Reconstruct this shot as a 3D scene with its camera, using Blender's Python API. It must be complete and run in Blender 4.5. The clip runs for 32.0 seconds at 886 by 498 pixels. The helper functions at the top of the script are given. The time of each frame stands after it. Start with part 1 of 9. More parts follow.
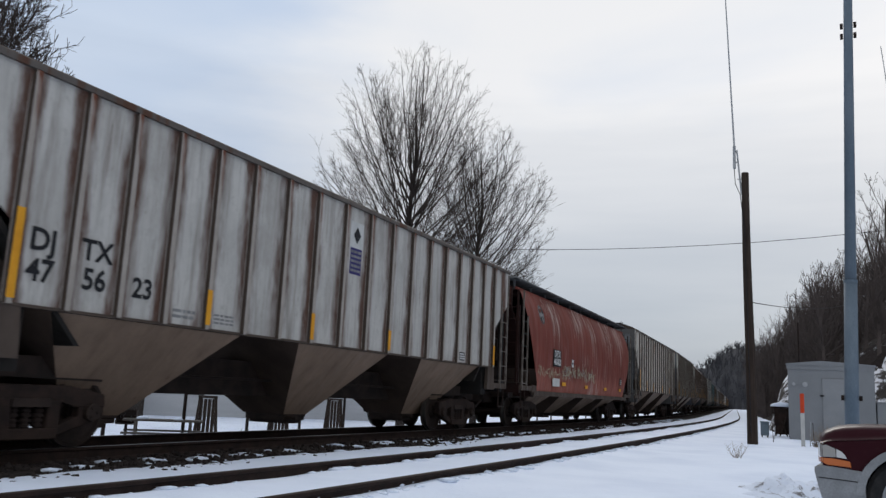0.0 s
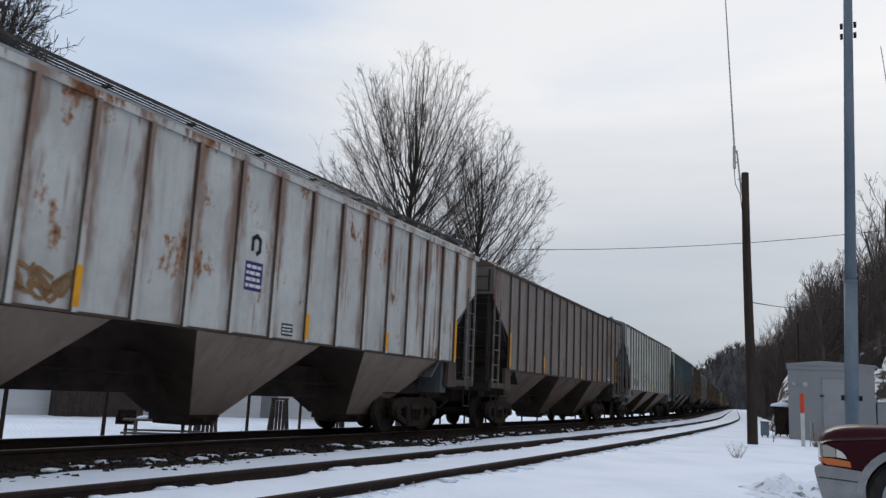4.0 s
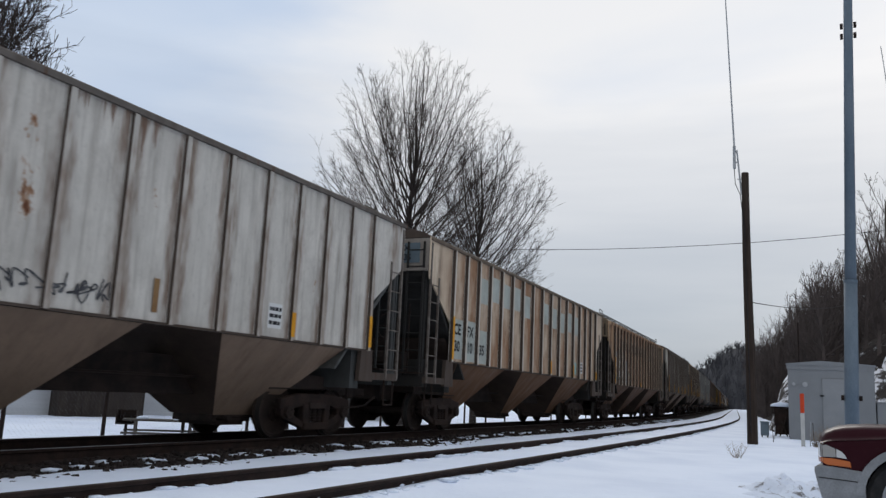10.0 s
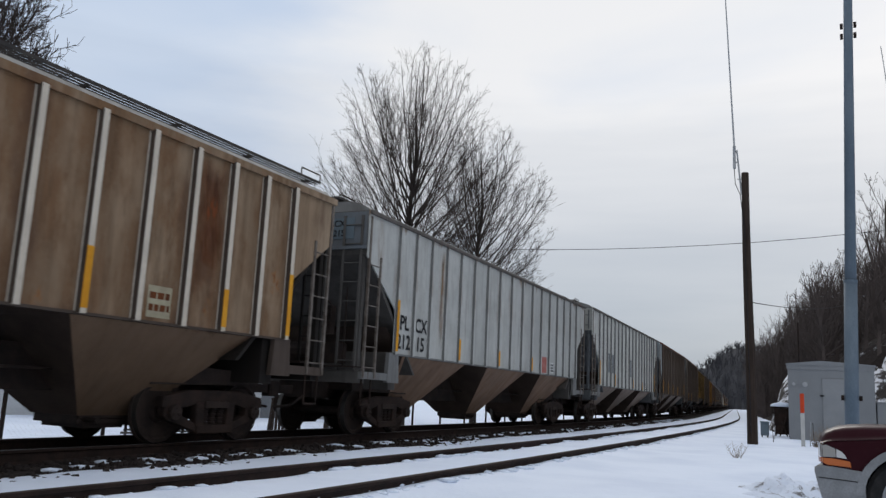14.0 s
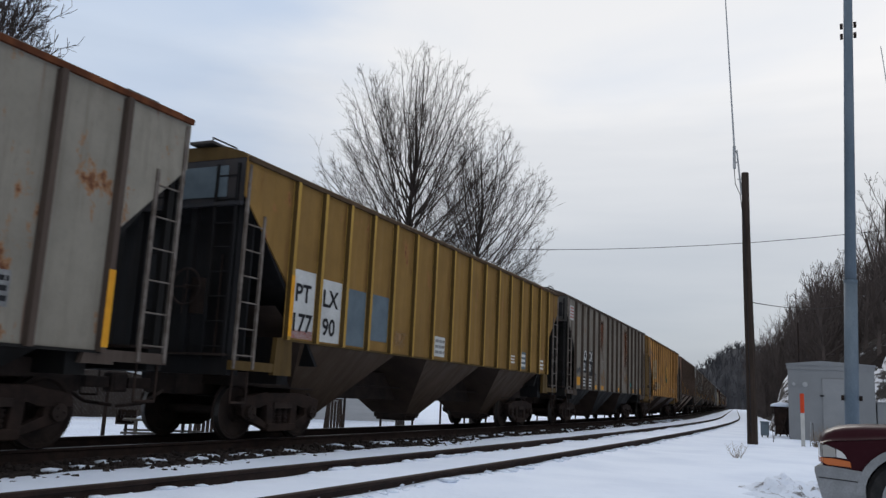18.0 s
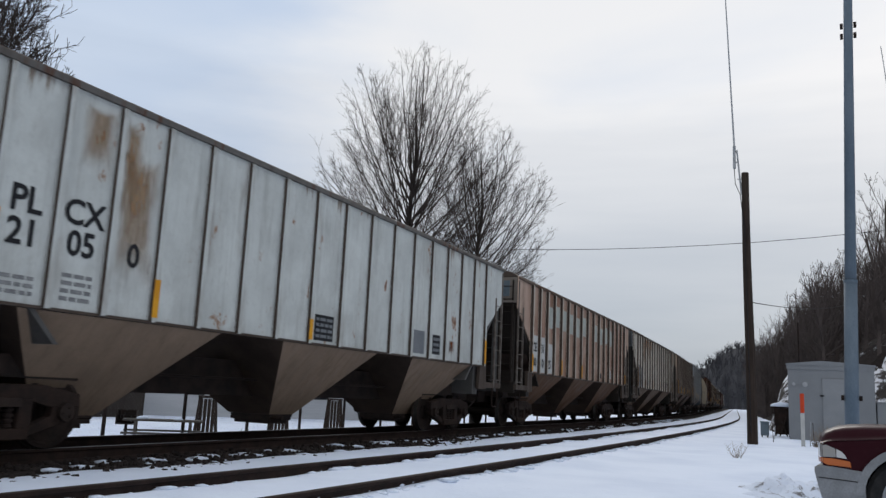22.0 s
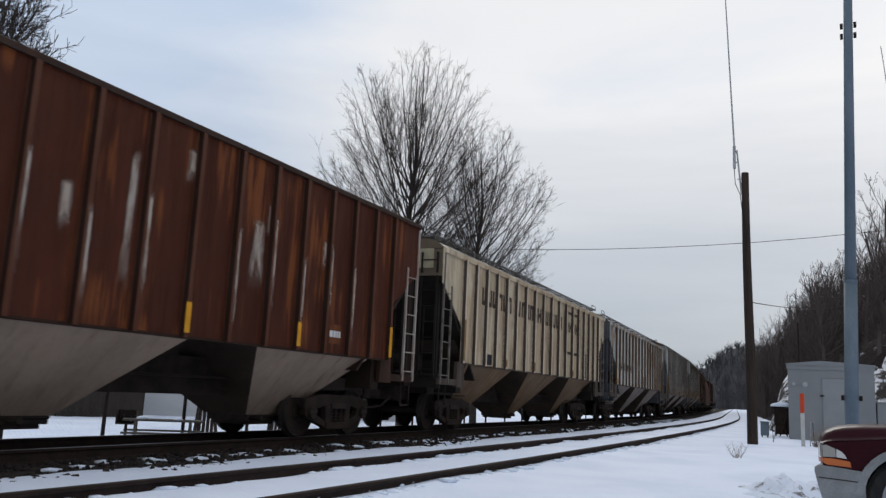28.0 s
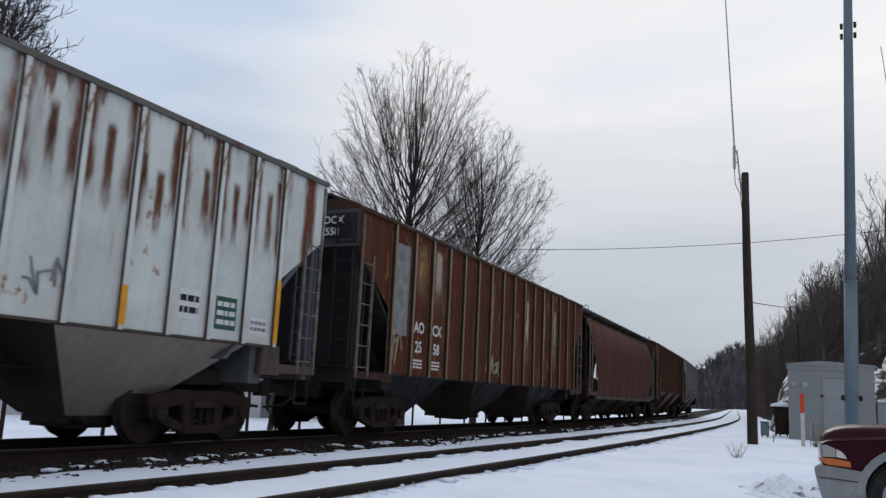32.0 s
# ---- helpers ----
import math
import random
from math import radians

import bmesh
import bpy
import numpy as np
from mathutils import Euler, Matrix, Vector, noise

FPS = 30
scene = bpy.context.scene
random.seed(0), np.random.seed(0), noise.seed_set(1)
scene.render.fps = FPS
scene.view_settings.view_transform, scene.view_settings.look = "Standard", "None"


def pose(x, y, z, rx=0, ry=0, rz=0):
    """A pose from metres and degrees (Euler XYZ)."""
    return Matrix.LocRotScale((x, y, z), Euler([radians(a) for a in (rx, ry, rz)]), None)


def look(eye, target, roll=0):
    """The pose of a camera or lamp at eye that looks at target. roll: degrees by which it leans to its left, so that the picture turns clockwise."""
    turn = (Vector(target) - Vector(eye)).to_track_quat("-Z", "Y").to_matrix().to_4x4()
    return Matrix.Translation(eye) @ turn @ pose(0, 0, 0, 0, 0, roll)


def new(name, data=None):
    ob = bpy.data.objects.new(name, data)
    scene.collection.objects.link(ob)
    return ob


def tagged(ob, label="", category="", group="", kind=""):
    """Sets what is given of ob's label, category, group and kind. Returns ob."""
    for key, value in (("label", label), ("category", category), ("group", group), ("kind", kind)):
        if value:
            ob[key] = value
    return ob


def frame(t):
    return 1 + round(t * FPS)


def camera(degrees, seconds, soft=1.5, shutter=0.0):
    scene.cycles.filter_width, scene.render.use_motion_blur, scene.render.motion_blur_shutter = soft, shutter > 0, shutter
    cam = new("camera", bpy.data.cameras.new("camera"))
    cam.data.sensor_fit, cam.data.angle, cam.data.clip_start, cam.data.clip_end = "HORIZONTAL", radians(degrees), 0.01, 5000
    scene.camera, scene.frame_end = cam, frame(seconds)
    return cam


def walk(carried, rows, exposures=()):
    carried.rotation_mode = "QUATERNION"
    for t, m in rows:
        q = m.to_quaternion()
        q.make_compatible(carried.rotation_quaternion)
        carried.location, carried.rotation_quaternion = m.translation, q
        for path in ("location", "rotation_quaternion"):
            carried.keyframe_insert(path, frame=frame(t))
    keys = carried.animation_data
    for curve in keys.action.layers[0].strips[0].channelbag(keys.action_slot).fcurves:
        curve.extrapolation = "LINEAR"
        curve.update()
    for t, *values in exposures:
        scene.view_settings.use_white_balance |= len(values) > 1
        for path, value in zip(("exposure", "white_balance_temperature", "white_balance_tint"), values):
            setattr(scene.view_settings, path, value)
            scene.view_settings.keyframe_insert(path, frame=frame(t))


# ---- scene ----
# the lens, the eye above the near track, and the held camera
SECONDS = 32.0
cam = camera(57.13, SECONDS, soft=1.4, shutter=0.06)
EYE = Vector((0.0, 0.0, 0.901))
YAW, TILT, ROLL = 0.45795, 0.17541, 2.70
AIM = Vector((-math.sin(YAW) * math.cos(TILT), math.cos(YAW) * math.cos(TILT), math.sin(TILT)))
walk(cam, [(0.0, look(EYE, EYE + AIM, ROLL)), (SECONDS, look(EYE, EYE + AIM, ROLL))], [(0.0, 0.0), (SECONDS, 0.0)])

# the line: both tracks curve gently to the left about one centre, then run straight
KAPPA = 0.00132
RADIUS = 1.0 / KAPPA
MAIN, SIDING = -9.652, -4.997
BEND = 83.0
SPEED = 19.04


def line_at(s, off=0.0, z=0.0):
    """A point beside the line, s metres along it, and the heading there."""
    c = min(BEND, s)
    a = c * KAPPA
    x = -RADIUS + (RADIUS + off) * math.cos(a)
    y = (RADIUS + off) * math.sin(a)
    x -= math.sin(a) * (s - c)
    y += math.cos(a) * (s - c)
    return Vector((x, y, z)), a


def line_offset(x, y):
    """Where a place lies along the line and beside the main track's middle."""
    a = math.atan2(y, x + RADIUS)
    if a * RADIUS <= BEND:
        return a * RADIUS, math.hypot(x + RADIUS, y) - RADIUS - MAIN
    a = BEND * KAPPA
    dx, dy = x + RADIUS - RADIUS * math.cos(a), y - RADIUS * math.sin(a)
    return BEND - dx * math.sin(a) + dy * math.cos(a), dx * math.cos(a) + dy * math.sin(a) - MAIN


# ---- light ----
world = bpy.data.worlds.new("winter_sky")
scene.world = world
world.use_nodes = True
wn, wl = world.node_tree.nodes, world.node_tree.links
wn.clear()
w_out = wn.new("ShaderNodeOutputWorld")
w_bg = wn.new("ShaderNodeBackground")
w_sky = wn.new("ShaderNodeTexSky")
w_sky.sky_type = "NISHITA"
w_sky.sun_disc = False
w_sky.sun_elevation = radians(24)
w_sky.sun_rotation = radians(20)
w_co = wn.new("ShaderNodeTexCoord")
w_map = wn.new("ShaderNodeMapping")
w_map.inputs["Scale"].default_value = (1.0, 1.0, 3.2)
w_noise = wn.new("ShaderNodeTexNoise")
w_noise.inputs["Scale"].default_value = 1.7
w_noise.inputs["Detail"].default_value = 5.0
w_noise.inputs["Roughness"].default_value = 0.5
w_noise.inputs["Distortion"].default_value = 0.4
w_ramp = wn.new("ShaderNodeValToRGB")
w_ramp.color_ramp.elements[0].position = 0.28
w_ramp.color_ramp.elements[0].color = (0.80, 0.85, 0.93, 1)
w_ramp.color_ramp.elements[1].position = 0.50
w_ramp.color_ramp.elements[1].color = (0.93, 0.94, 0.96, 1)
w_sep = wn.new("ShaderNodeSeparateXYZ")
w_el = wn.new("ShaderNodeValToRGB")
w_el.color_ramp.elements[0].position = 0.0
w_el.color_ramp.elements[0].color = (0.33, 0.40, 0.50, 1)
w_el.color_ramp.elements[1].position = 0.37
w_el.color_ramp.elements[1].color = (1, 1, 1, 1)
w_mul = wn.new("ShaderNodeMix")
w_mul.data_type = "RGBA"
w_mul.blend_type = "MULTIPLY"
w_mul.inputs[0].default_value = 1.0
w_skyk = wn.new("ShaderNodeMix")
w_skyk.data_type = "RGBA"
w_skyk.blend_type = "MULTIPLY"
w_skyk.inputs[0].default_value = 1.0
w_skyk.inputs[7].default_value = (0.07, 0.07, 0.07, 1)
w_mix = wn.new("ShaderNodeMix")
w_mix.data_type = "RGBA"
w_mix.inputs[0].default_value = 0.88
wl.new(w_co.outputs["Generated"], w_map.inputs["Vector"])
wl.new(w_map.outputs["Vector"], w_noise.inputs["Vector"])
wl.new(w_noise.outputs["Fac"], w_ramp.inputs["Fac"])
wl.new(w_co.outputs["Generated"], w_sep.inputs[0])
wl.new(w_ramp.outputs["Color"], w_mul.inputs[6])
wl.new(w_el.outputs["Color"], w_mul.inputs[7])
w_dir = wn.new("ShaderNodeVectorMath")
w_dir.operation = "DOT_PRODUCT"
w_dir.inputs[1].default_value = (-0.20, 0.88, 0.43)
w_side = wn.new("ShaderNodeValToRGB")
w_half = wn.new("ShaderNodeMath")
w_half.operation = "MULTIPLY_ADD"
w_half.inputs[1].default_value = 0.5
w_half.inputs[2].default_value = 0.5
w_side.color_ramp.elements[0].position = 0.12
w_side.color_ramp.elements[0].color = (0.985, 0.965, 0.93, 1)
w_side.color_ramp.elements[1].position = 0.88
w_side.color_ramp.elements[1].color = (1.02, 1.01, 1.0, 1)
mid_sky = w_side.color_ramp.elements.new(0.66)
mid_sky.color = (0.78, 0.86, 0.98, 1)
w_gain = wn.new("ShaderNodeMix")
w_gain.data_type = "RGBA"
w_gain.blend_type = "MULTIPLY"
w_gain.inputs[0].default_value = 1.0
wl.new(w_co.outputs["Generated"], w_dir.inputs[0])
wl.new(w_dir.outputs["Value"], w_half.inputs[0])
wl.new(w_half.outputs[0], w_side.inputs["Fac"])
wl.new(w_sky.outputs["Color"], w_skyk.inputs[6])
wl.new(w_skyk.outputs[2], w_mix.inputs[6])
wl.new(w_mul.outputs[2], w_mix.inputs[7])
wl.new(w_mix.outputs[2], w_gain.inputs[6])
wl.new(w_side.outputs["Color"], w_gain.inputs[7])
w_gap = wn.new("ShaderNodeVectorMath")
w_gap.operation = "DOT_PRODUCT"
w_gap.inputs[1].default_value = tuple(0.962 * v for v in (-0.7372, 0.5540, 0.3868))
w_open = wn.new("ShaderNodeValToRGB")
w_open.color_ramp.interpolation = "EASE"
w_open.color_ramp.elements[0].position = 0.935
w_open.color_ramp.elements[0].color = (1, 1, 1, 1)
w_open.color_ramp.elements[1].position = 1.0
w_open.color_ramp.elements[1].color = (0.69, 0.79, 0.935, 1)
w_clear = wn.new("ShaderNodeMix")
w_clear.data_type = "RGBA"
w_clear.blend_type = "MULTIPLY"
w_clear.inputs[0].default_value = 1.0
wl.new(w_co.outputs["Generated"], w_gap.inputs[0])
w_puff = wn.new("ShaderNodeTexNoise")
w_puff.inputs["Scale"].default_value = 3.2
w_puff.inputs["Detail"].default_value = 5.0
w_puff.inputs["Roughness"].default_value = 0.55
w_edge = wn.new("ShaderNodeMath")
w_edge.operation = "MULTIPLY_ADD"
w_edge.inputs[1].default_value = 0.085
wl.new(w_map.outputs["Vector"], w_puff.inputs["Vector"])
wl.new(w_puff.outputs["Fac"], w_edge.inputs[0])
wl.new(w_gap.outputs["Value"], w_edge.inputs[2])
wl.new(w_edge.outputs[0], w_open.inputs["Fac"])
w_flat = wn.new("ShaderNodeMapping")
w_flat.inputs["Scale"].default_value = (1.0, 1.0, 9.0)
w_band = wn.new("ShaderNodeTexNoise")
w_band.inputs["Scale"].default_value = 2.2
w_band.inputs["Detail"].default_value = 4.0
w_low = wn.new("ShaderNodeMath")
w_low.operation = "MULTIPLY_ADD"
w_low.inputs[1].default_value = 0.16
w_rise = wn.new("ShaderNodeMath")
w_rise.operation = "SUBTRACT"
w_rise.inputs[1].default_value = 0.08
wl.new(w_co.outputs["Generated"], w_flat.inputs["Vector"])
wl.new(w_flat.outputs["Vector"], w_band.inputs["Vector"])
wl.new(w_band.outputs["Fac"], w_low.inputs[0])
wl.new(w_sep.outputs["Z"], w_rise.inputs[0])
wl.new(w_rise.outputs[0], w_low.inputs[2])
wl.new(w_low.outputs[0], w_el.inputs["Fac"])
wl.new(w_gain.outputs[2], w_clear.inputs[6])
wl.new(w_open.outputs["Color"], w_clear.inputs[7])
wl.new(w_clear.outputs[2], w_bg.inputs["Color"])
w_bg.inputs["Strength"].default_value = 1.0
wl.new(w_bg.outputs[0], w_out.inputs["Surface"])

sun = new("sun", bpy.data.lights.new("sun", "SUN"))
sun.data.energy = 0.45
sun.data.angle = radians(18)
sun.data.color = (1.0, 0.95, 0.88)
sun.matrix_world = look((-12.0, 60.0, 30.0), (0.0, 0.0, 0.0))


# ---- mesh helpers ----
def box(bm, x0, x1, y0, y1, z0, z1):
    v = [bm.verts.new((x, y, z)) for z in (z0, z1) for y in (y0, y1) for x in (x0, x1)]
    for f in ((0, 2, 3, 1), (4, 5, 7, 6), (0, 1, 5, 4), (2, 6, 7, 3), (0, 4, 6, 2), (1, 3, 7, 5)):
        bm.faces.new([v[i] for i in f])
    return v


def prism(bm, pts, x0, x1):
    """A (y, z) outline, given anticlockwise as seen from +x, drawn out from x0 to x1."""
    a = [bm.verts.new((x0, y, z)) for y, z in pts]
    b = [bm.verts.new((x1, y, z)) for y, z in pts]
    n = len(pts)
    bm.faces.new(list(reversed(a)))
    bm.faces.new(b)
    for i in range(n):
        j = (i + 1) % n
        bm.faces.new((a[i], a[j], b[j], b[i]))


def extrude_y(bm, pts, y0, y1, caps=True):
    """An (x, z) outline, given clockwise as seen from -y, drawn out from y0 to y1."""
    a = [bm.verts.new((x, y0, z)) for x, z in pts]
    b = [bm.verts.new((x, y1, z)) for x, z in pts]
    n = len(pts)
    if caps:
        bm.faces.new(a)
        bm.faces.new(list(reversed(b)))
    for i in range(n):
        j = (i + 1) % n
        bm.faces.new((a[j], a[i], b[i], b[j]))


def rod(bm, p, q, r0, r1=None, n=6):
    """A round bar from p to q."""
    p, q = Vector(p), Vector(q)
    r1 = r0 if r1 is None else r1
    d = (q - p).normalized()
    u = d.orthogonal().normalized()
    w = d.cross(u)
    ring = []
    for c, r in ((p, r0), (q, r1)):
        ring.append([bm.verts.new(c + (u * math.cos(2 * math.pi * k / n) + w * math.sin(2 * math.pi * k / n)) * r) for k in range(n)])
    for k in range(n):
        j = (k + 1) % n
        bm.faces.new((ring[0][k], ring[0][j], ring[1][j], ring[1][k]))
    bm.faces.new(list(reversed(ring[0])))
    bm.faces.new(ring[1])


def lathe_x(bm, prof, n=28, x_mirror=False):
    """A profile of (x, r) turned about the x axis, closed."""
    rings = []
    for x, r in prof:
        rings.append([bm.verts.new((x, r * math.cos(2 * math.pi * k / n), r * math.sin(2 * math.pi * k / n))) for k in range(n)])
    m = len(prof)
    for i in range(m):
        a, b = rings[i], rings[(i + 1) % m]
        for k in range(n):
            j = (k + 1) % n
            bm.faces.new((a[k], a[j], b[j], b[k]))


def mesh_of(name, bm, mat, smooth=False, bevel=0.0):
    if bevel:
        bmesh.ops.bevel(bm, geom=bm.edges[:], offset=bevel, segments=1, affect="EDGES")
    bmesh.ops.recalc_face_normals(bm, faces=bm.faces[:])
    me = bpy.data.meshes.new(name)
    bm.to_mesh(me)
    bm.free()
    if mat:
        me.materials.append(mat)
    if smooth:
        for p in me.polygons:
            p.use_smooth = True
    return me


def part(name, bm, mat, parent=None, label="", smooth=False, bevel=0.0):
    ob = new(name, mesh_of(name, bm, mat, smooth, bevel))
    ob.parent = parent
    if label:
        ob["label"] = label
    return ob


def shared(name, me, parent, m=None):
    ob = new(name, me)
    ob.parent = parent
    if m is not None:
        ob.matrix_basis = m
    return ob


TEXTS = {}


def letters(text, size):
    """A flat mesh of writing, standing in the x-y plane, centred."""
    key = (text, size)
    if key not in TEXTS:
        cu = bpy.data.curves.new("letters", "FONT")
        cu.body = text
        cu.size = size
        cu.align_x = "CENTER"
        cu.align_y = "CENTER"
        cu.offset = size * 0.022
        cu.resolution_u = 3
        ob = bpy.data.objects.new("letters", cu)
        scene.collection.objects.link(ob)
        bpy.context.view_layer.update()
        me = bpy.data.meshes.new_from_object(ob.evaluated_get(bpy.context.evaluated_depsgraph_get()))
        bpy.data.objects.remove(ob)
        TEXTS[key] = me
    return TEXTS[key].copy()


# ---- materials ----
def mat_new(name, rgb, rough=0.7, metal=0.0):
    m = bpy.data.materials.new(name)
    m.use_nodes = True
    b = m.node_tree.nodes["Principled BSDF"]
    b.inputs["Base Color"].default_value = (*rgb, 1)
    b.inputs["Roughness"].default_value = rough
    b.inputs["Metallic"].default_value = metal
    b.inputs["Specular IOR Level"].default_value = 0.5 if rough < 0.3 else 0.14
    return m, b, m.node_tree.nodes, m.node_tree.links


def noise_at(nodes, links, scale, detail=4.0, rough=0.55, stretch=(1, 1, 1), shift=(0, 0, 0), coord="Object"):
    co = nodes.new("ShaderNodeTexCoord")
    mp = nodes.new("ShaderNodeMapping")
    mp.inputs["Scale"].default_value = stretch
    mp.inputs["Location"].default_value = shift
    nz = nodes.new("ShaderNodeTexNoise")
    nz.inputs["Scale"].default_value = scale
    nz.inputs["Detail"].default_value = detail
    nz.inputs["Roughness"].default_value = rough
    links.new(co.outputs[coord], mp.inputs["Vector"])
    links.new(mp.outputs["Vector"], nz.inputs["Vector"])
    return nz.outputs["Fac"]


def ramp(nodes, links, fac, lo, hi, a=0.0, b=1.0):
    r = nodes.new("ShaderNodeMapRange")
    r.interpolation_type = "SMOOTHSTEP"
    r.inputs["From Min"].default_value = lo
    r.inputs["From Max"].default_value = hi
    r.inputs["To Min"].default_value = a
    r.inputs["To Max"].default_value = b
    links.new(fac, r.inputs["Value"])
    return r.outputs["Result"]


def mixed(nodes, links, fac, a, b, blend="MIX"):
    m = nodes.new("ShaderNodeMix")
    m.data_type = "RGBA"
    m.blend_type = blend
    for i, v in ((0, fac), (6, a), (7, b)):
        if isinstance(v, (int, float)):
            m.inputs[i].default_value = v
        elif isinstance(v, tuple):
            m.inputs[i].default_value = (*v, 1)
        else:
            links.new(v, m.inputs[i])
    return m.outputs[2]


def math_node(nodes, links, op, a, b):
    m = nodes.new("ShaderNodeMath")
    m.operation = op
    for i, v in ((0, a), (1, b)):
        if isinstance(v, (int, float)):
            m.inputs[i].default_value = v
        else:
            links.new(v, m.inputs[i])
    return m.outputs[0]


def bumped(nodes, links, bsdf, fac, strength=0.3, distance=0.02):
    b = nodes.new("ShaderNodeBump")
    b.inputs["Strength"].default_value = strength
    b.inputs["Distance"].default_value = distance
    links.new(fac, b.inputs["Height"])
    links.new(b.outputs["Normal"], bsdf.inputs["Normal"])


def surface(name, a, b, scale=4.0, rough=0.8, metal=0.0, bump=0.2, dist=0.01, stretch=(1, 1, 1), lo=0.3, hi=0.7, fine=60.0):
    """Two tones in patches with a fine grain over them."""
    m, bs, n, l = mat_new(name, a, rough, metal)
    f1 = ramp(n, l, noise_at(n, l, scale, 5.0, 0.6, stretch), lo, hi)
    f2 = noise_at(n, l, fine, 3.0, 0.6, stretch)
    c = mixed(n, l, f1, a, b)
    c = mixed(n, l, ramp(n, l, f2, 0.35, 0.7, 0.0, 0.35), c, tuple(0.55 * v for v in a))
    l.new(c, bs.inputs["Base Color"])
    if bump:
        bumped(n, l, bs, f2, bump, dist)
    return m


def car_paint(name, rgb, seed, rust=0.2, grime=0.4, rust_rgb=(0.13, 0.035, 0.014), tint=(0.10, 0.075, 0.055), top=0.0, stain=None, ends=7.0, low=None, eave=4.33, sill=1.42, seam=0.0, bay=0.0, seam_rgb=None, blotch=0.0, seam_from=0.0, even=False):
    """Old railcar paint: faded in patches, streaked downwards with dirt, rusting from the roof edge and along the seams.
    top: how far rust has run down from the eave; stain: a brown film on the panels between the end bays; low: paint left cleaner along the sill."""
    m, bs, n, l = mat_new(name, rgb, 0.62)
    sh = (seed * 7.3, seed * 13.7, seed * 3.1)
    co = n.new("ShaderNodeTexCoord")
    sp = n.new("ShaderNodeSeparateXYZ")
    l.new(co.outputs["Object"], sp.inputs[0])
    zz, yy = sp.outputs["Z"], math_node(n, l, "ABSOLUTE", sp.outputs["Y"], 0.0)
    # places along the car evened out, rib by rib
    along = sp.outputs["Y"] if even else math_node(n, l, "SUBTRACT", sp.outputs["Y"], math_node(n, l, "MULTIPLY", math_node(n, l, "SINE", math_node(n, l, "MULTIPLY", sp.outputs["Y"], math.pi / ends), 0.0), 0.031 * ends))
    c = mixed(n, l, ramp(n, l, noise_at(n, l, 0.9, 5.0, 0.65, (1, 1, 1), sh), 0.32, 0.70), rgb, tuple(min(1.0, 0.78 * v) for v in rgb))
    if low:
        f = math_node(n, l, "ADD", math_node(n, l, "MULTIPLY", math_node(n, l, "SUBTRACT", sill + 1.0, zz), 0.9), math_node(n, l, "MULTIPLY", math_node(n, l, "SUBTRACT", noise_at(n, l, 2.0, 5.0, 0.6, (1, 1.4, 0.5), sh), 0.5), 1.4))
        c = mixed(n, l, ramp(n, l, f, 0.25, 0.75), c, low)
    if stain:
        f = noise_at(n, l, 0.9, 5.0, 0.6, (1, 1.2, 0.7), (sh[1], sh[0], sh[2]))
        f = math_node(n, l, "MULTIPLY", ramp(n, l, f, 0.30, 0.58, 0.25, 1.0), ramp(n, l, yy, ends - 0.5, ends + 0.7, 1.0, 0.12))
        c = mixed(n, l, f, c, stain)
        mid = math_node(n, l, "ABSOLUTE", math_node(n, l, "SUBTRACT", math_node(n, l, "FRACT", math_node(n, l, "DIVIDE", math_node(n, l, "ADD", along, ends + 20 * bay), bay), 0.0), 0.5), 0.0)
        blot = math_node(n, l, "MULTIPLY", ramp(n, l, mid, 0.05, 0.30, 1.0, 0.0), ramp(n, l, noise_at(n, l, 1.1, 4.0, 0.6, (1, 1.6, 0.8), sh), 0.42, 0.62, 0.0, 0.55))
        c = mixed(n, l, blot, c, tuple(0.8 * v for v in rgb))
        c = mixed(n, l, math_node(n, l, "MULTIPLY", ramp(n, l, noise_at(n, l, 3.5, 5.0, 0.65, (1, 2, 0.5), sh), 0.5, 0.8, 0.0, 0.7), ramp(n, l, yy, ends - 0.5, ends + 0.7, 1.0, 0.2)), c, tuple(0.5 * v for v in stain))
    dirt = noise_at(n, l, 2.2, 5.0, 0.62, (1, 2.2, 0.22), sh)
    c = mixed(n, l, ramp(n, l, dirt, 0.60 - 0.30 * grime, 0.92 - 0.25 * grime, 0.0, 0.30 + 0.55 * grime), c, tint)
    cloud = noise_at(n, l, 1.1, 7.0, 0.74, (1, 1.2, 0.6), (sh[2], sh[1], sh[0]))
    c = mixed(n, l, ramp(n, l, cloud, 0.47, 0.66, 0.0, 0.12 + 0.75 * grime), c, tuple(0.45 * v + 0.55 * w for v, w in zip(rgb, tint)))
    thin = noise_at(n, l, 4.0, 5.0, 0.7, (1, 2.6, 0.07), (sh[1], sh[2], sh[0]))
    c = mixed(n, l, ramp(n, l, thin, 0.50, 0.70, 0.0, 0.10 + 0.55 * grime), c, tuple(0.35 * v + 0.65 * w for v, w in zip(rgb, tint)))
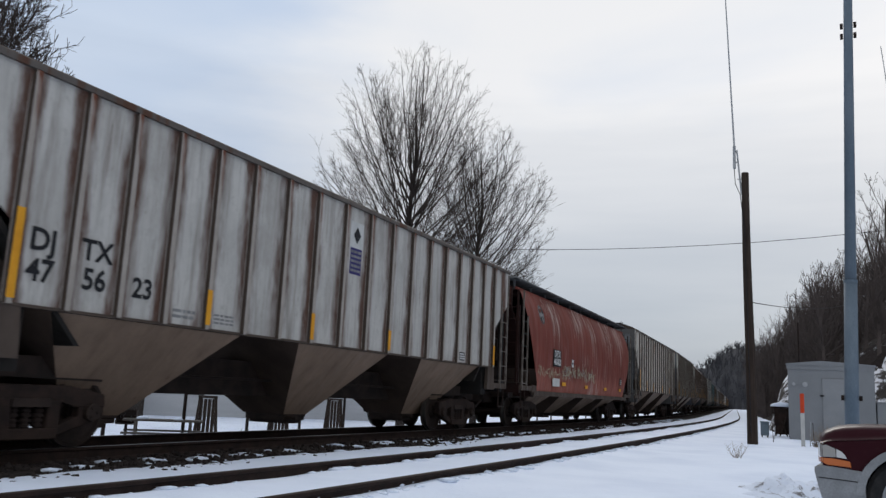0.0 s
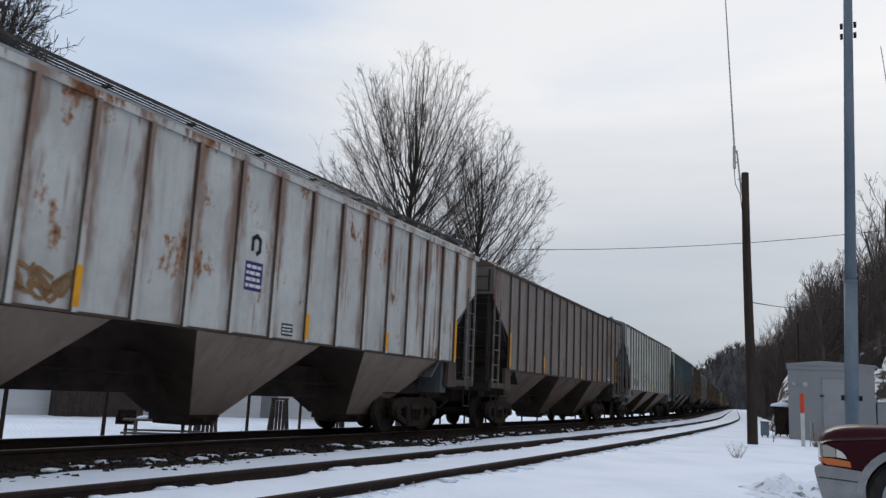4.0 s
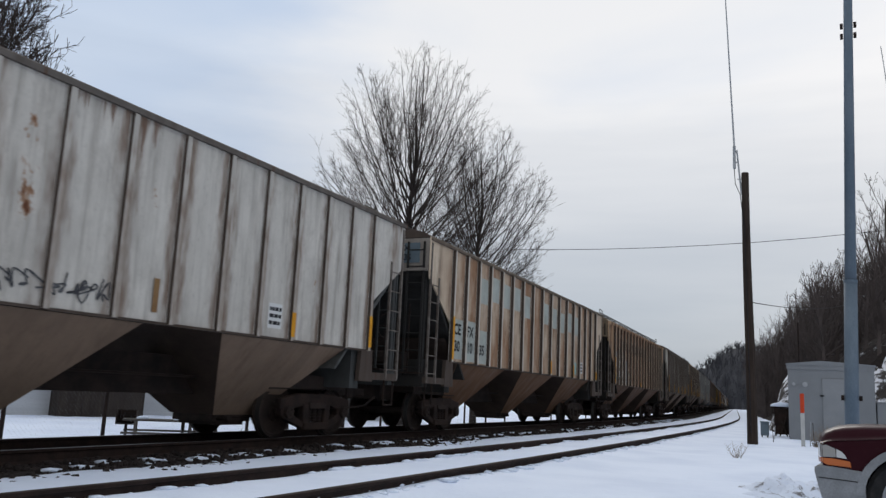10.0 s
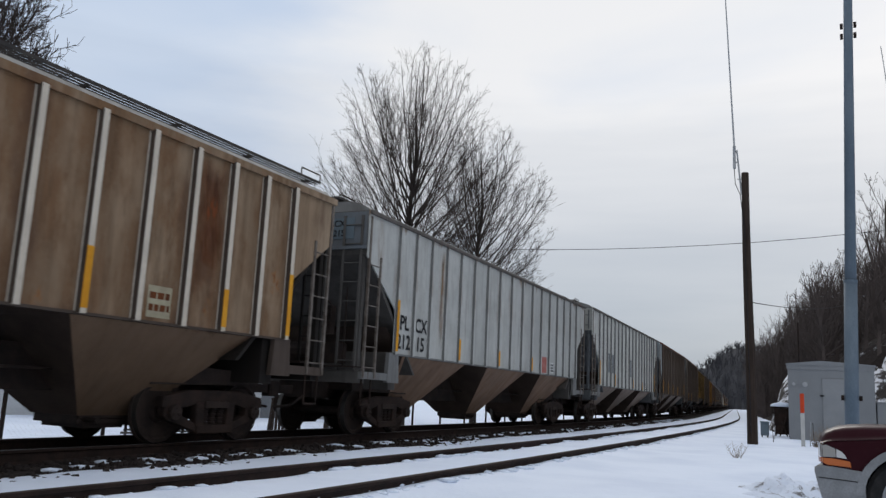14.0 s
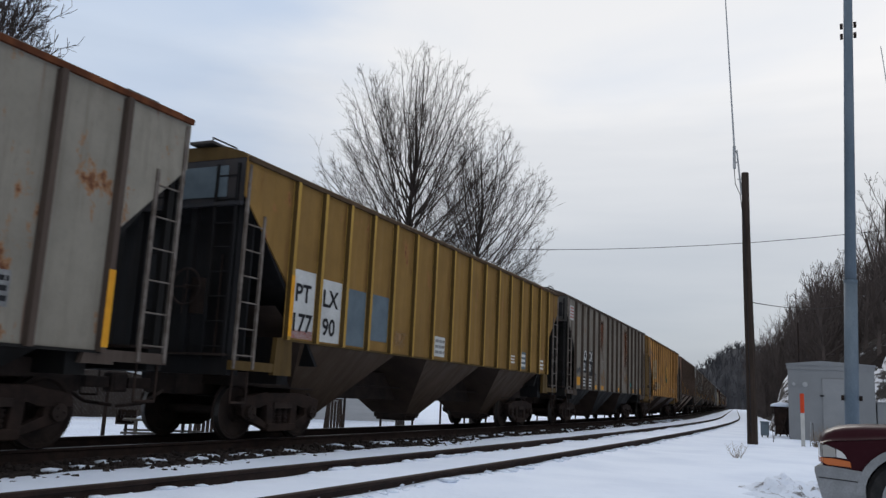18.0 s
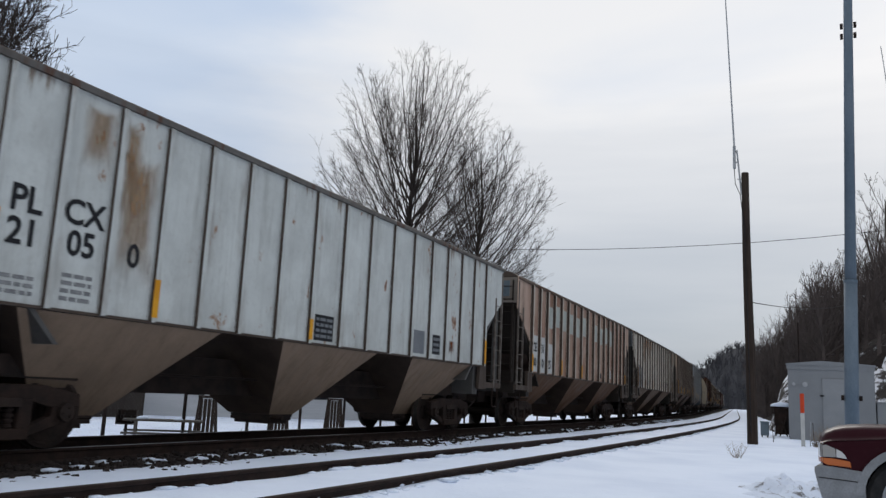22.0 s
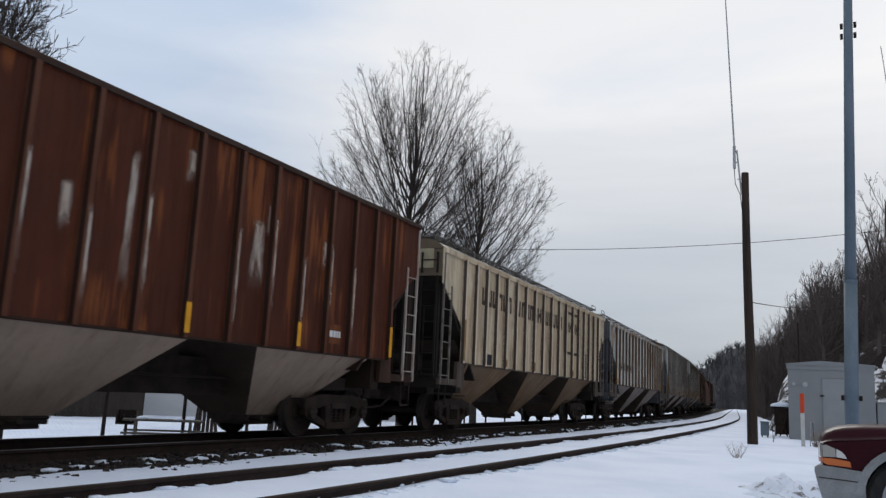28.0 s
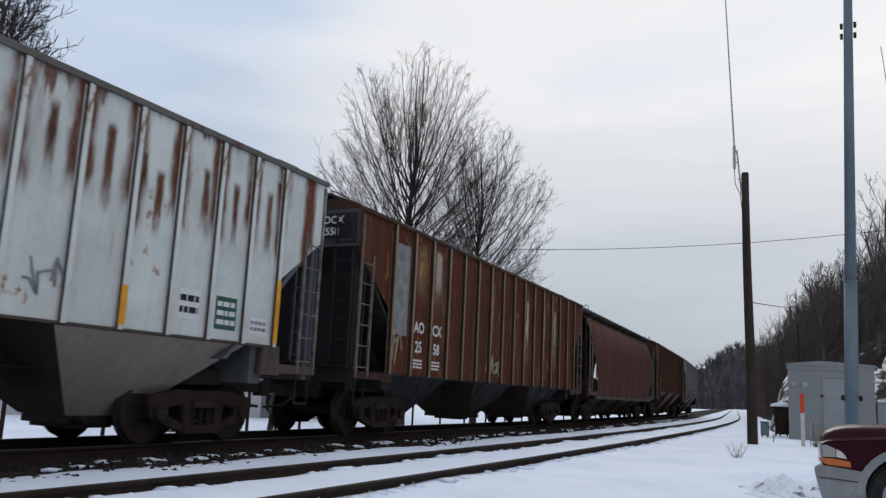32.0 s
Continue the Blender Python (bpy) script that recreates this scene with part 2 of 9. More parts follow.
    if bay > 0:
        # each panel weathered a little differently
        w = n.new("ShaderNodeTexWhiteNoise")
        w.noise_dimensions = "1D"
        l.new(math_node(n, l, "FLOOR", math_node(n, l, "DIVIDE", math_node(n, l, "ADD", along, ends + 20 * bay), bay), 0.0), w.inputs["W"])
        c = mixed(n, l, ramp(n, l, w.outputs["Value"], 0.0, 1.0, 0.0, 0.12 + 0.35 * grime), c, tuple(0.62 * v for v in rgb) if not stain else tuple(0.8 * v for v in stain))
    streak = noise_at(n, l, 3.0, 6.0, 0.65, (1, 2.0, 0.12), (sh[2], sh[0], sh[1]))
    spot = noise_at(n, l, 0.55, 3.0, 0.6, (1, 1, 0.6), (sh[1], sh[2], sh[0]))
    r = math_node(n, l, "MULTIPLY", streak, spot)
    c = mixed(n, l, ramp(n, l, r, 0.40 - 0.22 * rust, 0.47 - 0.20 * rust, 0.0, min(1.0, 0.35 + rust)), c, rust_rgb)
    if top > 0:
        run = ramp(n, l, noise_at(n, l, 1.3, 6.0, 0.78, (0.2, 1.3, 0.06), (sh[0], sh[2], sh[1])), 0.42, 0.74)
        run = math_node(n, l, "MULTIPLY", run, ramp(n, l, noise_at(n, l, 0.33, 2.0, 0.5, (1, 1, 0.05), sh), 0.36, 0.62, 0.25, 1.15))
        f = math_node(n, l, "ADD", math_node(n, l, "MULTIPLY", math_node(n, l, "SUBTRACT", zz, eave), 1.0 / top), run)
        f = math_node(n, l, "ADD", f, math_node(n, l, "MULTIPLY", math_node(n, l, "SUBTRACT", noise_at(n, l, 9.0, 4.0, 0.7, (1, 1.5, 0.35), sh), 0.5), 0.5))
        c = mixed(n, l, ramp(n, l, f, 0.04, 0.32, 0.0, 0.92), c, rust_rgb)
    if seam > 0:
        # dirt and rust carried down beside each rib
        q = math_node(n, l, "FRACT", math_node(n, l, "DIVIDE", math_node(n, l, "ADD", along, ends + 20 * bay), bay), 0.0)
        q = math_node(n, l, "MULTIPLY", math_node(n, l, "MINIMUM", q, math_node(n, l, "SUBTRACT", 1.0, q)), bay)
        band = ramp(n, l, math_node(n, l, "ADD", q, math_node(n, l, "MULTIPLY", math_node(n, l, "SUBTRACT", noise_at(n, l, 5.0, 5.0, 0.65, (1, 1, 0.25), sh), 0.5), 0.35)), 0.10, 0.26, 1.0, 0.0)
        where = ramp(n, l, noise_at(n, l, 0.8, 4.0, 0.7, (1, 1.4, 0.5), (sh[0], sh[2], sh[1])), 0.60 - 0.3 * seam, 0.78 - 0.25 * seam, 0.0, min(1.0, 0.25 + 0.8 * seam))
        if seam_from > 0:
            up = math_node(n, l, "ADD", zz, math_node(n, l, "MULTIPLY", math_node(n, l, "SUBTRACT", noise_at(n, l, 2.5, 3.0, 0.6, (0.2, 1, 0.05), sh), 0.5), 2.6))
            where = math_node(n, l, "MULTIPLY", where, ramp(n, l, up, seam_from - 0.15, seam_from + 0.25))
        c = mixed(n, l, math_node(n, l, "MULTIPLY", band, where), c, seam_rgb or rust_rgb)
    if blotch > 0:
        # rust broken out in ragged patches with an orange rim
        f = noise_at(n, l, 1.5, 7.0, 0.72, (1, 1.0, 0.55), (sh[2], sh[0], sh[1]))
        c = mixed(n, l, ramp(n, l, f, 0.64 - 0.09 * blotch, 0.69 - 0.09 * blotch, 0.0, 0.85), c, (0.27, 0.125, 0.05))
        c = mixed(n, l, ramp(n, l, f, 0.68 - 0.09 * blotch, 0.72 - 0.09 * blotch, 0.0, 0.9), c, (0.105, 0.036, 0.017))
    speck = noise_at(n, l, 11.0, 6.0, 0.75, (1, 1, 0.6), (sh[0], sh[2], sh[1]))
    c = mixed(n, l, ramp(n, l, speck, 0.54, 0.70, 0.0, 0.15 + 0.45 * grime), c, tuple(0.4 * v + 0.4 * w for v, w in zip(rgb, tint)))
    fine = noise_at(n, l, 38.0, 4.0, 0.6, (1, 1, 0.5), sh)
    c = mixed(n, l, ramp(n, l, fine, 0.5, 0.8, 0.0, 0.25), c, tuple(0.6 * v for v in rgb))
    l.new(c, bs.inputs["Base Color"])
    l.new(ramp(n, l, dirt, 0.3, 0.7, 0.5, 0.85), bs.inputs["Roughness"])
    bumped(n, l, bs, noise_at(n, l, 1.6, 3.0, 0.5, (1, 1, 0.7), sh), 0.25, 0.03)
    return m


M_BLACK = surface("black_running_gear", (0.0207, 0.0154, 0.0140), (0.0429, 0.0294, 0.0235), 3.0, 0.75, 0.0, 0.3)
M_GEAR = surface("dusty_cast_steel", (0.0166, 0.0118, 0.0106), (0.0407, 0.0258, 0.0200), 3.0, 0.8, 0.0, 0.3)
M_TREAD = mat_new("worn_wheel_tread", (0.10, 0.095, 0.09), 0.45, 0.8)[0]
M_RAILTOP = mat_new("polished_rail_head", (0.11, 0.10, 0.10), 0.45, 0.8)[0]
M_RUSTRAIL = surface("rusty_rail", (0.022, 0.015, 0.013), (0.038, 0.024, 0.019), 6.0, 0.85)
M_YELLOW = surface("faded_yellow_reflector", (0.75, 0.36, 0.03), (0.60, 0.26, 0.02), 3.0, 0.5, 0.0, 0.0)
M_STEEL = surface("galvanised_steel", (0.30, 0.31, 0.32), (0.42, 0.43, 0.44), 3.0, 0.55, 0.3, 0.1)
M_GRIP = surface("grab_iron_grey", (0.19, 0.165, 0.145), (0.08, 0.062, 0.050), 5.0, 0.6, 0.0, 0.1)
M_INKB = mat_new("black_stencil", (0.02, 0.02, 0.022), 0.6)[0]
M_INKW = mat_new("white_stencil", (0.62, 0.62, 0.60), 0.6)[0]
M_INKBLUE = mat_new("blue_stencil", (0.040, 0.034, 0.13), 0.6)[0]
M_PATCHG = surface("grey_patch_paint", (0.16, 0.17, 0.18), (0.20, 0.21, 0.22), 3.0, 0.7, 0.0, 0.0)
M_PATCHP = surface("pale_patch_paint", (0.46, 0.49, 0.445), (0.36, 0.375, 0.335), 2.0, 0.7, 0.0, 0.0)
M_PATCHD = surface("dark_patch_paint", (0.016, 0.016, 0.018), (0.030, 0.029, 0.030), 3.0, 0.7, 0.0, 0.0)
M_PATCHW = surface("white_patch_paint", (0.58, 0.58, 0.56), (0.48, 0.48, 0.46), 3.0, 0.7, 0.0, 0.0)
M_TEAL = surface("teal_spray", (0.06, 0.28, 0.26), (0.04, 0.20, 0.20), 6.0, 0.6, 0.0, 0.0)
M_RUSTY = surface("bare_rust", (0.16, 0.055, 0.022), (0.07, 0.024, 0.012), 4.0, 0.9, 0.0, 0.2, 0.01, (1, 1, 0.4))
M_TAN = surface("tan_patch", (0.22, 0.12, 0.055), (0.28, 0.17, 0.08), 2.5, 0.8, 0.0, 0.0)
M_PINK = surface("red_spray", (0.38, 0.10, 0.08), (0.45, 0.2, 0.17), 5.0, 0.7, 0.0, 0.0)
M_CHALK = surface("pale_spray", (0.42, 0.38, 0.26), (0.30, 0.26, 0.18), 4.0, 0.7, 0.0, 0.0)
M_SPRAY = surface("grey_black_spray", (0.045, 0.045, 0.05), (0.13, 0.13, 0.135), 5.0, 0.7, 0.0, 0.0)
M_FAINT = surface("faded_spray", (0.17, 0.17, 0.17), (0.28, 0.28, 0.275), 5.0, 0.7, 0.0, 0.0)
M_PALETEAL = surface("pale_teal_patch", (0.30, 0.46, 0.44), (0.22, 0.38, 0.37), 4.0, 0.7, 0.0, 0.0)
M_WASH = surface("washed_down_paint", (0.52, 0.42, 0.38), (0.33, 0.17, 0.13), 5.0, 0.8, 0.0, 0.0, 0.01, (1, 1, 0.3))
M_PALEFILL = surface("cream_spray_fill", (0.46, 0.43, 0.33), (0.33, 0.29, 0.20), 5.0, 0.7, 0.0, 0.0)
M_GREEN = surface("dark_green_emblem", (0.03, 0.09, 0.07), (0.05, 0.11, 0.08), 4.0, 0.6, 0.0, 0.0)
M_SCRAPE = surface("scraped_pale_steel", (0.42, 0.38, 0.34), (0.26, 0.17, 0.13), 3.0, 0.7, 0.0, 0.1, 0.01, (1, 1, 0.3))


def stain_patch(name, a, b, most=0.9):
    """A soft-edged stain, thinning out towards its rim."""
    m, bs, n, l = mat_new(name, a, 0.85)
    co = n.new("ShaderNodeTexCoord")
    sp = n.new("ShaderNodeSeparateXYZ")
    l.new(co.outputs["Generated"], sp.inputs[0])
    rim = None
    for d in (math_node(n, l, "MULTIPLY", math_node(n, l, "SUBTRACT", 0.5, math_node(n, l, "ABSOLUTE", math_node(n, l, "SUBTRACT", sp.outputs["Y"], 0.5), 0.0)), 2.2), math_node(n, l, "MULTIPLY", sp.outputs["Z"], 1.5), math_node(n, l, "MULTIPLY", math_node(n, l, "SUBTRACT", 1.0, sp.outputs["Z"]), 6.0)):
        rim = d if rim is None else math_node(n, l, "MINIMUM", rim, d)
    f = noise_at(n, l, 3.2, 6.0, 0.72, (1, 1.3, 0.45))
    l.new(mixed(n, l, ramp(n, l, noise_at(n, l, 6.0, 5.0, 0.7, (1, 1.4, 0.4)), 0.4, 0.65), a, b), bs.inputs["Base Color"])
    l.new(ramp(n, l, math_node(n, l, "ADD", math_node(n, l, "MINIMUM", rim, 0.85), math_node(n, l, "MULTIPLY", f, 1.5)), 0.80, 1.80, 0.0, most), bs.inputs["Alpha"])
    return m


M_TANSTAIN = stain_patch("tan_rust_stain", (0.26, 0.145, 0.065), (0.34, 0.22, 0.12), 0.7)
M_SCRAPED = stain_patch("scraped_paint", (0.46, 0.39, 0.33), (0.28, 0.18, 0.13))
M_RUSTSTAIN = stain_patch("rust_stain", (0.16, 0.055, 0.022), (0.07, 0.025, 0.013))
M_ORANGE = stain_patch("orange_rust_stain", (0.34, 0.145, 0.05), (0.20, 0.075, 0.03))
M_FADED = surface("faded_brown_lettering", (0.050, 0.037, 0.029), (0.085, 0.060, 0.045), 3.0, 0.8, 0.0, 0.0)
M_BLUEGREY = surface("blue_grey_panel", (0.13, 0.165, 0.19), (0.10, 0.13, 0.15), 3.0, 0.7, 0.0, 0.0)
def snow_material():
    m, b, n, l = mat_new("snow", (0.74, 0.81, 0.93), 0.75)
    big = noise_at(n, l, 0.5, 4.0, 0.55)
    mid = noise_at(n, l, 6.0, 5.0, 0.6)
    c = mixed(n, l, ramp(n, l, big, 0.35, 0.7), (0.76, 0.825, 0.94), (0.67, 0.74, 0.87))
    c = mixed(n, l, ramp(n, l, mid, 0.62, 0.8, 0.0, 0.3), c, (0.54, 0.56, 0.60))
    l.new(c, b.inputs["Base Color"])
    bumped(n, l, b, mid, 0.35, 0.04)
    return m


M_SNOW = snow_material()
M_BALLAST = surface("dark_ballast", (0.0172, 0.0135, 0.0129), (0.0451, 0.0355, 0.0319), 8.0, 0.95, 0.0, 0.8, 0.04, (1, 1, 1), 0.3, 0.7, 22.0)
M_WOOD_POLE = surface("creosoted_pole", (0.030, 0.022, 0.018), (0.055, 0.040, 0.032), 4.0, 0.9, 0.0, 0.4, 0.01, (6, 6, 0.4))
M_BARK = surface("dark_bark", (0.0310, 0.0248, 0.0223), (0.0527, 0.0434, 0.0384), 3.0, 0.95, 0.0, 0.3)
M_BANKTWIG = surface("grey_brown_brushwood", (0.075, 0.062, 0.058), (0.12, 0.098, 0.090), 1.0, 0.95, 0.0, 0.0)
M_TWIG = surface("bare_twigs", (0.0372, 0.0285, 0.0260), (0.0620, 0.0484, 0.0434), 1.0, 0.95, 0.0, 0.0)


def smooth(a, b, x):
    u = max(0.0, min(1.0, (x - a) / (b - a)))
    return u * u * (3 - 2 * u)


def ground_z(x, y, hill=True):
    s, off = line_offset(x, y)
    z = -0.15
    near = math.exp(-((x * x + y * y) / 60.0 ** 2))
    if off < 2.0:
        z = -0.15 - 0.35 * smooth(2.0, 1.2, off)
        if off < -1.5:
            z = -0.50 - 0.35 * smooth(-2.0, -5.5, off)
    z += near * (0.05 * noise.noise((x * 0.35, y * 0.35, 0)) + 0.022 * noise.noise((x * 1.7, y * 1.7, 4)))
    sid = off - (SIDING - MAIN)
    z += 0.05 * smooth(1.6, 0.4, abs(sid))
    foot = 7.2 + 26.0 * smooth(62.0, 38.0, s)
    if hill and s < 262 and off > foot:
        up = off - foot
        z += (min(30.0, 0.80 * up * smooth(0, 6, up)) + 0.5 * noise.noise((x * 0.15, y * 0.15, 2)) * smooth(0, 6, up)) * smooth(262, 195, s)
    return z


def graded(lo, hi, fine, grow):
    """Positions from a fine middle out to far ends."""
    out, p, st = [0.0], 0.0, fine
    while p < hi:
        p += st
        out.append(p)
        st = fine if p < 24 else st * grow
    p, st = 0.0, fine
    while p > lo:
        p -= st
        out.append(p)
        st = fine if p > -14 else st * grow
    return sorted(out)


def build_ground():
    xs = [x - 4.0 for x in graded(-2400, 2400, 0.22, 1.09)]
    ys = [y + 12.0 for y in graded(-2400, 2600, 0.30, 1.07)]
    verts = [(x, y, ground_z(x, y, False)) for y in ys for x in xs]
    w = len(xs)
    faces = [(j * w + i, j * w + i + 1, (j + 1) * w + i + 1, (j + 1) * w + i) for j in range(len(ys) - 1) for i in range(w - 1)]
    me = bpy.data.meshes.new("ground")
    me.from_pydata(verts, [], faces)
    me.materials.append(M_SNOW)
    for p in me.polygons:
        p.use_smooth = True
    tagged(new("ground", me), "snow-covered ground beside the tracks", "ground", "", "structure")


build_ground()


def sweep(name, outline, off, s_list, mat, closed=True, tags=None, cap_mat=None):
    """An outline of (sideways, z) drawn along the line."""
    verts, faces = [], []
    n = len(outline)
    for s in s_list:
        for u, z in outline:
            p, a = line_at(s, off + u, z)
            verts.append(p)
    m = n if closed else n - 1
    for i in range(len(s_list) - 1):
        for k in range(m):
            j = (k + 1) % n
            faces.append((i * n + k, i * n + j, (i + 1) * n + j, (i + 1) * n + k))
    me = bpy.data.meshes.new(name)
    me.from_pydata(verts, [], faces)
    me.materials.append(mat)
    if cap_mat:
        me.materials.append(cap_mat)
        for i, p in enumerate(me.polygons):
            if outline[i % m][1] > -0.012 and outline[(i % m + 1) % n][1] > -0.012:
                p.material_index = 1
    ob = new(name, me)
    if tags:
        tagged(ob, *tags)
    return ob


RAIL = [(-0.075, -0.18), (-0.070, -0.165), (-0.012, -0.14), (-0.010, -0.05), (-0.037, -0.035), (-0.037, -0.006), (-0.030, 0.0), (0.030, 0.0), (0.037, -0.006), (0.037, -0.035), (0.010, -0.05), (0.012, -0.14), (0.070, -0.165), (0.075, -0.18)]
ALONG = [-640, -320, -300] + [-280 + 10 * k for k in range(26)] + [-20 + 2 * k for k in range(90)] + [160 + 10 * k for k in range(15)] + [400, 760]
for track_name, mid in (("main_track", MAIN), ("siding", SIDING)):
    top = M_RAILTOP if mid == MAIN else M_RUSTRAIL
    for u in (-0.755, 0.755):
        sweep("rail", RAIL, mid + u, ALONG, M_RUSTRAIL, True, ("brown rusty steel rail of the railway track", "rail", "rails", "structure"), top)
BED = [(-3.0, -0.62), (-2.2, -0.40), (-1.7, -0.20), (-0.9, -0.17), (0.0, -0.17), (0.9, -0.17), (1.75, -0.16), (2.3, -0.22), (3.0, -0.45)]
sweep("ballast", BED, MAIN, ALONG, M_BALLAST, False, ("dark stone ballast under the main track", "ballast", "", "structure"))
# ---- bare trees ----
def tubes(name, segs, mat, sides=3):
    """Tapered bars from a list of (p, q, r0, r1), in one mesh."""
    P = np.array([s[0] for s in segs], float)
    Q = np.array([s[1] for s in segs], float)
    r = np.array([(s[2], s[3]) for s in segs], float)
    d = Q - P
    d /= np.linalg.norm(d, axis=1)[:, None] + 1e-9
    ref = np.where(np.abs(d[:, 2:3]) < 0.9, np.array([[0.0, 0, 1]]), np.array([[1.0, 0, 0]]))
    u = np.cross(d, ref)
    u /= np.linalg.norm(u, axis=1)[:, None]
    w = np.cross(d, u)
    rings = []
    for c, k in ((P, 0), (Q, 1)):
        for i in range(sides):
            a = 2 * math.pi * i / sides
            rings.append(c + (u * math.cos(a) + w * math.sin(a)) * r[:, k:k + 1])
    v = np.stack(rings, 1).reshape(-1, 3)
    n = len(segs)
    base = np.arange(n)[:, None] * (2 * sides)
    faces = []
    for i in range(sides):
        j = (i + 1) % sides
        faces.append(np.concatenate([base + i, base + j, base + sides + j, base + sides + i], 1))
    f = np.stack(faces, 1).reshape(-1, 4)
    me = bpy.data.meshes.new(name)
    me.from_pydata(v.tolist(), [], f.tolist())
    me.materials.append(mat)
    return me


def grow(rng, p, d, length, r, n, up, wob, out):
    """One bending branch; returns its points with directions and radii."""
    pts = [(p.copy(), d.copy(), r)]
    step = length / n
    for i in range(n):
        d = (d + Vector((rng.uniform(-wob, wob), rng.uniform(-wob, wob), rng.uniform(-wob, wob) + up))).normalized()
        q = p + d * step
        r1 = r * (1 - 0.78 / n) if i < n - 1 else r * 0.45
        out.append((p.copy(), q.copy(), r, r1))
        p, r = q, r1
        pts.append((p.copy(), d.copy(), r))
    return pts


def spread(rng, d, angle):
    u = d.orthogonal().normalized()
    a = rng.uniform(0, 2 * math.pi)
    w = d.cross(u)
    side = u * math.cos(a) + w * math.sin(a)
    return (d * math.cos(angle) + side * math.sin(angle)).normalized()


def bare_tree_segs(seed, height, crown_w, fork=0.25, limbs=24, subs=9, twigs=7, fine=3, r0=0.26, low=0.2):
    rng = random.Random(seed)
    trunk, thick, thin, limb_sets = [], [], [], []
    tp = grow(rng, Vector((0, 0, -0.3)), Vector((0, 0, 1)), height * 0.80, r0, 12, 0.05, 0.05, trunk)
    ring = 0.0
    cz = height * 0.60
    for i in range(limbs):
        f = fork + (0.97 - fork) * (i / limbs) ** 1.15
        k = min(len(tp) - 1, f * (len(tp) - 1))
        p, d, r = tp[int(k)]
        p = p.lerp(tp[min(len(tp) - 1, int(k) + 1)][0], k - int(k))
        ring += 2.4 + rng.uniform(-0.4, 0.4)
        lean = radians(66 - 48 * f + rng.uniform(-8, 8))
        ld = Vector((math.cos(ring) * math.sin(lean), math.sin(ring) * math.sin(lean), math.cos(lean)))
        # length to the crown's rounded outline
        best = 0.6
        for m in range(1, 60):
            q = p + ld * (m * height / 60)
            hz = (q.z - cz) / (height * 0.41)
            hr = math.hypot(q.x, q.y) / (crown_w / 2)
            if hz * hz + hr * hr > 1.0:
                break
            best = m * height / 60
        limb = []
        ln = max(1.0, best * rng.uniform(0.82, 1.04))
        lp = grow(rng, p, ld, ln, min(r * 0.42, 0.042 * ln / 6 + 0.016), 8, 0.055, 0.08, limb)
        thick += limb
        limb_sets.append(limb)
        for j in range(subs):
            u = 0.18 + 0.80 * (j + rng.random()) / subs
            p2, d2, r2 = lp[min(8, int(u * 8))]
            sl = ln * (0.42 * (1 - u) + 0.16) * rng.uniform(0.7, 1.2)
            sp = grow(rng, p2, spread(rng, d2, radians(rng.uniform(22, 46))), sl, r2 * 0.55, 5, 0.07, 0.13, thin)
            for _ in range(twigs):
                v = rng.uniform(0.2, 1.0)
                p3, d3, r3 = sp[min(5, int(v * 5 + 0.5))]
                tl = sl * rng.uniform(0.25, 0.5)
                tw = grow(rng, p3, spread(rng, d3, radians(rng.uniform(20, 50))), tl, max(r3 * 0.5, 0.006), 3, 0.07, 0.16, thin)
                for _ in range(fine):
                    p4, d4, r4 = tw[rng.randint(1, 3)]
                    q4 = p4 + spread(rng, d4, radians(rng.uniform(20, 50))) * tl * rng.uniform(0.3, 0.6) + Vector((0, 0, 0.03))
                    thin.append((p4, q4, max(r4 * 0.7, 0.005), 0.004))
    return trunk, thick, thin, limb_sets


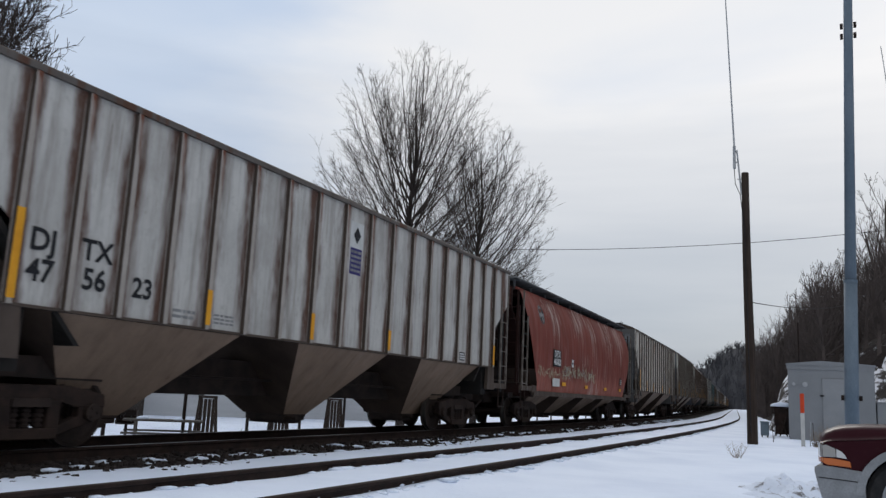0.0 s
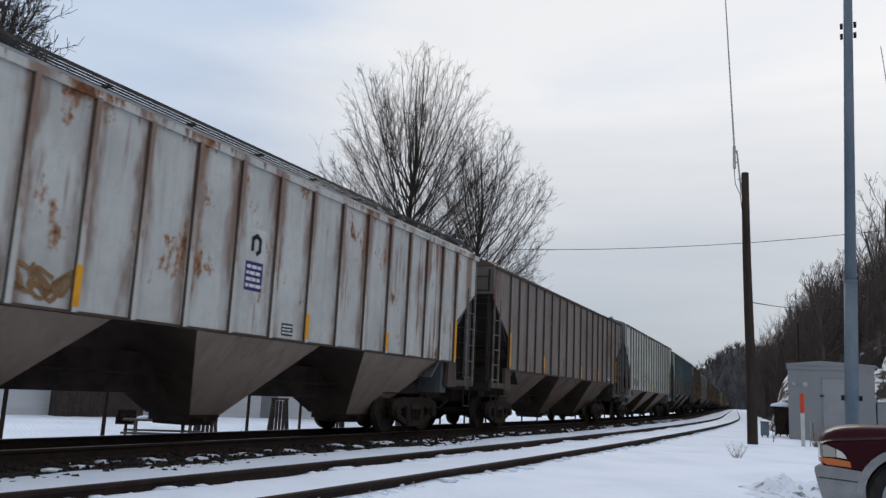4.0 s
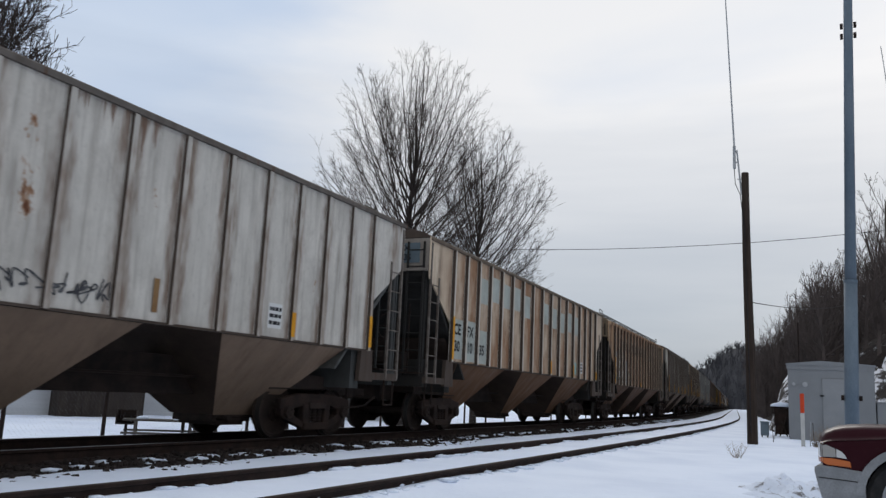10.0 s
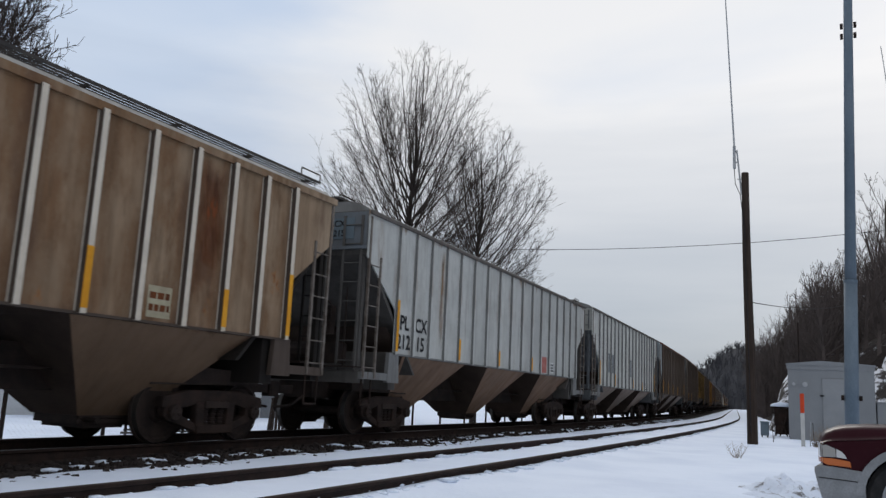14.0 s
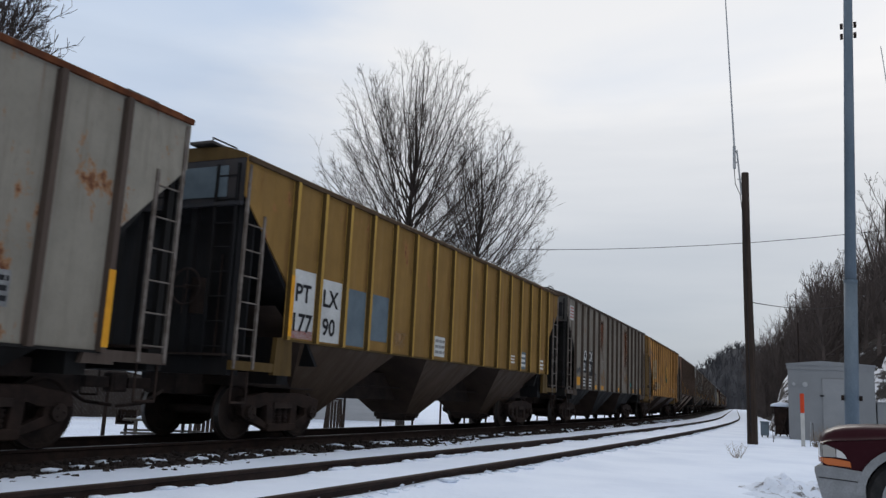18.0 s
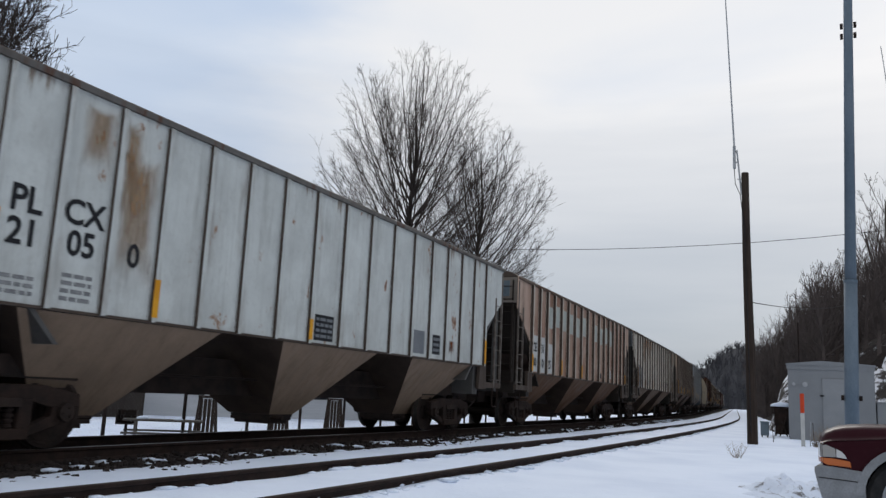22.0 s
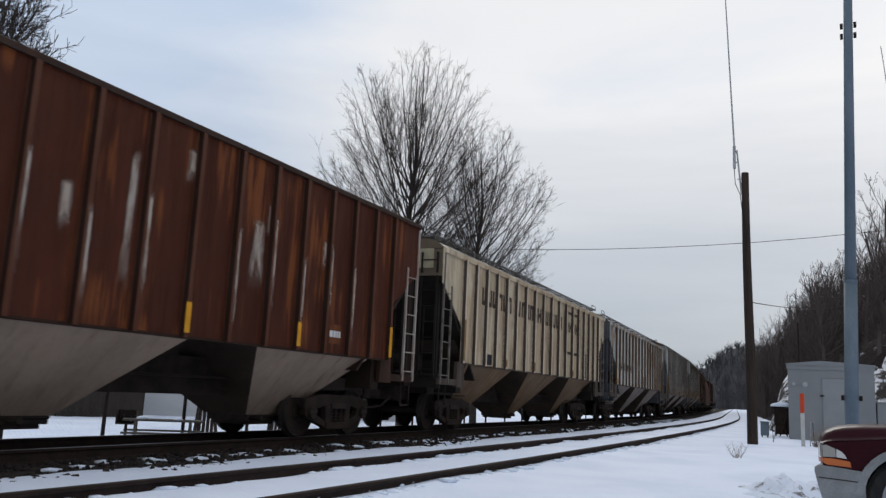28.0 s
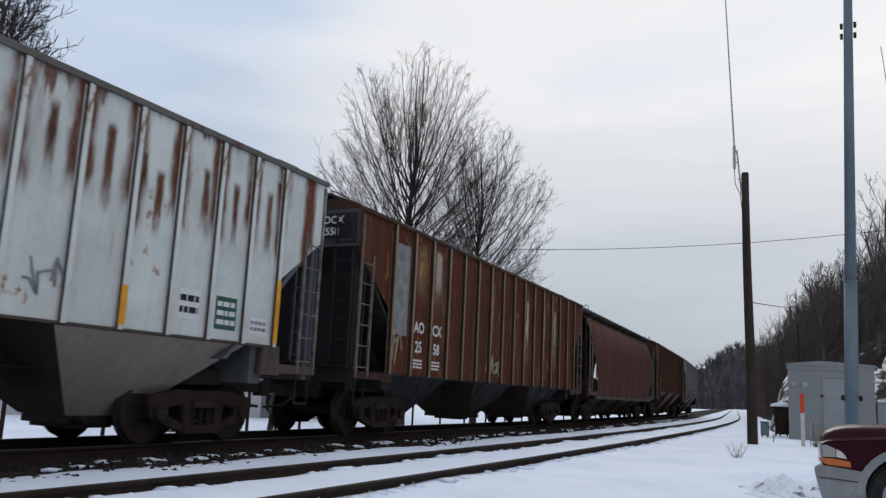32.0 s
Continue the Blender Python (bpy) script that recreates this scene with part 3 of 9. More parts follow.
def dome_tree_segs(seed, profile, limbs=46, subs=9, twigs=6, fine=3, r0=0.24, low=5.0, high=13.0, focus=6.0, wide=68.0):
    """A tree whose limbs fan out from the trunk to a dome: profile gives the crown's radius by height."""
    rng = random.Random(seed)
    top = profile[-1][0]

    def reach(z):
        for (a, ra), (c, rc) in zip(profile, profile[1:]):
            if a <= z <= c:
                return ra + (rc - ra) * (z - a) / (c - a)
        return 0.2

    def lift(d, k):
        return (d + Vector((0, 0, k))).normalized()

    def inside(p, k=1.0):
        return p.z < top and math.hypot(p.x, p.y) < k * reach(p.z)

    trunk, thin, limb_sets = [], [], []
    n = 18
    tp = [Vector((0.10 * math.sin(1.1 * k) * k / n, 0.10 * math.cos(0.9 * k) * k / n, -0.3 + (top - 0.6) * k / n)) for k in range(n + 1)]
    tr = [max(0.012, r0 * (1 - k / n) ** 0.9) for k in range(n + 1)]
    trunk = [(tp[k], tp[k + 1], tr[k], tr[k + 1]) for k in range(n)]
    turn = 0.0
    for i in range(limbs):
        f = i / (limbs - 1)
        turn += 2.4 + rng.uniform(-0.5, 0.5)
        out = Vector((math.cos(turn), math.sin(turn), 0))
        lean = radians(3 + (wide - 3) * (1 - f) ** 0.92 + rng.uniform(-4, 4))
        way = out * math.sin(lean) + Vector((0, 0, math.cos(lean)))
        p2 = Vector((0, 0, focus))
        while inside(p2 + way * 0.25):
            p2 = p2 + way * 0.25
        p2 = Vector((0, 0, focus)).lerp(p2, rng.uniform(0.86, 1.04)) + Vector((rng.uniform(-0.3, 0.3), rng.uniform(-0.3, 0.3), 0))
        k = min(n - 1.01, (low + (high - low) * f ** 1.3 + rng.uniform(-0.4, 0.4) + 0.3) / (top - 0.6) * n)
        p0 = tp[int(k)].lerp(tp[int(k) + 1], k - int(k))
        if p2.z < p0.z + 1.5:
            p2.z = p0.z + 1.5
        rt = tr[int(k)]
        p1 = p0.lerp(p2, 0.45) + out * (0.05 * (p2 - p0).length) - Vector((0, 0, 0.05 * (p2.z - p0.z))) + Vector((rng.uniform(-0.2, 0.2), rng.uniform(-0.2, 0.2), 0))
        ln = (p2 - p0).length
        r = min(rt * 0.6, 0.013 + 0.0048 * ln)
        m = 9
        pts = []
        for j in range(m + 1):
            u = j / m
            q = p0 * (1 - u) ** 2 + p1 * (2 * u * (1 - u)) + p2 * u * u
            if 0 < j < m:
                q += Vector((rng.uniform(-1, 1), rng.uniform(-1, 1), rng.uniform(-1, 1))) * 0.05
            pts.append(q)
        limb_sets.append([(pts[j], pts[j + 1], r * (1 - 0.80 * j / m), r * (1 - 0.80 * (j + 1) / m)) for j in range(m)])
        for j in range(subs):
            u = 0.32 + 0.66 * (j + rng.random()) / subs
            q = min(m - 1, int(u * m))
            b0 = pts[q].lerp(pts[q + 1], u * m - q)
            d = (pts[q + 1] - pts[q]).normalized()
            r2 = max(0.009, r * (1 - 0.8 * u) * 0.55)
            sl = (0.8 + 0.34 * ln * (1 - u)) * rng.uniform(0.7, 1.25)
            d2 = lift(spread(rng, d, radians(rng.uniform(16, 38))), 0.08)
            while sl > 0.3 and not inside(b0 + d2 * sl, 1.05):
                sl *= 0.85
            sp = grow(rng, b0, d2, sl, r2, 5, 0.03, 0.045, thin)
            for _ in range(twigs):
                v = rng.randint(1, 5)
                p3, d3, r3 = sp[v]
                tl = max(0.3, sl * rng.uniform(0.25, 0.55))
                tw = grow(rng, p3, lift(spread(rng, d3, radians(rng.uniform(16, 40))), 0.08), tl, max(r3 * 0.55, 0.0065), 3, 0.03, 0.06, thin)
                for _ in range(fine):
                    p4, d4, r4 = tw[rng.randint(1, 3)]
                    thin.append((p4, p4 + lift(spread(rng, d4, radians(rng.uniform(16, 42))), 0.06) * tl * rng.uniform(0.3, 0.65), max(r4 * 0.7, 0.0058), 0.004))
    return trunk, [], thin, limb_sets


def tree(seed, x, y, height, crown_w, label, name="bare_tree", turn=0.0, tw=0.0, **kw):
    t = new(name)
    tagged(t, label, "tree", "", "object")
    t.matrix_basis = pose(x, y, ground_z(x, y), 0, 0, turn)
    trunk, _, thin, limb_sets = dome_tree_segs(seed, **kw) if "profile" in kw else bare_tree_segs(seed, height, crown_w, **kw)
    if tw:
        thin = [(p, q, max(a, tw), max(c, tw * 0.7)) for p, q, a, c in thin]
    for nm, me in [("trunk", tubes("trunk", trunk, M_BARK, 9))] + [("limb", tubes("limb", q, M_BARK, 5)) for q in limb_sets] + [("crown", tubes("crown", thin, M_TWIG, 3))]:
        o = new(nm, me)
        o.parent = t
    return t


tree(11, -20.10, 36.80, 19.9, 10.2, "tall bare winter tree with a broad rounded crown", profile=((3.0, 0.8), (6.0, 3.6), (9.0, 5.0), (12.9, 5.5), (14.8, 5.1), (16.3, 4.5), (17.6, 3.7), (18.6, 2.7), (19.5, 1.6), (20.4, 0.3)), limbs=120, subs=9, twigs=5, fine=2, r0=0.25, wide=62.0)
tree(23, -16.30, 37.2, 16.2, 6.6, "smaller bare winter tree with dense twigs", profile=((2.5, 0.8), (5.5, 2.8), (8.5, 3.6), (11.3, 3.7), (13.0, 3.0), (14.5, 1.9), (15.6, 1.0), (16.3, 0.2)), limbs=84, subs=8, twigs=5, fine=2, r0=0.19, wide=66.0, low=4.0, high=10.0, focus=5.0)
tree(31, -39.2, 26.0, 23.0, 10.4, "bare winter tree with dark gnarled branches", tw=0.016, limbs=40, subs=11, twigs=8, fine=3, r0=0.36)
tree(37, -48.0, 38.0, 22.6, 9.0, "distant bare winter tree with thin twigs", limbs=18, subs=7, twigs=5, fine=2, r0=0.28)


# ---- wooded hillside ----
def hill_cover():
    """Leaf litter and thin snow on the steep bank, a sheet lying just over the ground."""
    m, b, n, l = mat_new("leaf_litter", (0.05, 0.04, 0.034), 0.95)
    f = noise_at(n, l, 0.55, 6.0, 0.7)
    g = noise_at(n, l, 3.0, 4.0, 0.6)
    c = mixed(n, l, g, (0.036, 0.027, 0.024), (0.016, 0.013, 0.012))
    sp = n.new("ShaderNodeSeparateXYZ")
    l.new(n.new("ShaderNodeTexCoord").outputs["Object"], sp.inputs[0])
    patchy = math_node(n, l, "MULTIPLY", ramp(n, l, f, 0.60, 0.68), ramp(n, l, sp.outputs["Y"], 56.0, 78.0, 1.0, 0.06))
    c = mixed(n, l, patchy, c, (0.50, 0.51, 0.54))
    l.new(c, b.inputs["Base Color"])
    bumped(n, l, b, g, 0.8, 0.2)
    S = [40 + 2.4 * k for k in range(96)]
    O = [-0.5, 0.3, 0.9, 1.5, 2.2] + [3.0 + 1.2 * k for k in range(52)] + [74.0, 90.0, 110.0]
    verts = []
    for s in S:
        for o in O:
            foot = 7.2 + 26.0 * smooth(62.0, 38.0, s)
            p, a = line_at(s, MAIN + foot + o)
            verts.append((p.x, p.y, ground_z(p.x, p.y) + (-0.15 + 0.25 * smooth(0, 1.5, o) + 0.35 * noise.noise((p.x * 0.5, p.y * 0.5, 7)) * smooth(0.5, 5, o)) if o < 70 else -1.0 + 20.0 * smooth(112, 70, o)))
    w = len(O)
    faces = [(j * w + i, j * w + i + 1, (j + 1) * w + i + 1, (j + 1) * w + i) for j in range(len(S) - 1) for i in range(w - 1)]
    me = bpy.data.meshes.new("hillside")
    me.from_pydata(verts, [], faces)
    me.materials.append(m)
    tagged(new("hillside", me), "steep wooded bank with dead leaves and patchy snow", "hillside", "", "structure")


hill_cover()


NEAR_TREE = dict(limbs=11, subs=5, twigs=3, fine=1)
FAR_TREE = dict(limbs=10, subs=4, twigs=2, fine=0)


def sightline_cap(x, y):
    """Cap on the bank's treetops: a sight line from the camera, by bearing and distance."""
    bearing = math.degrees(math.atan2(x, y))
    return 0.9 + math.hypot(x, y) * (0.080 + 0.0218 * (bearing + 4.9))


def woods(name, label, seed, count, place, kinds, mat=None, sides=3, shape=NEAR_TREE, thin=0.013):
    rng = random.Random(seed)
    bank = []
    for k in range(kinds):
        tr, th, tn, _ = bare_tree_segs(seed + 50 + k, 12.0, 6.5, fork=0.22, r0=0.16, **shape)
        tn = [(p, q, max(a, thin), max(c, thin * 0.75)) for p, q, a, c in tn]
        bank.append([np.array([[*s[0], *s[1], s[2], s[3]] for s in part_]) for part_ in (tr + th, tn)])
    segs = []
    for _ in range(count):
        x, y, k = place(rng)
        z = ground_z(x, y)
        k = min(k, (sightline_cap(x, y) - z) / 12.0 * rng.uniform(0.80, 1.03))
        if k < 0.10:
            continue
        a = rng.uniform(0, 6.28)
        c, s = math.cos(a) * k, math.sin(a) * k
        R = np.array([[c, s, 0], [-s, c, 0], [0, 0, k * rng.uniform(0.9, 1.15)]])
        for arr in bank[rng.randrange(kinds)]:
            o = arr.copy()
            o[:, 0:3] = arr[:, 0:3] @ R + (x, y, z)
            o[:, 3:6] = arr[:, 3:6] @ R + (x, y, z)
            segs.append(o)
    A = np.concatenate(segs)
    me = tubes(name, list(zip(A[:, 0:3], A[:, 3:6], A[:, 6], A[:, 7])), mat or M_BANKTWIG, sides)
    tagged(new(name, me), label, "trees", "", "stuff")


def on_bank(rng):
    s = 50 + 75 * rng.random()
    foot = 7.2 + 26.0 * smooth(62.0, 38.0, s)
    p, _ = line_at(s, MAIN + foot + 3.0 + 36 * rng.random() ** 1.2)
    return p.x, p.y, rng.uniform(0.6, 1.02)


def brush_on_bank(rng):
    s = 50 + 150 * rng.random() ** 1.6
    foot = 7.2 + 26.0 * smooth(62.0, 38.0, s)
    p, _ = line_at(s, MAIN + foot + 2.5 + 26 * rng.random())
    return p.x, p.y, rng.uniform(0.14, 0.36)


def far_on_bank(rng):
    s = 105 + 135 * rng.random() ** 0.9
    p, _ = line_at(s, MAIN + 7.2 + 2.0 + 34 * rng.random())
    return p.x, p.y, rng.uniform(0.65, 1.0)


def bank_edge(rng):
    s = 82 + 70 * rng.random()
    p, _ = line_at(s, MAIN + 7.2 + 0.6 + 6 * rng.random() ** 1.3)
    return p.x, p.y, rng.uniform(0.55, 0.9)


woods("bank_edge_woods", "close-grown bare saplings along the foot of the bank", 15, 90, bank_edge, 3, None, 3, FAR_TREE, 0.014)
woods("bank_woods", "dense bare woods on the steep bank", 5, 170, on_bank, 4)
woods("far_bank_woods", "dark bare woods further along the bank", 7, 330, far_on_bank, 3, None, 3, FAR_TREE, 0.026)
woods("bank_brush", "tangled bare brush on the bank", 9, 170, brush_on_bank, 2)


def ridge(az):
    """The far ridge's height over the valley, by its bearing in degrees."""
    return 12.0 + 15.0 * smooth(-10.2, -8.6, az) + 14.5 * smooth(-8.9, -6.2, az) + 6.0 * smooth(-5.0, 4.0, az)


def far_hill():
    """A wooded ridge far down the valley, its crown broken by treetops."""
    m = surface("far_bare_woods", (0.040, 0.041, 0.047), (0.066, 0.066, 0.072), 0.05, 1.0, 0.0, 0.0, 0.01, (1, 1, 2), 0.3, 0.7, 0.6)
    rng = random.Random(3)
    verts, faces = [], []
    n, k = 150, 9
    for i in range(n):
        deg = -11.5 + 26 * i / (n - 1)
        az = radians(deg)
        h = ridge(deg) - 3.0
        for j in range(k):
            f = j / (k - 1)
            r = 420 + 130 * f
            z = h * math.sin(f * math.pi / 2) ** 0.8 - 2 + (rng.uniform(-1.6, 1.6) if j > 2 else rng.uniform(-1.5, 1.5))
            verts.append((r * math.sin(az), r * math.cos(az), z))
    for i in range(n - 1):
        for j in range(k - 1):
            a = i * k + j
            faces.append((a, a + k, a + k + 1, a + 1))
    me = bpy.data.meshes.new("far_hill")
    me.from_pydata(verts, [], faces)
    me.materials.append(m)
    tagged(new("far_hill", me), "distant ridge covered with bare woods", "hill", "", "structure")
    segs = []
    for i in range(1500):
        az = radians(-11.4 + 25 * rng.random())
        h = ridge(math.degrees(az)) - 3.0
        f = rng.random()
        r = 420 + 125 * f
        z = h * math.sin(f * math.pi / 2) ** 0.8 - 2
        b = Vector((r * math.sin(az), r * math.cos(az), z - 1))
        t = b + Vector((rng.uniform(-0.8, 0.8), 0, rng.uniform(2.5, 5)))
        segs.append((b, t, 0.25, 0.1))
        for _ in range(5):
            q = b.lerp(t, rng.uniform(0.4, 0.9))
            segs.append((q, q + Vector((rng.uniform(-2.2, 2.2), rng.uniform(-1, 1), rng.uniform(1.0, 3.2))), 0.12, 0.05))
    tagged(new("far_woods", tubes("far_woods", segs, m, 3)), "bare treetops along the distant ridge", "trees", "", "stuff")


far_hill()


# ---- lineside things ----
def utility_pole():
    p = new("utility_pole")
    tagged(p, "dark creosoted wooden pole standing in the snow", "pole", "", "object")
    p.location = (-2.45, 26.39, -0.22)
    bm = bmesh.new()
    top = Vector((-0.08, 0.0, 8.40))
    last, n = None, 12
    for i in range(7):
        f = i / 6
        c = top * f + Vector((0.012 * math.sin(f * 7), 0.01 * math.cos(f * 9), 0))
        r = 0.155 - 0.045 * f
        ring = [bm.verts.new(c + Vector((r * math.cos(2 * math.pi * k / n), r * math.sin(2 * math.pi * k / n), 0))) for k in range(n)]
        if last:
            for k in range(n):
                bm.faces.new((last[k], last[(k + 1) % n], ring[(k + 1) % n], ring[k]))
        last = ring
    bm.faces.new(last)
    part("shaft", bm, M_WOOD_POLE, p, "", True)
    bm = bmesh.new()
    rod(bm, (-0.18, -0.05, 7.7), (-0.30, -0.05, 9.15), 0.028, n=6)
    rod(bm, (-0.30, -0.05, 8.20), (-0.02, -0.02, 8.22), 0.02, n=5)
    rod(bm, (-0.20, -0.05, 7.85), (-0.02, -0.02, 7.85), 0.02, n=5)
    part("antenna_bracket", bm, M_STEEL, p)
    bm = bmesh.new()
    rod(bm, (-0.38, -0.05, 8.55), (-0.375, -0.05, 9.3), 0.045, n=8)
    rod(bm, (-0.375, -0.05, 9.3), (-0.62, -0.05, 15.6), 0.030, 0.016, n=6)
    for z in (8.75, 9.12):
        rod(bm, (-0.40, -0.05, z), (-0.27, -0.05, z), 0.02, n=5)
    part("whip_antenna", bm, M_STEEL, p, "slender grey whip antenna")
    bm = bmesh.new()
    pts = [Vector((-0.385, -0.05, 8.55)), Vector((-0.36, -0.06, 8.05)), Vector((-0.22, -0.08, 7.7)), Vector((-0.10, -0.125, 6.5)), Vector((-0.06, -0.14, 3.5)), Vector((-0.02, -0.165, 0.4))]
    for a, c in zip(pts, pts[1:]):
        rod(bm, a, c, 0.012, n=5)
    part("antenna_cable", bm, M_INKB, p)


utility_pole()


def radio_mast():
    p = new("radio_mast")
    tagged(p, "tapered blue-grey steel monopole mast", "mast", "", "object")
    x, y = 0.20, 22.0
    p.location = (x, y, -0.22)
    m = surface("blue_grey_mast", (0.115, 0.150, 0.185), (0.155, 0.190, 0.225), 2.5, 0.5, 0.2, 0.1, 0.01, (1, 1, 0.4))
    bm = bmesh.new()
    rod(bm, (-0.04, 0, 0), (0.075, 0, 4.25), 0.165, 0.150, n=20)
    part("lower_shaft", bm, m, p, "", True)
    bm = bmesh.new()
    rod(bm, (0.075, 0, 4.20), (0.43, 0, 17.0), 0.134, 0.085, n=20)
    part("upper_shaft", bm, m, p, "", True)
    bm = bmesh.new()
    rod(bm, (0.075, 0, 4.22), (0.077, 0, 4.30), 0.158, n=20)
    part("slip_joint", bm, m, p)
    bm = bmesh.new()
    rod(bm, (0, 0, 0.0), (0, 0, 0.06), 0.36, n=20)
    part("base_flange", bm, M_STEEL, p)
    for z, r in ((10.62, 0.12), (10.90, 0.12), (1.45, 0.160)):
        for sx in (-1, 1):
            bm = bmesh.new()
            cx = -0.04 + 0.0277 * z
            box(bm, cx + sx * r, cx + sx * (r + 0.07), -0.05, 0.05, z - 0.05, z + 0.07)
            rod(bm, (cx + sx * (r + 0.03), -0.08, z), (cx + sx * (r + 0.03), 0.08, z), 0.02, n=5)
            part("step_bracket", bm, M_GEAR, p)


radio_mast()


def distant_whip():
    p = new("whip_antenna_mast")
    tagged(p, "thin grey whip antenna on a slim mast", "antenna", "", "object")
    p.location = (2.2, 30.0, ground_z(2.2, 30.0))
    bm = bmesh.new()
    rod(bm, (0, 0, 0), (-0.15, 0, 8.5), 0.05, 0.04, n=8)
    part("pole", bm, M_STEEL, p)
    bm = bmesh.new()
    rod(bm, (-0.15, 0, 8.5), (-0.60, 0, 13.5), 0.022, 0.014, n=6)
    part("whip", bm, M_STEEL, p)


distant_whip()


def equipment_cabinet():
    p = new("equipment_cabinet")
    tagged(p, "grey metal trackside equipment cabin in the snow", "cabinet", "", "object")
    m = surface("grey_cabin_paint", (0.245, 0.255, 0.265), (0.205, 0.215, 0.225), 0.8, 0.6, 0.0, 0.15, 0.02, (1, 1, 0.5))
    m2 = surface("pale_cabin_door", (0.275, 0.285, 0.295), (0.23, 0.24, 0.25), 0.9, 0.6, 0.0, 0.1)
    z = -0.18
    p.matrix_basis = pose(-1.80, 33.0, z, 0, 0, 1.0)
    W, D, H = 2.85, 3.4, 2.72
    bm = bmesh.new()
    box(bm, 0, W, 0, D, 0, H)
    part("cabin_shell", bm, m, p, "", False, 0.012)
    bm = bmesh.new()
    prism_pts = [(-0.06, H), (W + 0.06, H), (W + 0.06, H + 0.05), (W * 0.40, H + 0.17), (-0.06, H + 0.05)]
    extrude_y(bm, prism_pts, -0.06, D + 0.06)
    part("roof", bm, m, p)
    bm = bmesh.new()
    box(bm, -0.03, W + 0.03, -0.03, 0.0, H - 0.16, H)
    part("fascia", bm, m, p)
    bm = bmesh.new()
    box(bm, 1.15, 2.00, -0.035, 0.0, 0.12, 2.25)
    door = part("door", bm, m2, p, "", False, 0.006)
    bm = bmesh.new()
    box(bm, 1.06, 1.20, -0.07, -0.036, 1.60, 1.66)
    part("door_handle", bm, M_INKB, door)
    for zz in (0.4, 1.2, 2.0):
        bm = bmesh.new()
        rod(bm, (1.99, -0.05, zz), (1.99, -0.05, zz + 0.12), 0.018, n=6)
        part("hinge", bm, M_GEAR, door)
    for xx, w in ((0.20, 0.06), (0.58, 0.09)):
        bm = bmesh.new()
        rod(bm, (xx, -0.06, 2.02), (xx, 0.0, 2.02), w, n=12)
        part("vent_cover", bm, M_STEEL, p, "pale round vent cover", False)
    for x in (0.25, W - 0.25):
        bm = bmesh.new()
        box(bm, x - 0.1, x + 0.1, 0.1, D - 0.1, -0.15, -0.002)
        part("skid", bm, M_GEAR, p)
    bm = bmesh.new()
    rod(bm, (0.36, 1.5, H + 0.1), (0.36, 1.5, H + 1.7), 0.025, n=5)
    part("stub_mast", bm, M_GEAR, p)
    # the lower case standing against it
    q = new("battery_case")
    tagged(q, "low grey metal case beside the equipment cabin", "cabinet", "", "object")
    q.matrix_basis = pose(1.09, 33.2, z, 0, 0, 1.0)
    bm = bmesh.new()
    box(bm, 0, 0.40, 0, 1.2, 0, 1.45)
    part("case", bm, m, q, "", False, 0.01)
    bm = bmesh.new()
    box(bm, -0.0, 0.43, -0.03, 1.23, 1.452, 1.50)
    part("lid", bm, m2, q)


equipment_cabinet()


def marker_post():
    p = new("marker_post")
    tagged(p, "white marker post with an orange-red top", "marker post", "", "object")
    p.location = (-1.10, 27.15, -0.2)
    bm = bmesh.new()
    box(bm, -0.055, 0.055, -0.02, 0.02, 0, 1.02)
    part("post", bm, M_PATCHW, p, "", False, 0.008)
    bm = bmesh.new()
    box(bm, -0.058, 0.058, -0.024, 0.024, 1.02, 1.60)
    part("orange_cap", bm, surface("orange_red_plastic", (0.62, 0.075, 0.025), (0.50, 0.05, 0.02), 5.0, 0.5), p, "orange-red sleeve", False, 0.008)


marker_post()


def relay_box(x, y, w, h, name, label, mat, legs=True, lift=0.12):
    p = new(name)
    tagged(p, label, "box", "", "object")
    p.location = (x, y, -0.2)
    bm = bmesh.new()
    box(bm, 0, w, 0, 0.35, lift if legs else 0, h)
    part("case", bm, mat, p, "", False, 0.012)
    bm = bmesh.new()
    box(bm, -0.02, w + 0.02, -0.03, 0.38, h + 0.002, h + 0.05)
    part("lid", bm, mat, p)
    if legs:
        for xx in (0.04, w - 0.04):
            bm = bmesh.new()
            box(bm, xx - 0.025, xx + 0.025, 0.15, 0.20, -0.1, lift)
            part("leg", bm, M_GEAR, p)


relay_box(-2.77, 32.9, 0.27, 0.58, "relay_box", "small grey metal relay box in the snow", M_BLUEGREY)
relay_box(-2.48, 35.6, 0.58, 1.15, "switch_case", "dark box beside the cabin with snow on top", M_GEAR, True, 0.12)
bm = bmesh.new()
rod(bm, (-2.30, 35.45, -0.25), (-1.98, 35.5, 0.75), 0.03, n=6)
rod(bm, (-1.95, 35.4, -0.25), (-2.2, 35.5, 0.45), 0.03, n=6)
tagged(part("timber_brace", bm, M_WOOD_POLE, None), "crossed dark timber props leaning on the box", "prop", "", "object")
bm = bmesh.new()
bmesh.ops.create_icosphere(bm, subdivisions=3, radius=1.0)
for v in bm.verts:
    v.co = Vector((v.co.x * 0.42, v.co.y * 0.34, max(v.co.z, -0.1) * 0.16)) * (1 + 0.12 * noise.noise(v.co * 2.0))
cap = part("lying_snow", bm, M_SNOW, None, "", True)
cap.location = (-2.2, 35.75, 1.02)
tagged(cap, "cap of snow lying on the dark box", "snow", "", "object")


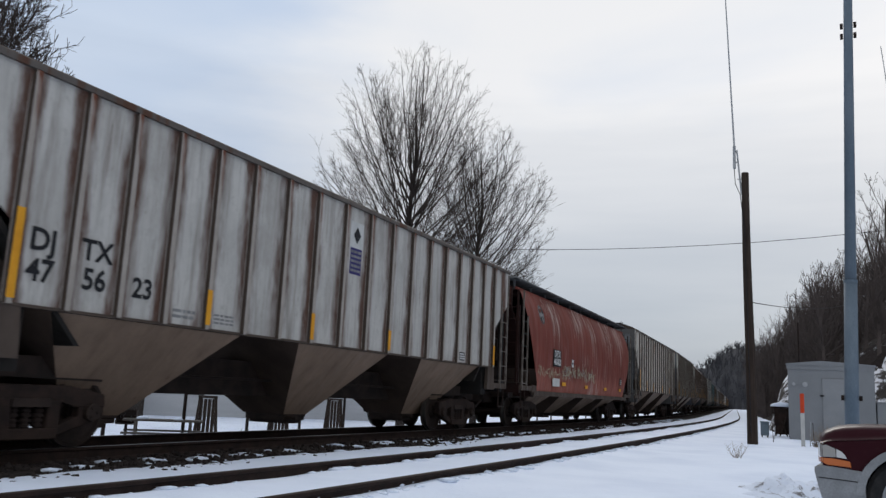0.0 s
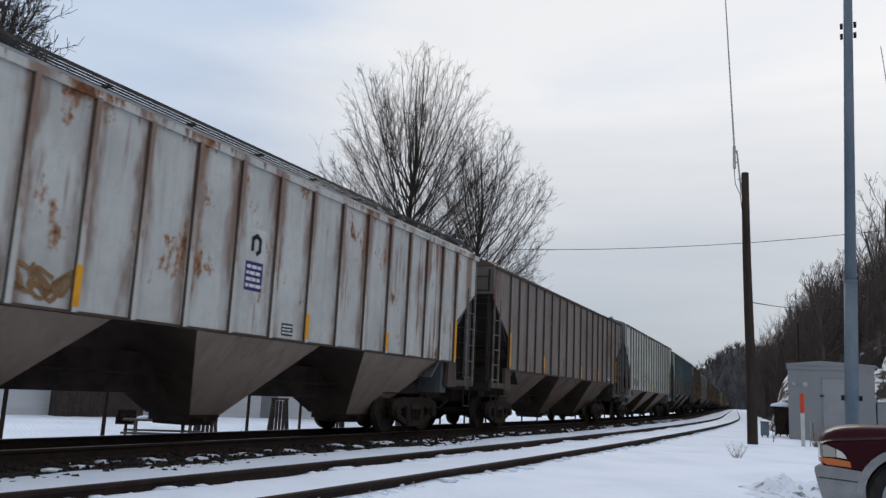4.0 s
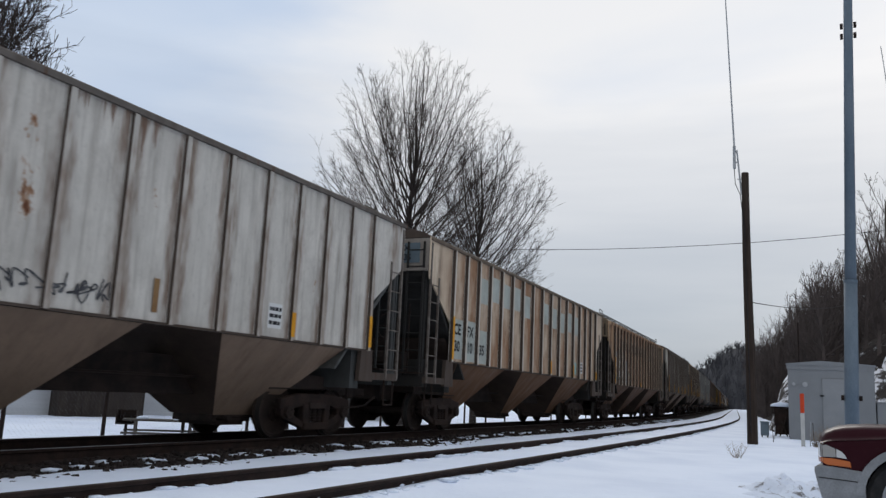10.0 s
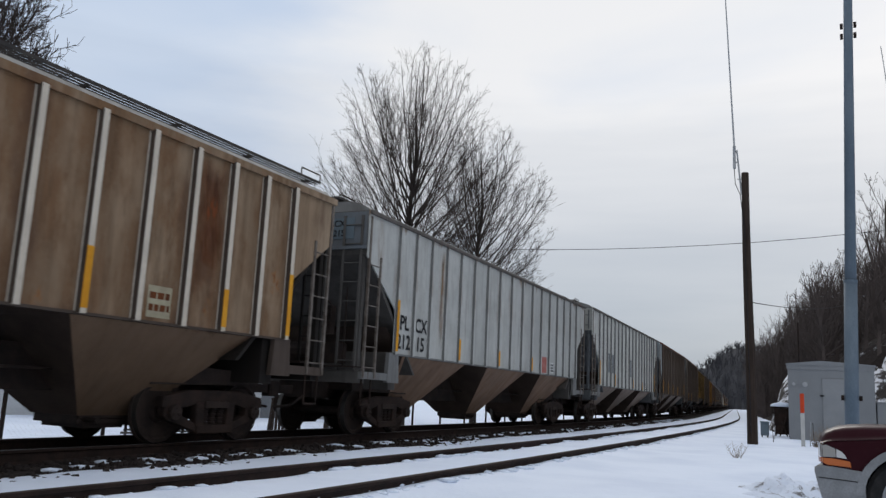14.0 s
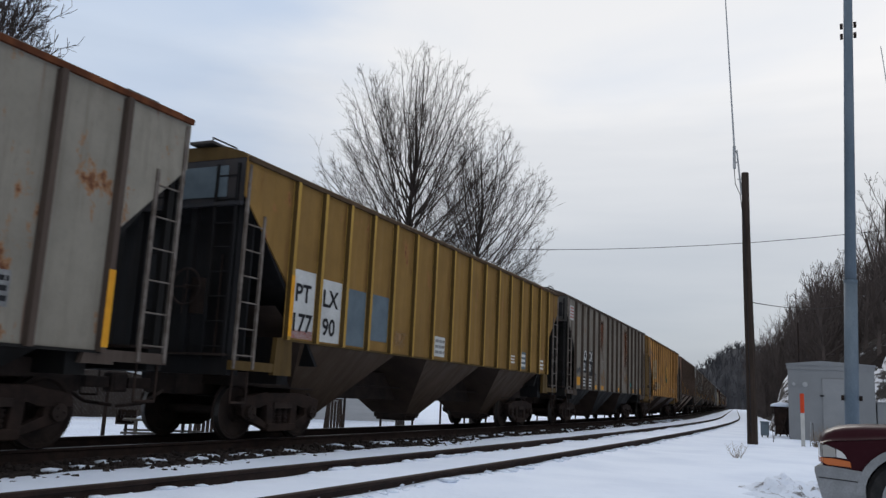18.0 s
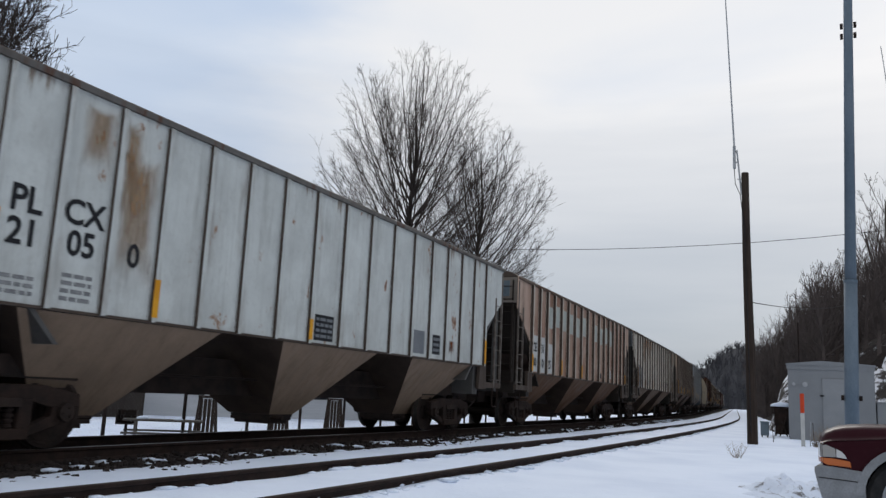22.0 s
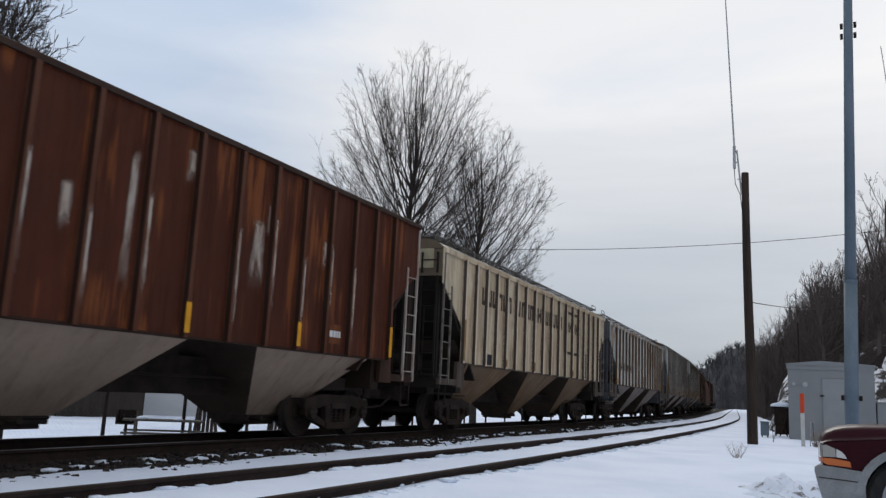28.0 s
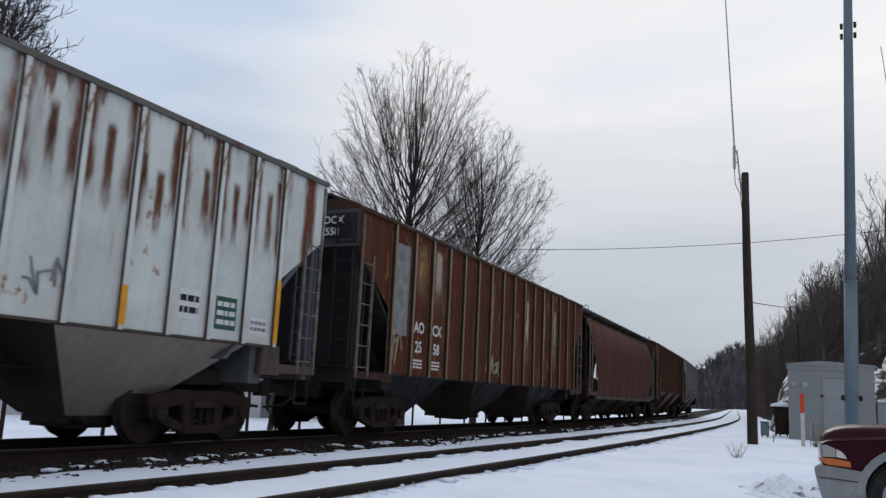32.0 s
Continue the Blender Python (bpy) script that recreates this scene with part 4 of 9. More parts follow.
def snowy_bank():
    """A low rocky bank under snow behind the cabin, its crest uneven."""
    bm = bmesh.new()
    nu, nv = 60, 14
    grid = []
    for i in range(nu):
        az = radians(-4.6 + 13.0 * i / (nu - 1))
        col = []
        for j in range(nv):
            f = j / (nv - 1)
            d = 41.0 + 11.0 * f
            x, y = d * math.sin(az), d * math.cos(az)
            rise = smooth(0.0, 0.10, i / (nu - 1)) * math.sin(min(1.0, f * 1.35) * math.pi / 2) * (1.0 - smooth(0.85, 1.0, f))
            z = ground_z(x, y, False) - 0.25 + rise * (2.3 + 2.4 * i / (nu - 1)) * (1 + 0.45 * noise.noise((x * 0.6, y * 0.6, 3)) + 0.22 * noise.noise((x * 2.1, y * 2.1, 8)))
            col.append(bm.verts.new((x, y, z)))
        grid.append(col)
    for i in range(nu - 1):
        for j in range(nv - 1):
            bm.faces.new((grid[i][j], grid[i + 1][j], grid[i + 1][j + 1], grid[i][j + 1]))
    m, b, nn, l = mat_new("snow_and_rock", (0.7, 0.71, 0.74), 0.85)
    f = noise_at(nn, l, 0.9, 6.0, 0.72, (1, 1, 1.6))
    g = noise_at(nn, l, 5.0, 4.0, 0.6)
    rock = mixed(nn, l, g, (0.022, 0.019, 0.018), (0.075, 0.065, 0.058))
    l.new(mixed(nn, l, ramp(nn, l, f, 0.44, 0.52), (0.72, 0.73, 0.77), rock), b.inputs["Base Color"])
    bumped(nn, l, b, f, 0.8, 0.3)
    tagged(part("rocky_bank", bm, m, None, "", True), "low rocky bank half covered with snow", "bank", "", "structure")


snowy_bank()


def conduit_stakes():
    for i, (x, y, h) in enumerate(((-2.35, 26.5, 0.85), (-2.05, 29.0, 0.55), (-0.92, 27.3, 0.75), (-0.85, 29.0, 0.7), (-2.2, 31.5, 0.5))):
        bm = bmesh.new()
        rod(bm, (0, 0, -0.1), (0.03 * (-1) ** i, 0, h), 0.014, 0.010, n=5)
        s = part("ground_stake", bm, M_GEAR if i % 2 else M_STEEL, None)
        s.location = (x, y, -0.18)
        tagged(s, "thin metal stake standing in the snow", "stake", "stakes by the cabin", "object")


conduit_stakes()


def weed(x, y, h, seed, n=16, label="dry weed stalks poking through the snow"):
    rng = random.Random(seed)
    segs = []
    for _ in range(n):
        d = Vector((rng.uniform(-0.55, 0.55), rng.uniform(-0.4, 0.4), 1)).normalized()
        grow(rng, Vector((rng.uniform(-0.06, 0.06), rng.uniform(-0.06, 0.06), -0.05)), d, h * rng.uniform(0.5, 1.0), 0.0045, 4, 0.0, 0.12, segs)
    for s in list(segs)[::2]:
        segs.append((s[1], s[1] + Vector((rng.uniform(-0.1, 0.1), rng.uniform(-0.1, 0.1), rng.uniform(0.02, 0.1))), 0.003, 0.002))
    ob = new("weed", tubes("weed", segs, surface("dry_stalks_%d" % seed, (0.20, 0.16, 0.13), (0.28, 0.23, 0.18), 5.0, 0.95, 0.0, 0.0), 4))
    ob.location = (x, y, ground_z(x, y))
    tagged(ob, label, "weed", "weeds", "object")


weed(-2.02, 18.4, 0.42, 2)
weed(-0.55, 26.5, 0.75, 4, 60, "tuft of brown dead weeds beside the cabin")
weed(-0.35, 26.9, 0.85, 6, 60, "tuft of brown dead weeds beside the cabin")
weed(-0.75, 27.0, 0.55, 8, 40, "tuft of brown dead weeds beside the cabin")
weed(-13.6, 16.6, 0.7, 12, 14, "bent dry stalk behind the tracks")


def snow_heap():
    """A trampled bank of ploughed snow with dirty clods."""
    bm = bmesh.new()
    n = 46
    grid = [[None] * n for _ in range(n)]
    for i in range(n):
        for j in range(n):
            u, v = i / (n - 1) * 2 - 1, j / (n - 1) * 2 - 1
            x, y = -0.58 + 0.85 * u, 12.1 + 2.3 * v
            r = max(0.0, 1 - u * u - v * v)
            z = ground_z(x, y) - 0.06 + r * (0.17 + 0.16 * noise.noise((x * 3, y * 2, 5)) + 0.10 * noise.noise((x * 8, y * 6, 1)) + 0.05 * noise.noise((x * 20, y * 15, 3)))
            grid[i][j] = bm.verts.new((x, y, z))
    for i in range(n - 1):
        for j in range(n - 1):
            bm.faces.new((grid[i][j], grid[i + 1][j], grid[i + 1][j + 1], grid[i][j + 1]))
    m, b, nn, l = mat_new("dirty_snow", (0.7, 0.71, 0.74), 0.8)
    f = noise_at(nn, l, 5.0, 6.0, 0.7)
    c = mixed(nn, l, ramp(nn, l, f, 0.55, 0.66), (0.70, 0.76, 0.87), (0.16, 0.155, 0.16))
    l.new(c, b.inputs["Base Color"])
    bumped(nn, l, b, f, 0.6, 0.08)
    tagged(part("snow_mound", bm, m, None, "", True), "rough heap of dirty ploughed snow", "snow heap", "", "object")


snow_heap()


def wire(name, label, p, q, sag, r=0.018):
    bm = bmesh.new()
    p, q = Vector(p), Vector(q)
    pts = [p.lerp(q, k / 24) - Vector((0, 0, sag * 4 * (k / 24) * (1 - k / 24))) for k in range(25)]
    for a, c in zip(pts, pts[1:]):
        rod(bm, a, c, r, n=4)
    tagged(part(name, bm, M_INKB, None), label, "wire", "overhead wires", "object")


wire("overhead_wire", "thin dark overhead wire crossing the valley", (-60.0, 37.0, 15.0), (18.0, 66.0, 16.0), 4.6, 0.022)
wire("overhead_wire", "thin dark overhead wire by the pole", (-2.5, 26.4, 4.1), (2.0, 75.0, 10.5), 0.6, 0.016)


# ---- parked pickup, its nose in view ----
def pickup():
    v = new("pickup_truck")
    tagged(v, "parked dark maroon pickup truck with grey bumper and cladding", "truck", "", "object")
    # built with the nose at x = 0, running back along +x, near side at y = 0
    v.matrix_basis = pose(-0.22, 8.05, -0.16, 0, 0, -3.0)
    paint, b, n, l = mat_new("maroon_paint", (0.026, 0.006, 0.009), 0.32)
    b.inputs["IOR"].default_value = 1.28
    f = noise_at(n, l, 14.0, 5.0, 0.6)
    l.new(mixed(n, l, ramp(n, l, f, 0.5, 0.8, 0.0, 0.35), (0.028, 0.006, 0.009), (0.05, 0.022, 0.022)), b.inputs["Base Color"])
    clad = surface("grey_bumper_plastic", (0.27, 0.28, 0.29), (0.18, 0.187, 0.195), 4.0, 0.45, 0.0, 0.1)
    rubber = surface("tyre_rubber", (0.018, 0.018, 0.019), (0.035, 0.034, 0.033), 6.0, 0.9)
    glass = mat_new("lamp_lens", (0.28, 0.27, 0.25), 0.12)[0]
    corner = mat_new("corner_lamp_lens", (0.50, 0.50, 0.49), 0.15)[0]
    amber = mat_new("amber_lens", (0.46, 0.115, 0.02), 0.25)[0]
    dark = mat_new("dark_window_glass", (0.012, 0.014, 0.016), 0.06)[0]
    Wd = 1.80
    # fender side with the wheel opening
    cx, cz, R = 0.73, 0.36, 0.385
    arc = [(cx + R * math.cos(a), cz + R * math.sin(a)) for a in [radians(172 - 164 * k / 14) for k in range(15)]]
    prof = [(0.045, 0.60), (0.040, 0.72), (0.050, 0.785), (0.085, 0.806), (0.25, 0.818), (0.40, 0.834), (0.55, 0.850), (1.00, 0.872), (1.42, 0.885)]
    hood_top = [(0.030, 0.80), (0.042, 0.845), (0.075, 0.888), (0.147, 0.925), (0.237, 0.945), (0.37, 0.957), (0.54, 0.962), (1.00, 0.968), (1.42, 0.970)]

    def skin(y0, y1, pts):
        bm = bmesh.new()
        a = [bm.verts.new((x, y0, z)) for x, z in pts]
        c = [bm.verts.new((x, y1, z)) for x, z in pts]
        bm.faces.new(a)
        bm.faces.new(list(reversed(c)))
        for i in range(len(pts)):
            j = (i + 1) % len(pts)
            bm.faces.new((a[i], c[i], c[j], a[j]))
        return bm

    outline = [(0.05, 0.55)] + prof + [(1.42, 0.32)] + list(reversed(arc)) + [(arc[0][0] - 0.02, 0.55)]
    for y0, y1 in ((0.0, 0.10), (Wd - 0.10, Wd)):
        part("fender", skin(y0, y1, outline), paint, v, "", False, 0.012)
    # hood: a rolled crease over the fender, a rounded shoulder and a slightly raised middle
    bm = bmesh.new()

    def crease(x):
        for (a, za), (c, zc) in zip(prof[2:], prof[3:]):
            if x <= c:
                return za + (zc - za) * max(0.0, x - a) / (c - a)
        return prof[-1][1]

    half = [(-0.006, 0.0), (0.010, 0.07), (0.045, 0.12), (0.065, 0.30), (0.085, 0.62), (0.125, 0.84), (0.20, 0.95), (0.34, 0.985), (0.55, 1.0), (0.90, 1.04)]
    sect = half + [(Wd - y, f) for y, f in reversed(half[:-1])]
    rows = []
    for x, zt in hood_top:
        zc = min(crease(x) + 0.004, zt - 0.01)
        rows.append([bm.verts.new((x - 0.05 * smooth(0.0, 0.55, min(y, Wd - y)) * smooth(0.35, 0.03, x), y, zc + (zt - zc) * f)) for y, f in sect])
    for i in range(len(rows) - 1):
        for j in range(len(sect) - 1):
            bm.faces.new((rows[i][j], rows[i][j + 1], rows[i + 1][j + 1], rows[i + 1][j]))
    part("hood", bm, paint, v, "dark maroon hood with a creased edge and rounded shoulder", True)
    # nose, grille, lamps, bumper
    bm = bmesh.new()
    box(bm, 0.0, 0.10, 0.42, Wd - 0.42, 0.58, 0.76)
    part("grille", bm, M_INKB, v, "", False, 0.01)
    for s in (0, 1):
        def my(y):
            return y if s == 0 else Wd - y
        def lens(name, pts, depth, mat, lab):
            """A lamp glass on the corner: its side face with the front return."""
            bm = bmesh.new()
            side = [bm.verts.new((x, my(-0.009), z)) for x, z in pts]
            back = [bm.verts.new((x + 0.004, my(0.03), z)) for x, z in pts]
            bm.faces.new(side)
            n_ = len(pts)
            for i in range(n_):
                bm.faces.new((side[i], side[(i + 1) % n_], back[(i + 1) % n_], back[i]))
            fr = [(x, z) for x, z in pts if x < 0.08]
            z0, z1 = min(z for _, z in fr), max(z for _, z in fr)
            q = [(0.050, my(-0.009)), (0.020, my(0.08)), (-0.005, my(0.22)), (-0.015, my(depth))]
            lo = [bm.verts.new((x, y, z0)) for x, y in q]
            hi = [bm.verts.new((x, y, z1)) for x, y in q]
            for i in range(3):
                bm.faces.new((lo[i], lo[i + 1], hi[i + 1], hi[i]))
            return part(name, bm, mat, v, lab)

        lens("headlight", [(0.050, 0.672), (0.150, 0.674), (0.148, 0.745), (0.075, 0.777), (0.050, 0.768)], 0.42, glass, "clear headlight lens")
        bm = bmesh.new()
        f = [bm.verts.new((x, my(-0.009), z)) for x, z in ((0.156, 0.674), (0.238, 0.666), (0.222, 0.695), (0.198, 0.723), (0.156, 0.744))]
        g = [bm.verts.new((p.co.x, my(0.02), p.co.z)) for p in f]
        bm.faces.new(f)
        for i in range(5):
            bm.faces.new((f[i], f[(i + 1) % 5], g[(i + 1) % 5], g[i]))
        part("corner_lamp", bm, corner, v, "bright clear corner lamp lens")
        lens("turn_signal", [(0.050, 0.622), (0.080, 0.607), (0.268, 0.596), (0.260, 0.645), (0.150, 0.660), (0.050, 0.664)], 0.42, amber, "amber turn signal")
    pts = [(-0.030, 0.566), (-0.013, 0.590), (0.03, 0.600), (0.20, 0.586), (0.372, 0.566), (0.372, 0.30), (0.34, 0.20), (0.06, 0.17), (0.031, 0.325), (0.008, 0.415), (-0.018, 0.53)]
    part("front_bumper", skin(-0.02, Wd + 0.02, pts), clad, v, "grey plastic bumper", False, 0.018)
    bm = bmesh.new()
    for y0, y1 in ((-0.0235, -0.019), (Wd + 0.019, Wd + 0.0235)):
        q = [bm.verts.new((x, y, z)) for y in (y0, y1) for x, z in ((0.012, 0.492), (0.364, 0.474), (0.364, 0.482), (0.012, 0.500))]
        for fc in ((0, 1, 2, 3), (4, 7, 6, 5), (0, 4, 5, 1), (2, 6, 7, 3)):
            bm.faces.new([q[i] for i in fc])
    part("bumper_groove", bm, M_INKB, v)
    # flares, wheels
    for yy, yo in ((-0.035, 0.03), (Wd - 0.03, Wd + 0.035)):
        bm = bmesh.new()
        n = 16
        ring = []
        for k in range(n + 1):
            a = radians(178 - 176 * k / n)
            q = []
            for r, dy in ((R - 0.015, 0.0), (R + 0.05, 0.012)):
                q.append(bm.verts.new((cx + r * math.cos(a), yy + dy, cz + r * math.sin(a))))
            for r in (R + 0.05, R - 0.015):
                q.append(bm.verts.new((cx + r * math.cos(a), yo, cz + r * math.sin(a))))
            ring.append(q)
        for k in range(n):
            for i in range(4):
                j = (i + 1) % 4
                bm.faces.new((ring[k][i], ring[k][j], ring[k + 1][j], ring[k + 1][i]))
        part("wheel_flare", bm, clad, v, "pale grey wheel-arch flare")
    for wx in (cx, 3.75):
        for wy in (0.13, Wd - 0.13):
            bm = bmesh.new()
            lathe_x(bm, [(-0.11, 0.24), (-0.12, 0.33), (-0.09, 0.365), (0.09, 0.365), (0.12, 0.33), (0.11, 0.24)], 26)
            bmesh.ops.rotate(bm, verts=bm.verts[:], matrix=Matrix.Rotation(radians(90), 3, "Z"))
            wl_ = part("wheel", bm, rubber, v, "black rubber tyre")
            wl_.location = (wx, wy, 0.345)
            bm = bmesh.new()
            lathe_x(bm, [(-0.10, 0.05), (-0.08, 0.22), (-0.10, 0.245), (0.10, 0.245), (0.08, 0.22), (0.10, 0.05)], 20)
            bmesh.ops.rotate(bm, verts=bm.verts[:], matrix=Matrix.Rotation(radians(90), 3, "Z"))
            part("rim", bm, M_STEEL, wl_)
    # cab and bed
    bm = skin(0.0, Wd, [(1.42, 0.32), (1.42, 0.95), (3.10, 0.97), (3.10, 0.32)])
    part("cab_lower", bm, paint, v, "", False, 0.02)
    bm = skin(0.10, Wd - 0.10, [(1.50, 0.955), (2.00, 1.44), (2.95, 1.47), (3.08, 0.975)])
    cabu = part("cab_upper", bm, paint, v, "", False, 0.03)
    for yy in (0.085, Wd - 0.10):
        bm = skin(yy, yy + 0.015, [(1.80, 1.0), (2.10, 1.36), (2.85, 1.38), (2.93, 1.0)])
        part("side_window", bm, dark, cabu)
    bm = bmesh.new()
    q = [bm.verts.new(p) for p in ((1.52, 0.16, 0.99), (1.52, Wd - 0.16, 0.99), (1.965, Wd - 0.2, 1.425), (1.965, 0.2, 1.425))]
    bm.faces.new(q)
    for p in q:
        p.co.x -= 0.012
        p.co.z += 0.012
    part("windscreen", bm, dark, cabu)
    for y0, y1 in ((0.0, 0.08), (Wd - 0.08, Wd)):
        a2 = [(3.75 + 0.46 * math.cos(a), 0.36 + 0.46 * math.sin(a)) for a in [radians(8 + 164 * k / 12) for k in range(13)]]
        part("bed_side", skin(y0, y1, [(3.13, 0.32), (3.13, 0.97), (4.95, 0.97), (4.95, 0.42)] + a2), paint, v)
    bm = skin(0.08, Wd - 0.08, [(3.13, 0.50), (3.13, 0.62), (4.93, 0.62), (4.93, 0.50)])
    part("bed_floor", bm, M_BLACK, v)
    bm = skin(0.0, Wd, [(4.952, 0.45), (4.952, 0.97), (5.0, 0.97), (5.0, 0.45)])
    part("tailgate", bm, paint, v)
    bm = bmesh.new()
    box(bm, 0.4, 4.9, 0.35, Wd - 0.35, 0.28, 0.44)
    part("chassis", bm, M_BLACK, v)
    for y0, y1 in ((0.26, 0.36), (Wd - 0.36, Wd - 0.26)):
        bm = bmesh.new()
        box(bm, 0.40, 1.40, y0, y1, 0.30, 0.84)
        part("wheel_liner", bm, M_BLACK, v)


pickup()


# ---- beyond the train: fence, park table, buildings ----
def chain_fence():
    p = new("chain_link_fence")
    tagged(p, "chain-link fence with dark steel posts behind the tracks", "fence", "", "object")
    posts = [-9.54 + 2.61 * k for k in range(28)]
    for y in posts:
        bm = bmesh.new()
        rod(bm, (0, 0, -1.0), (0, 0, 1.05), 0.045, n=8)
        o = part("post", bm, M_GEAR, p)
        o.location = (-15.25 - 0.012 * max(0.0, y), y, 0.0)
    bm = bmesh.new()
    y0, y1 = posts[0], posts[-1]
    d = 0.11
    n = int((y1 - y0) / d)
    for k in range(n):
        y = y0 + k * d
        for up in (1, -1):
            a = Vector((-15.25 - 0.012 * max(0.0, y), y, -0.45 if up > 0 else 1.2))
            c = Vector((-15.25 - 0.012 * max(0.0, y), y + 1.65, 1.2 if up > 0 else -0.45))
            u = Vector((0.0, 0.0005, 0.0005))
            bm.faces.new([bm.verts.new(q) for q in (a - u, a + u, c + u, c - u)])
    m = part("wire_mesh", bm, M_STEEL, p)
    bm = bmesh.new()
    for a, c in zip(posts, posts[1:]):
        rod(bm, (-15.25 - 0.012 * max(0.0, a), a, 1.22), (-15.25 - 0.012 * max(0.0, c), c, 1.22), 0.022, n=6)
    part("top_rail", bm, M_STEEL, p)


chain_fence()


def picnic_table():
    p = new("picnic_table")
    tagged(p, "weathered grey wooden picnic table in the snow", "table", "", "object")
    p.matrix_basis = pose(-15.35, 15.76, -0.82, 0, 0, 44)
    w = surface("weathered_planks", (0.13, 0.118, 0.105), (0.075, 0.068, 0.062), 3.0, 0.9, 0.0, 0.3, 0.01, (0.4, 6, 6))
    for y in (-0.30, -0.15, 0.0, 0.15, 0.30):
        bm = bmesh.new()
        box(bm, -0.95, 0.95, y - 0.065, y + 0.065, 0.71, 0.75)
        part("tabletop_plank", bm, w, p)
    for y in (-0.72, -0.58, 0.58, 0.72):
        bm = bmesh.new()
        box(bm, -0.95, 0.95, y - 0.062, y + 0.062, 0.42, 0.46)
        part("bench_plank", bm, w, p)
    for x in (-0.65, 0.65):
        for s in (-1, 1):
            bm = bmesh.new()
            vs = [bm.verts.new(v) for v in ((x - 0.03, s * 0.25, 0.71), (x + 0.03, s * 0.25, 0.71), (x + 0.03, s * 0.68, 0.0), (x - 0.03, s * 0.68, 0.0), (x - 0.03, s * 0.35, 0.71), (x + 0.03, s * 0.35, 0.71), (x + 0.03, s * 0.78, 0.0), (x - 0.03, s * 0.78, 0.0))]
            for f in ((0, 1, 2, 3), (4, 7, 6, 5), (0, 4, 5, 1), (3, 2, 6, 7), (0, 3, 7, 4), (1, 5, 6, 2)):
                bm.faces.new([vs[i] for i in f])
            part("leg", bm, w, p)
        bm = bmesh.new()
        box(bm, x - 0.03, x + 0.03, -0.75, 0.75, 0.36, 0.42)
        part("crossbar", bm, w, p)
    # snow pieces left on the top
    for x, y, r in ((-0.5, 0.05, 0.16), (0.35, -0.1, 0.12)):
        bm = bmesh.new()
        bmesh.ops.create_icosphere(bm, subdivisions=2, radius=r)
        for v in bm.verts:
            v.co.z = max(v.co.z, 0) * 0.5
        o = part("snow_clump", bm, M_SNOW, None, "", True)
        o.matrix_world = p.matrix_basis @ Matrix.Translation((x, y, 0.752))
        tagged(o, "clump of snow on the picnic table", "snow", "snow on the table", "object")


picnic_table()


def park_grill():
    p = new("park_grill")
    tagged(p, "dark steel park grill on a post beside the picnic table", "grill", "", "object")
    p.matrix_basis = pose(-16.25, 15.41, -0.78, 0, 0, 40)
    bm = bmesh.new()
    rod(bm, (0, 0, -0.1), (0, 0, 0.55), 0.035, n=8)
    part("post", bm, M_GEAR, p)
    for n_, dims in (("firebox_floor", (-0.24, 0.24, -0.2, 0.2, 0.55, 0.57)), ("firebox_side", (-0.24, -0.225, -0.2, 0.2, 0.571, 0.90)), ("firebox_side", (0.225, 0.24, -0.2, 0.2, 0.571, 0.90)), ("firebox_back", (-0.224, 0.224, 0.185, 0.2, 0.571, 0.90))):
        bm = bmesh.new()
        box(bm, *dims)
        part(n_, bm, M_GEAR, p)
    for k in range(7):
        bm = bmesh.new()
        x = -0.19 + 0.38 * k / 6
        rod(bm, (x, -0.2, 0.78), (x, 0.184, 0.78), 0.008, n=5)
        part("grate_bar", bm, M_GEAR, p)


park_grill()


def wooden_stand(x, y, z, h, turn):
    p = new("wooden_stand")
    tagged(p, "dark wooden stand with splayed legs in the snowy yard", "stand", "stands in the yard", "object")
    p.matrix_basis = pose(x, y, z, 0, 0, turn)
    w = M_WOOD_POLE
    bm = bmesh.new()
    box(bm, -0.28, 0.28, -0.25, 0.25, h - 0.07, h)
    part("top", bm, w, p)
    for sx in (-1, 1):
        for sy in (-1, 1):
            bm = bmesh.new()
            rod(bm, (sx * 0.33, sy * 0.28, -0.1), (sx * 0.22, sy * 0.18, h - 0.07), 0.05, n=6)
            part("leg", bm, w, p)
    for k in range(4):
        bm = bmesh.new()
        xx = -0.18 + 0.12 * k
        box(bm, xx - 0.05, xx + 0.05, -0.20, -0.17, 0.15, h - 0.09)
        part("slat", bm, w, p)


wooden_stand(-17.3, 19.5, -0.85, 1.35, 40)
wooden_stand(-18.0, 24.0, -0.85, 1.32, 30)
wooden_stand(-18.05, 27.6, -0.85, 1.35, 25)


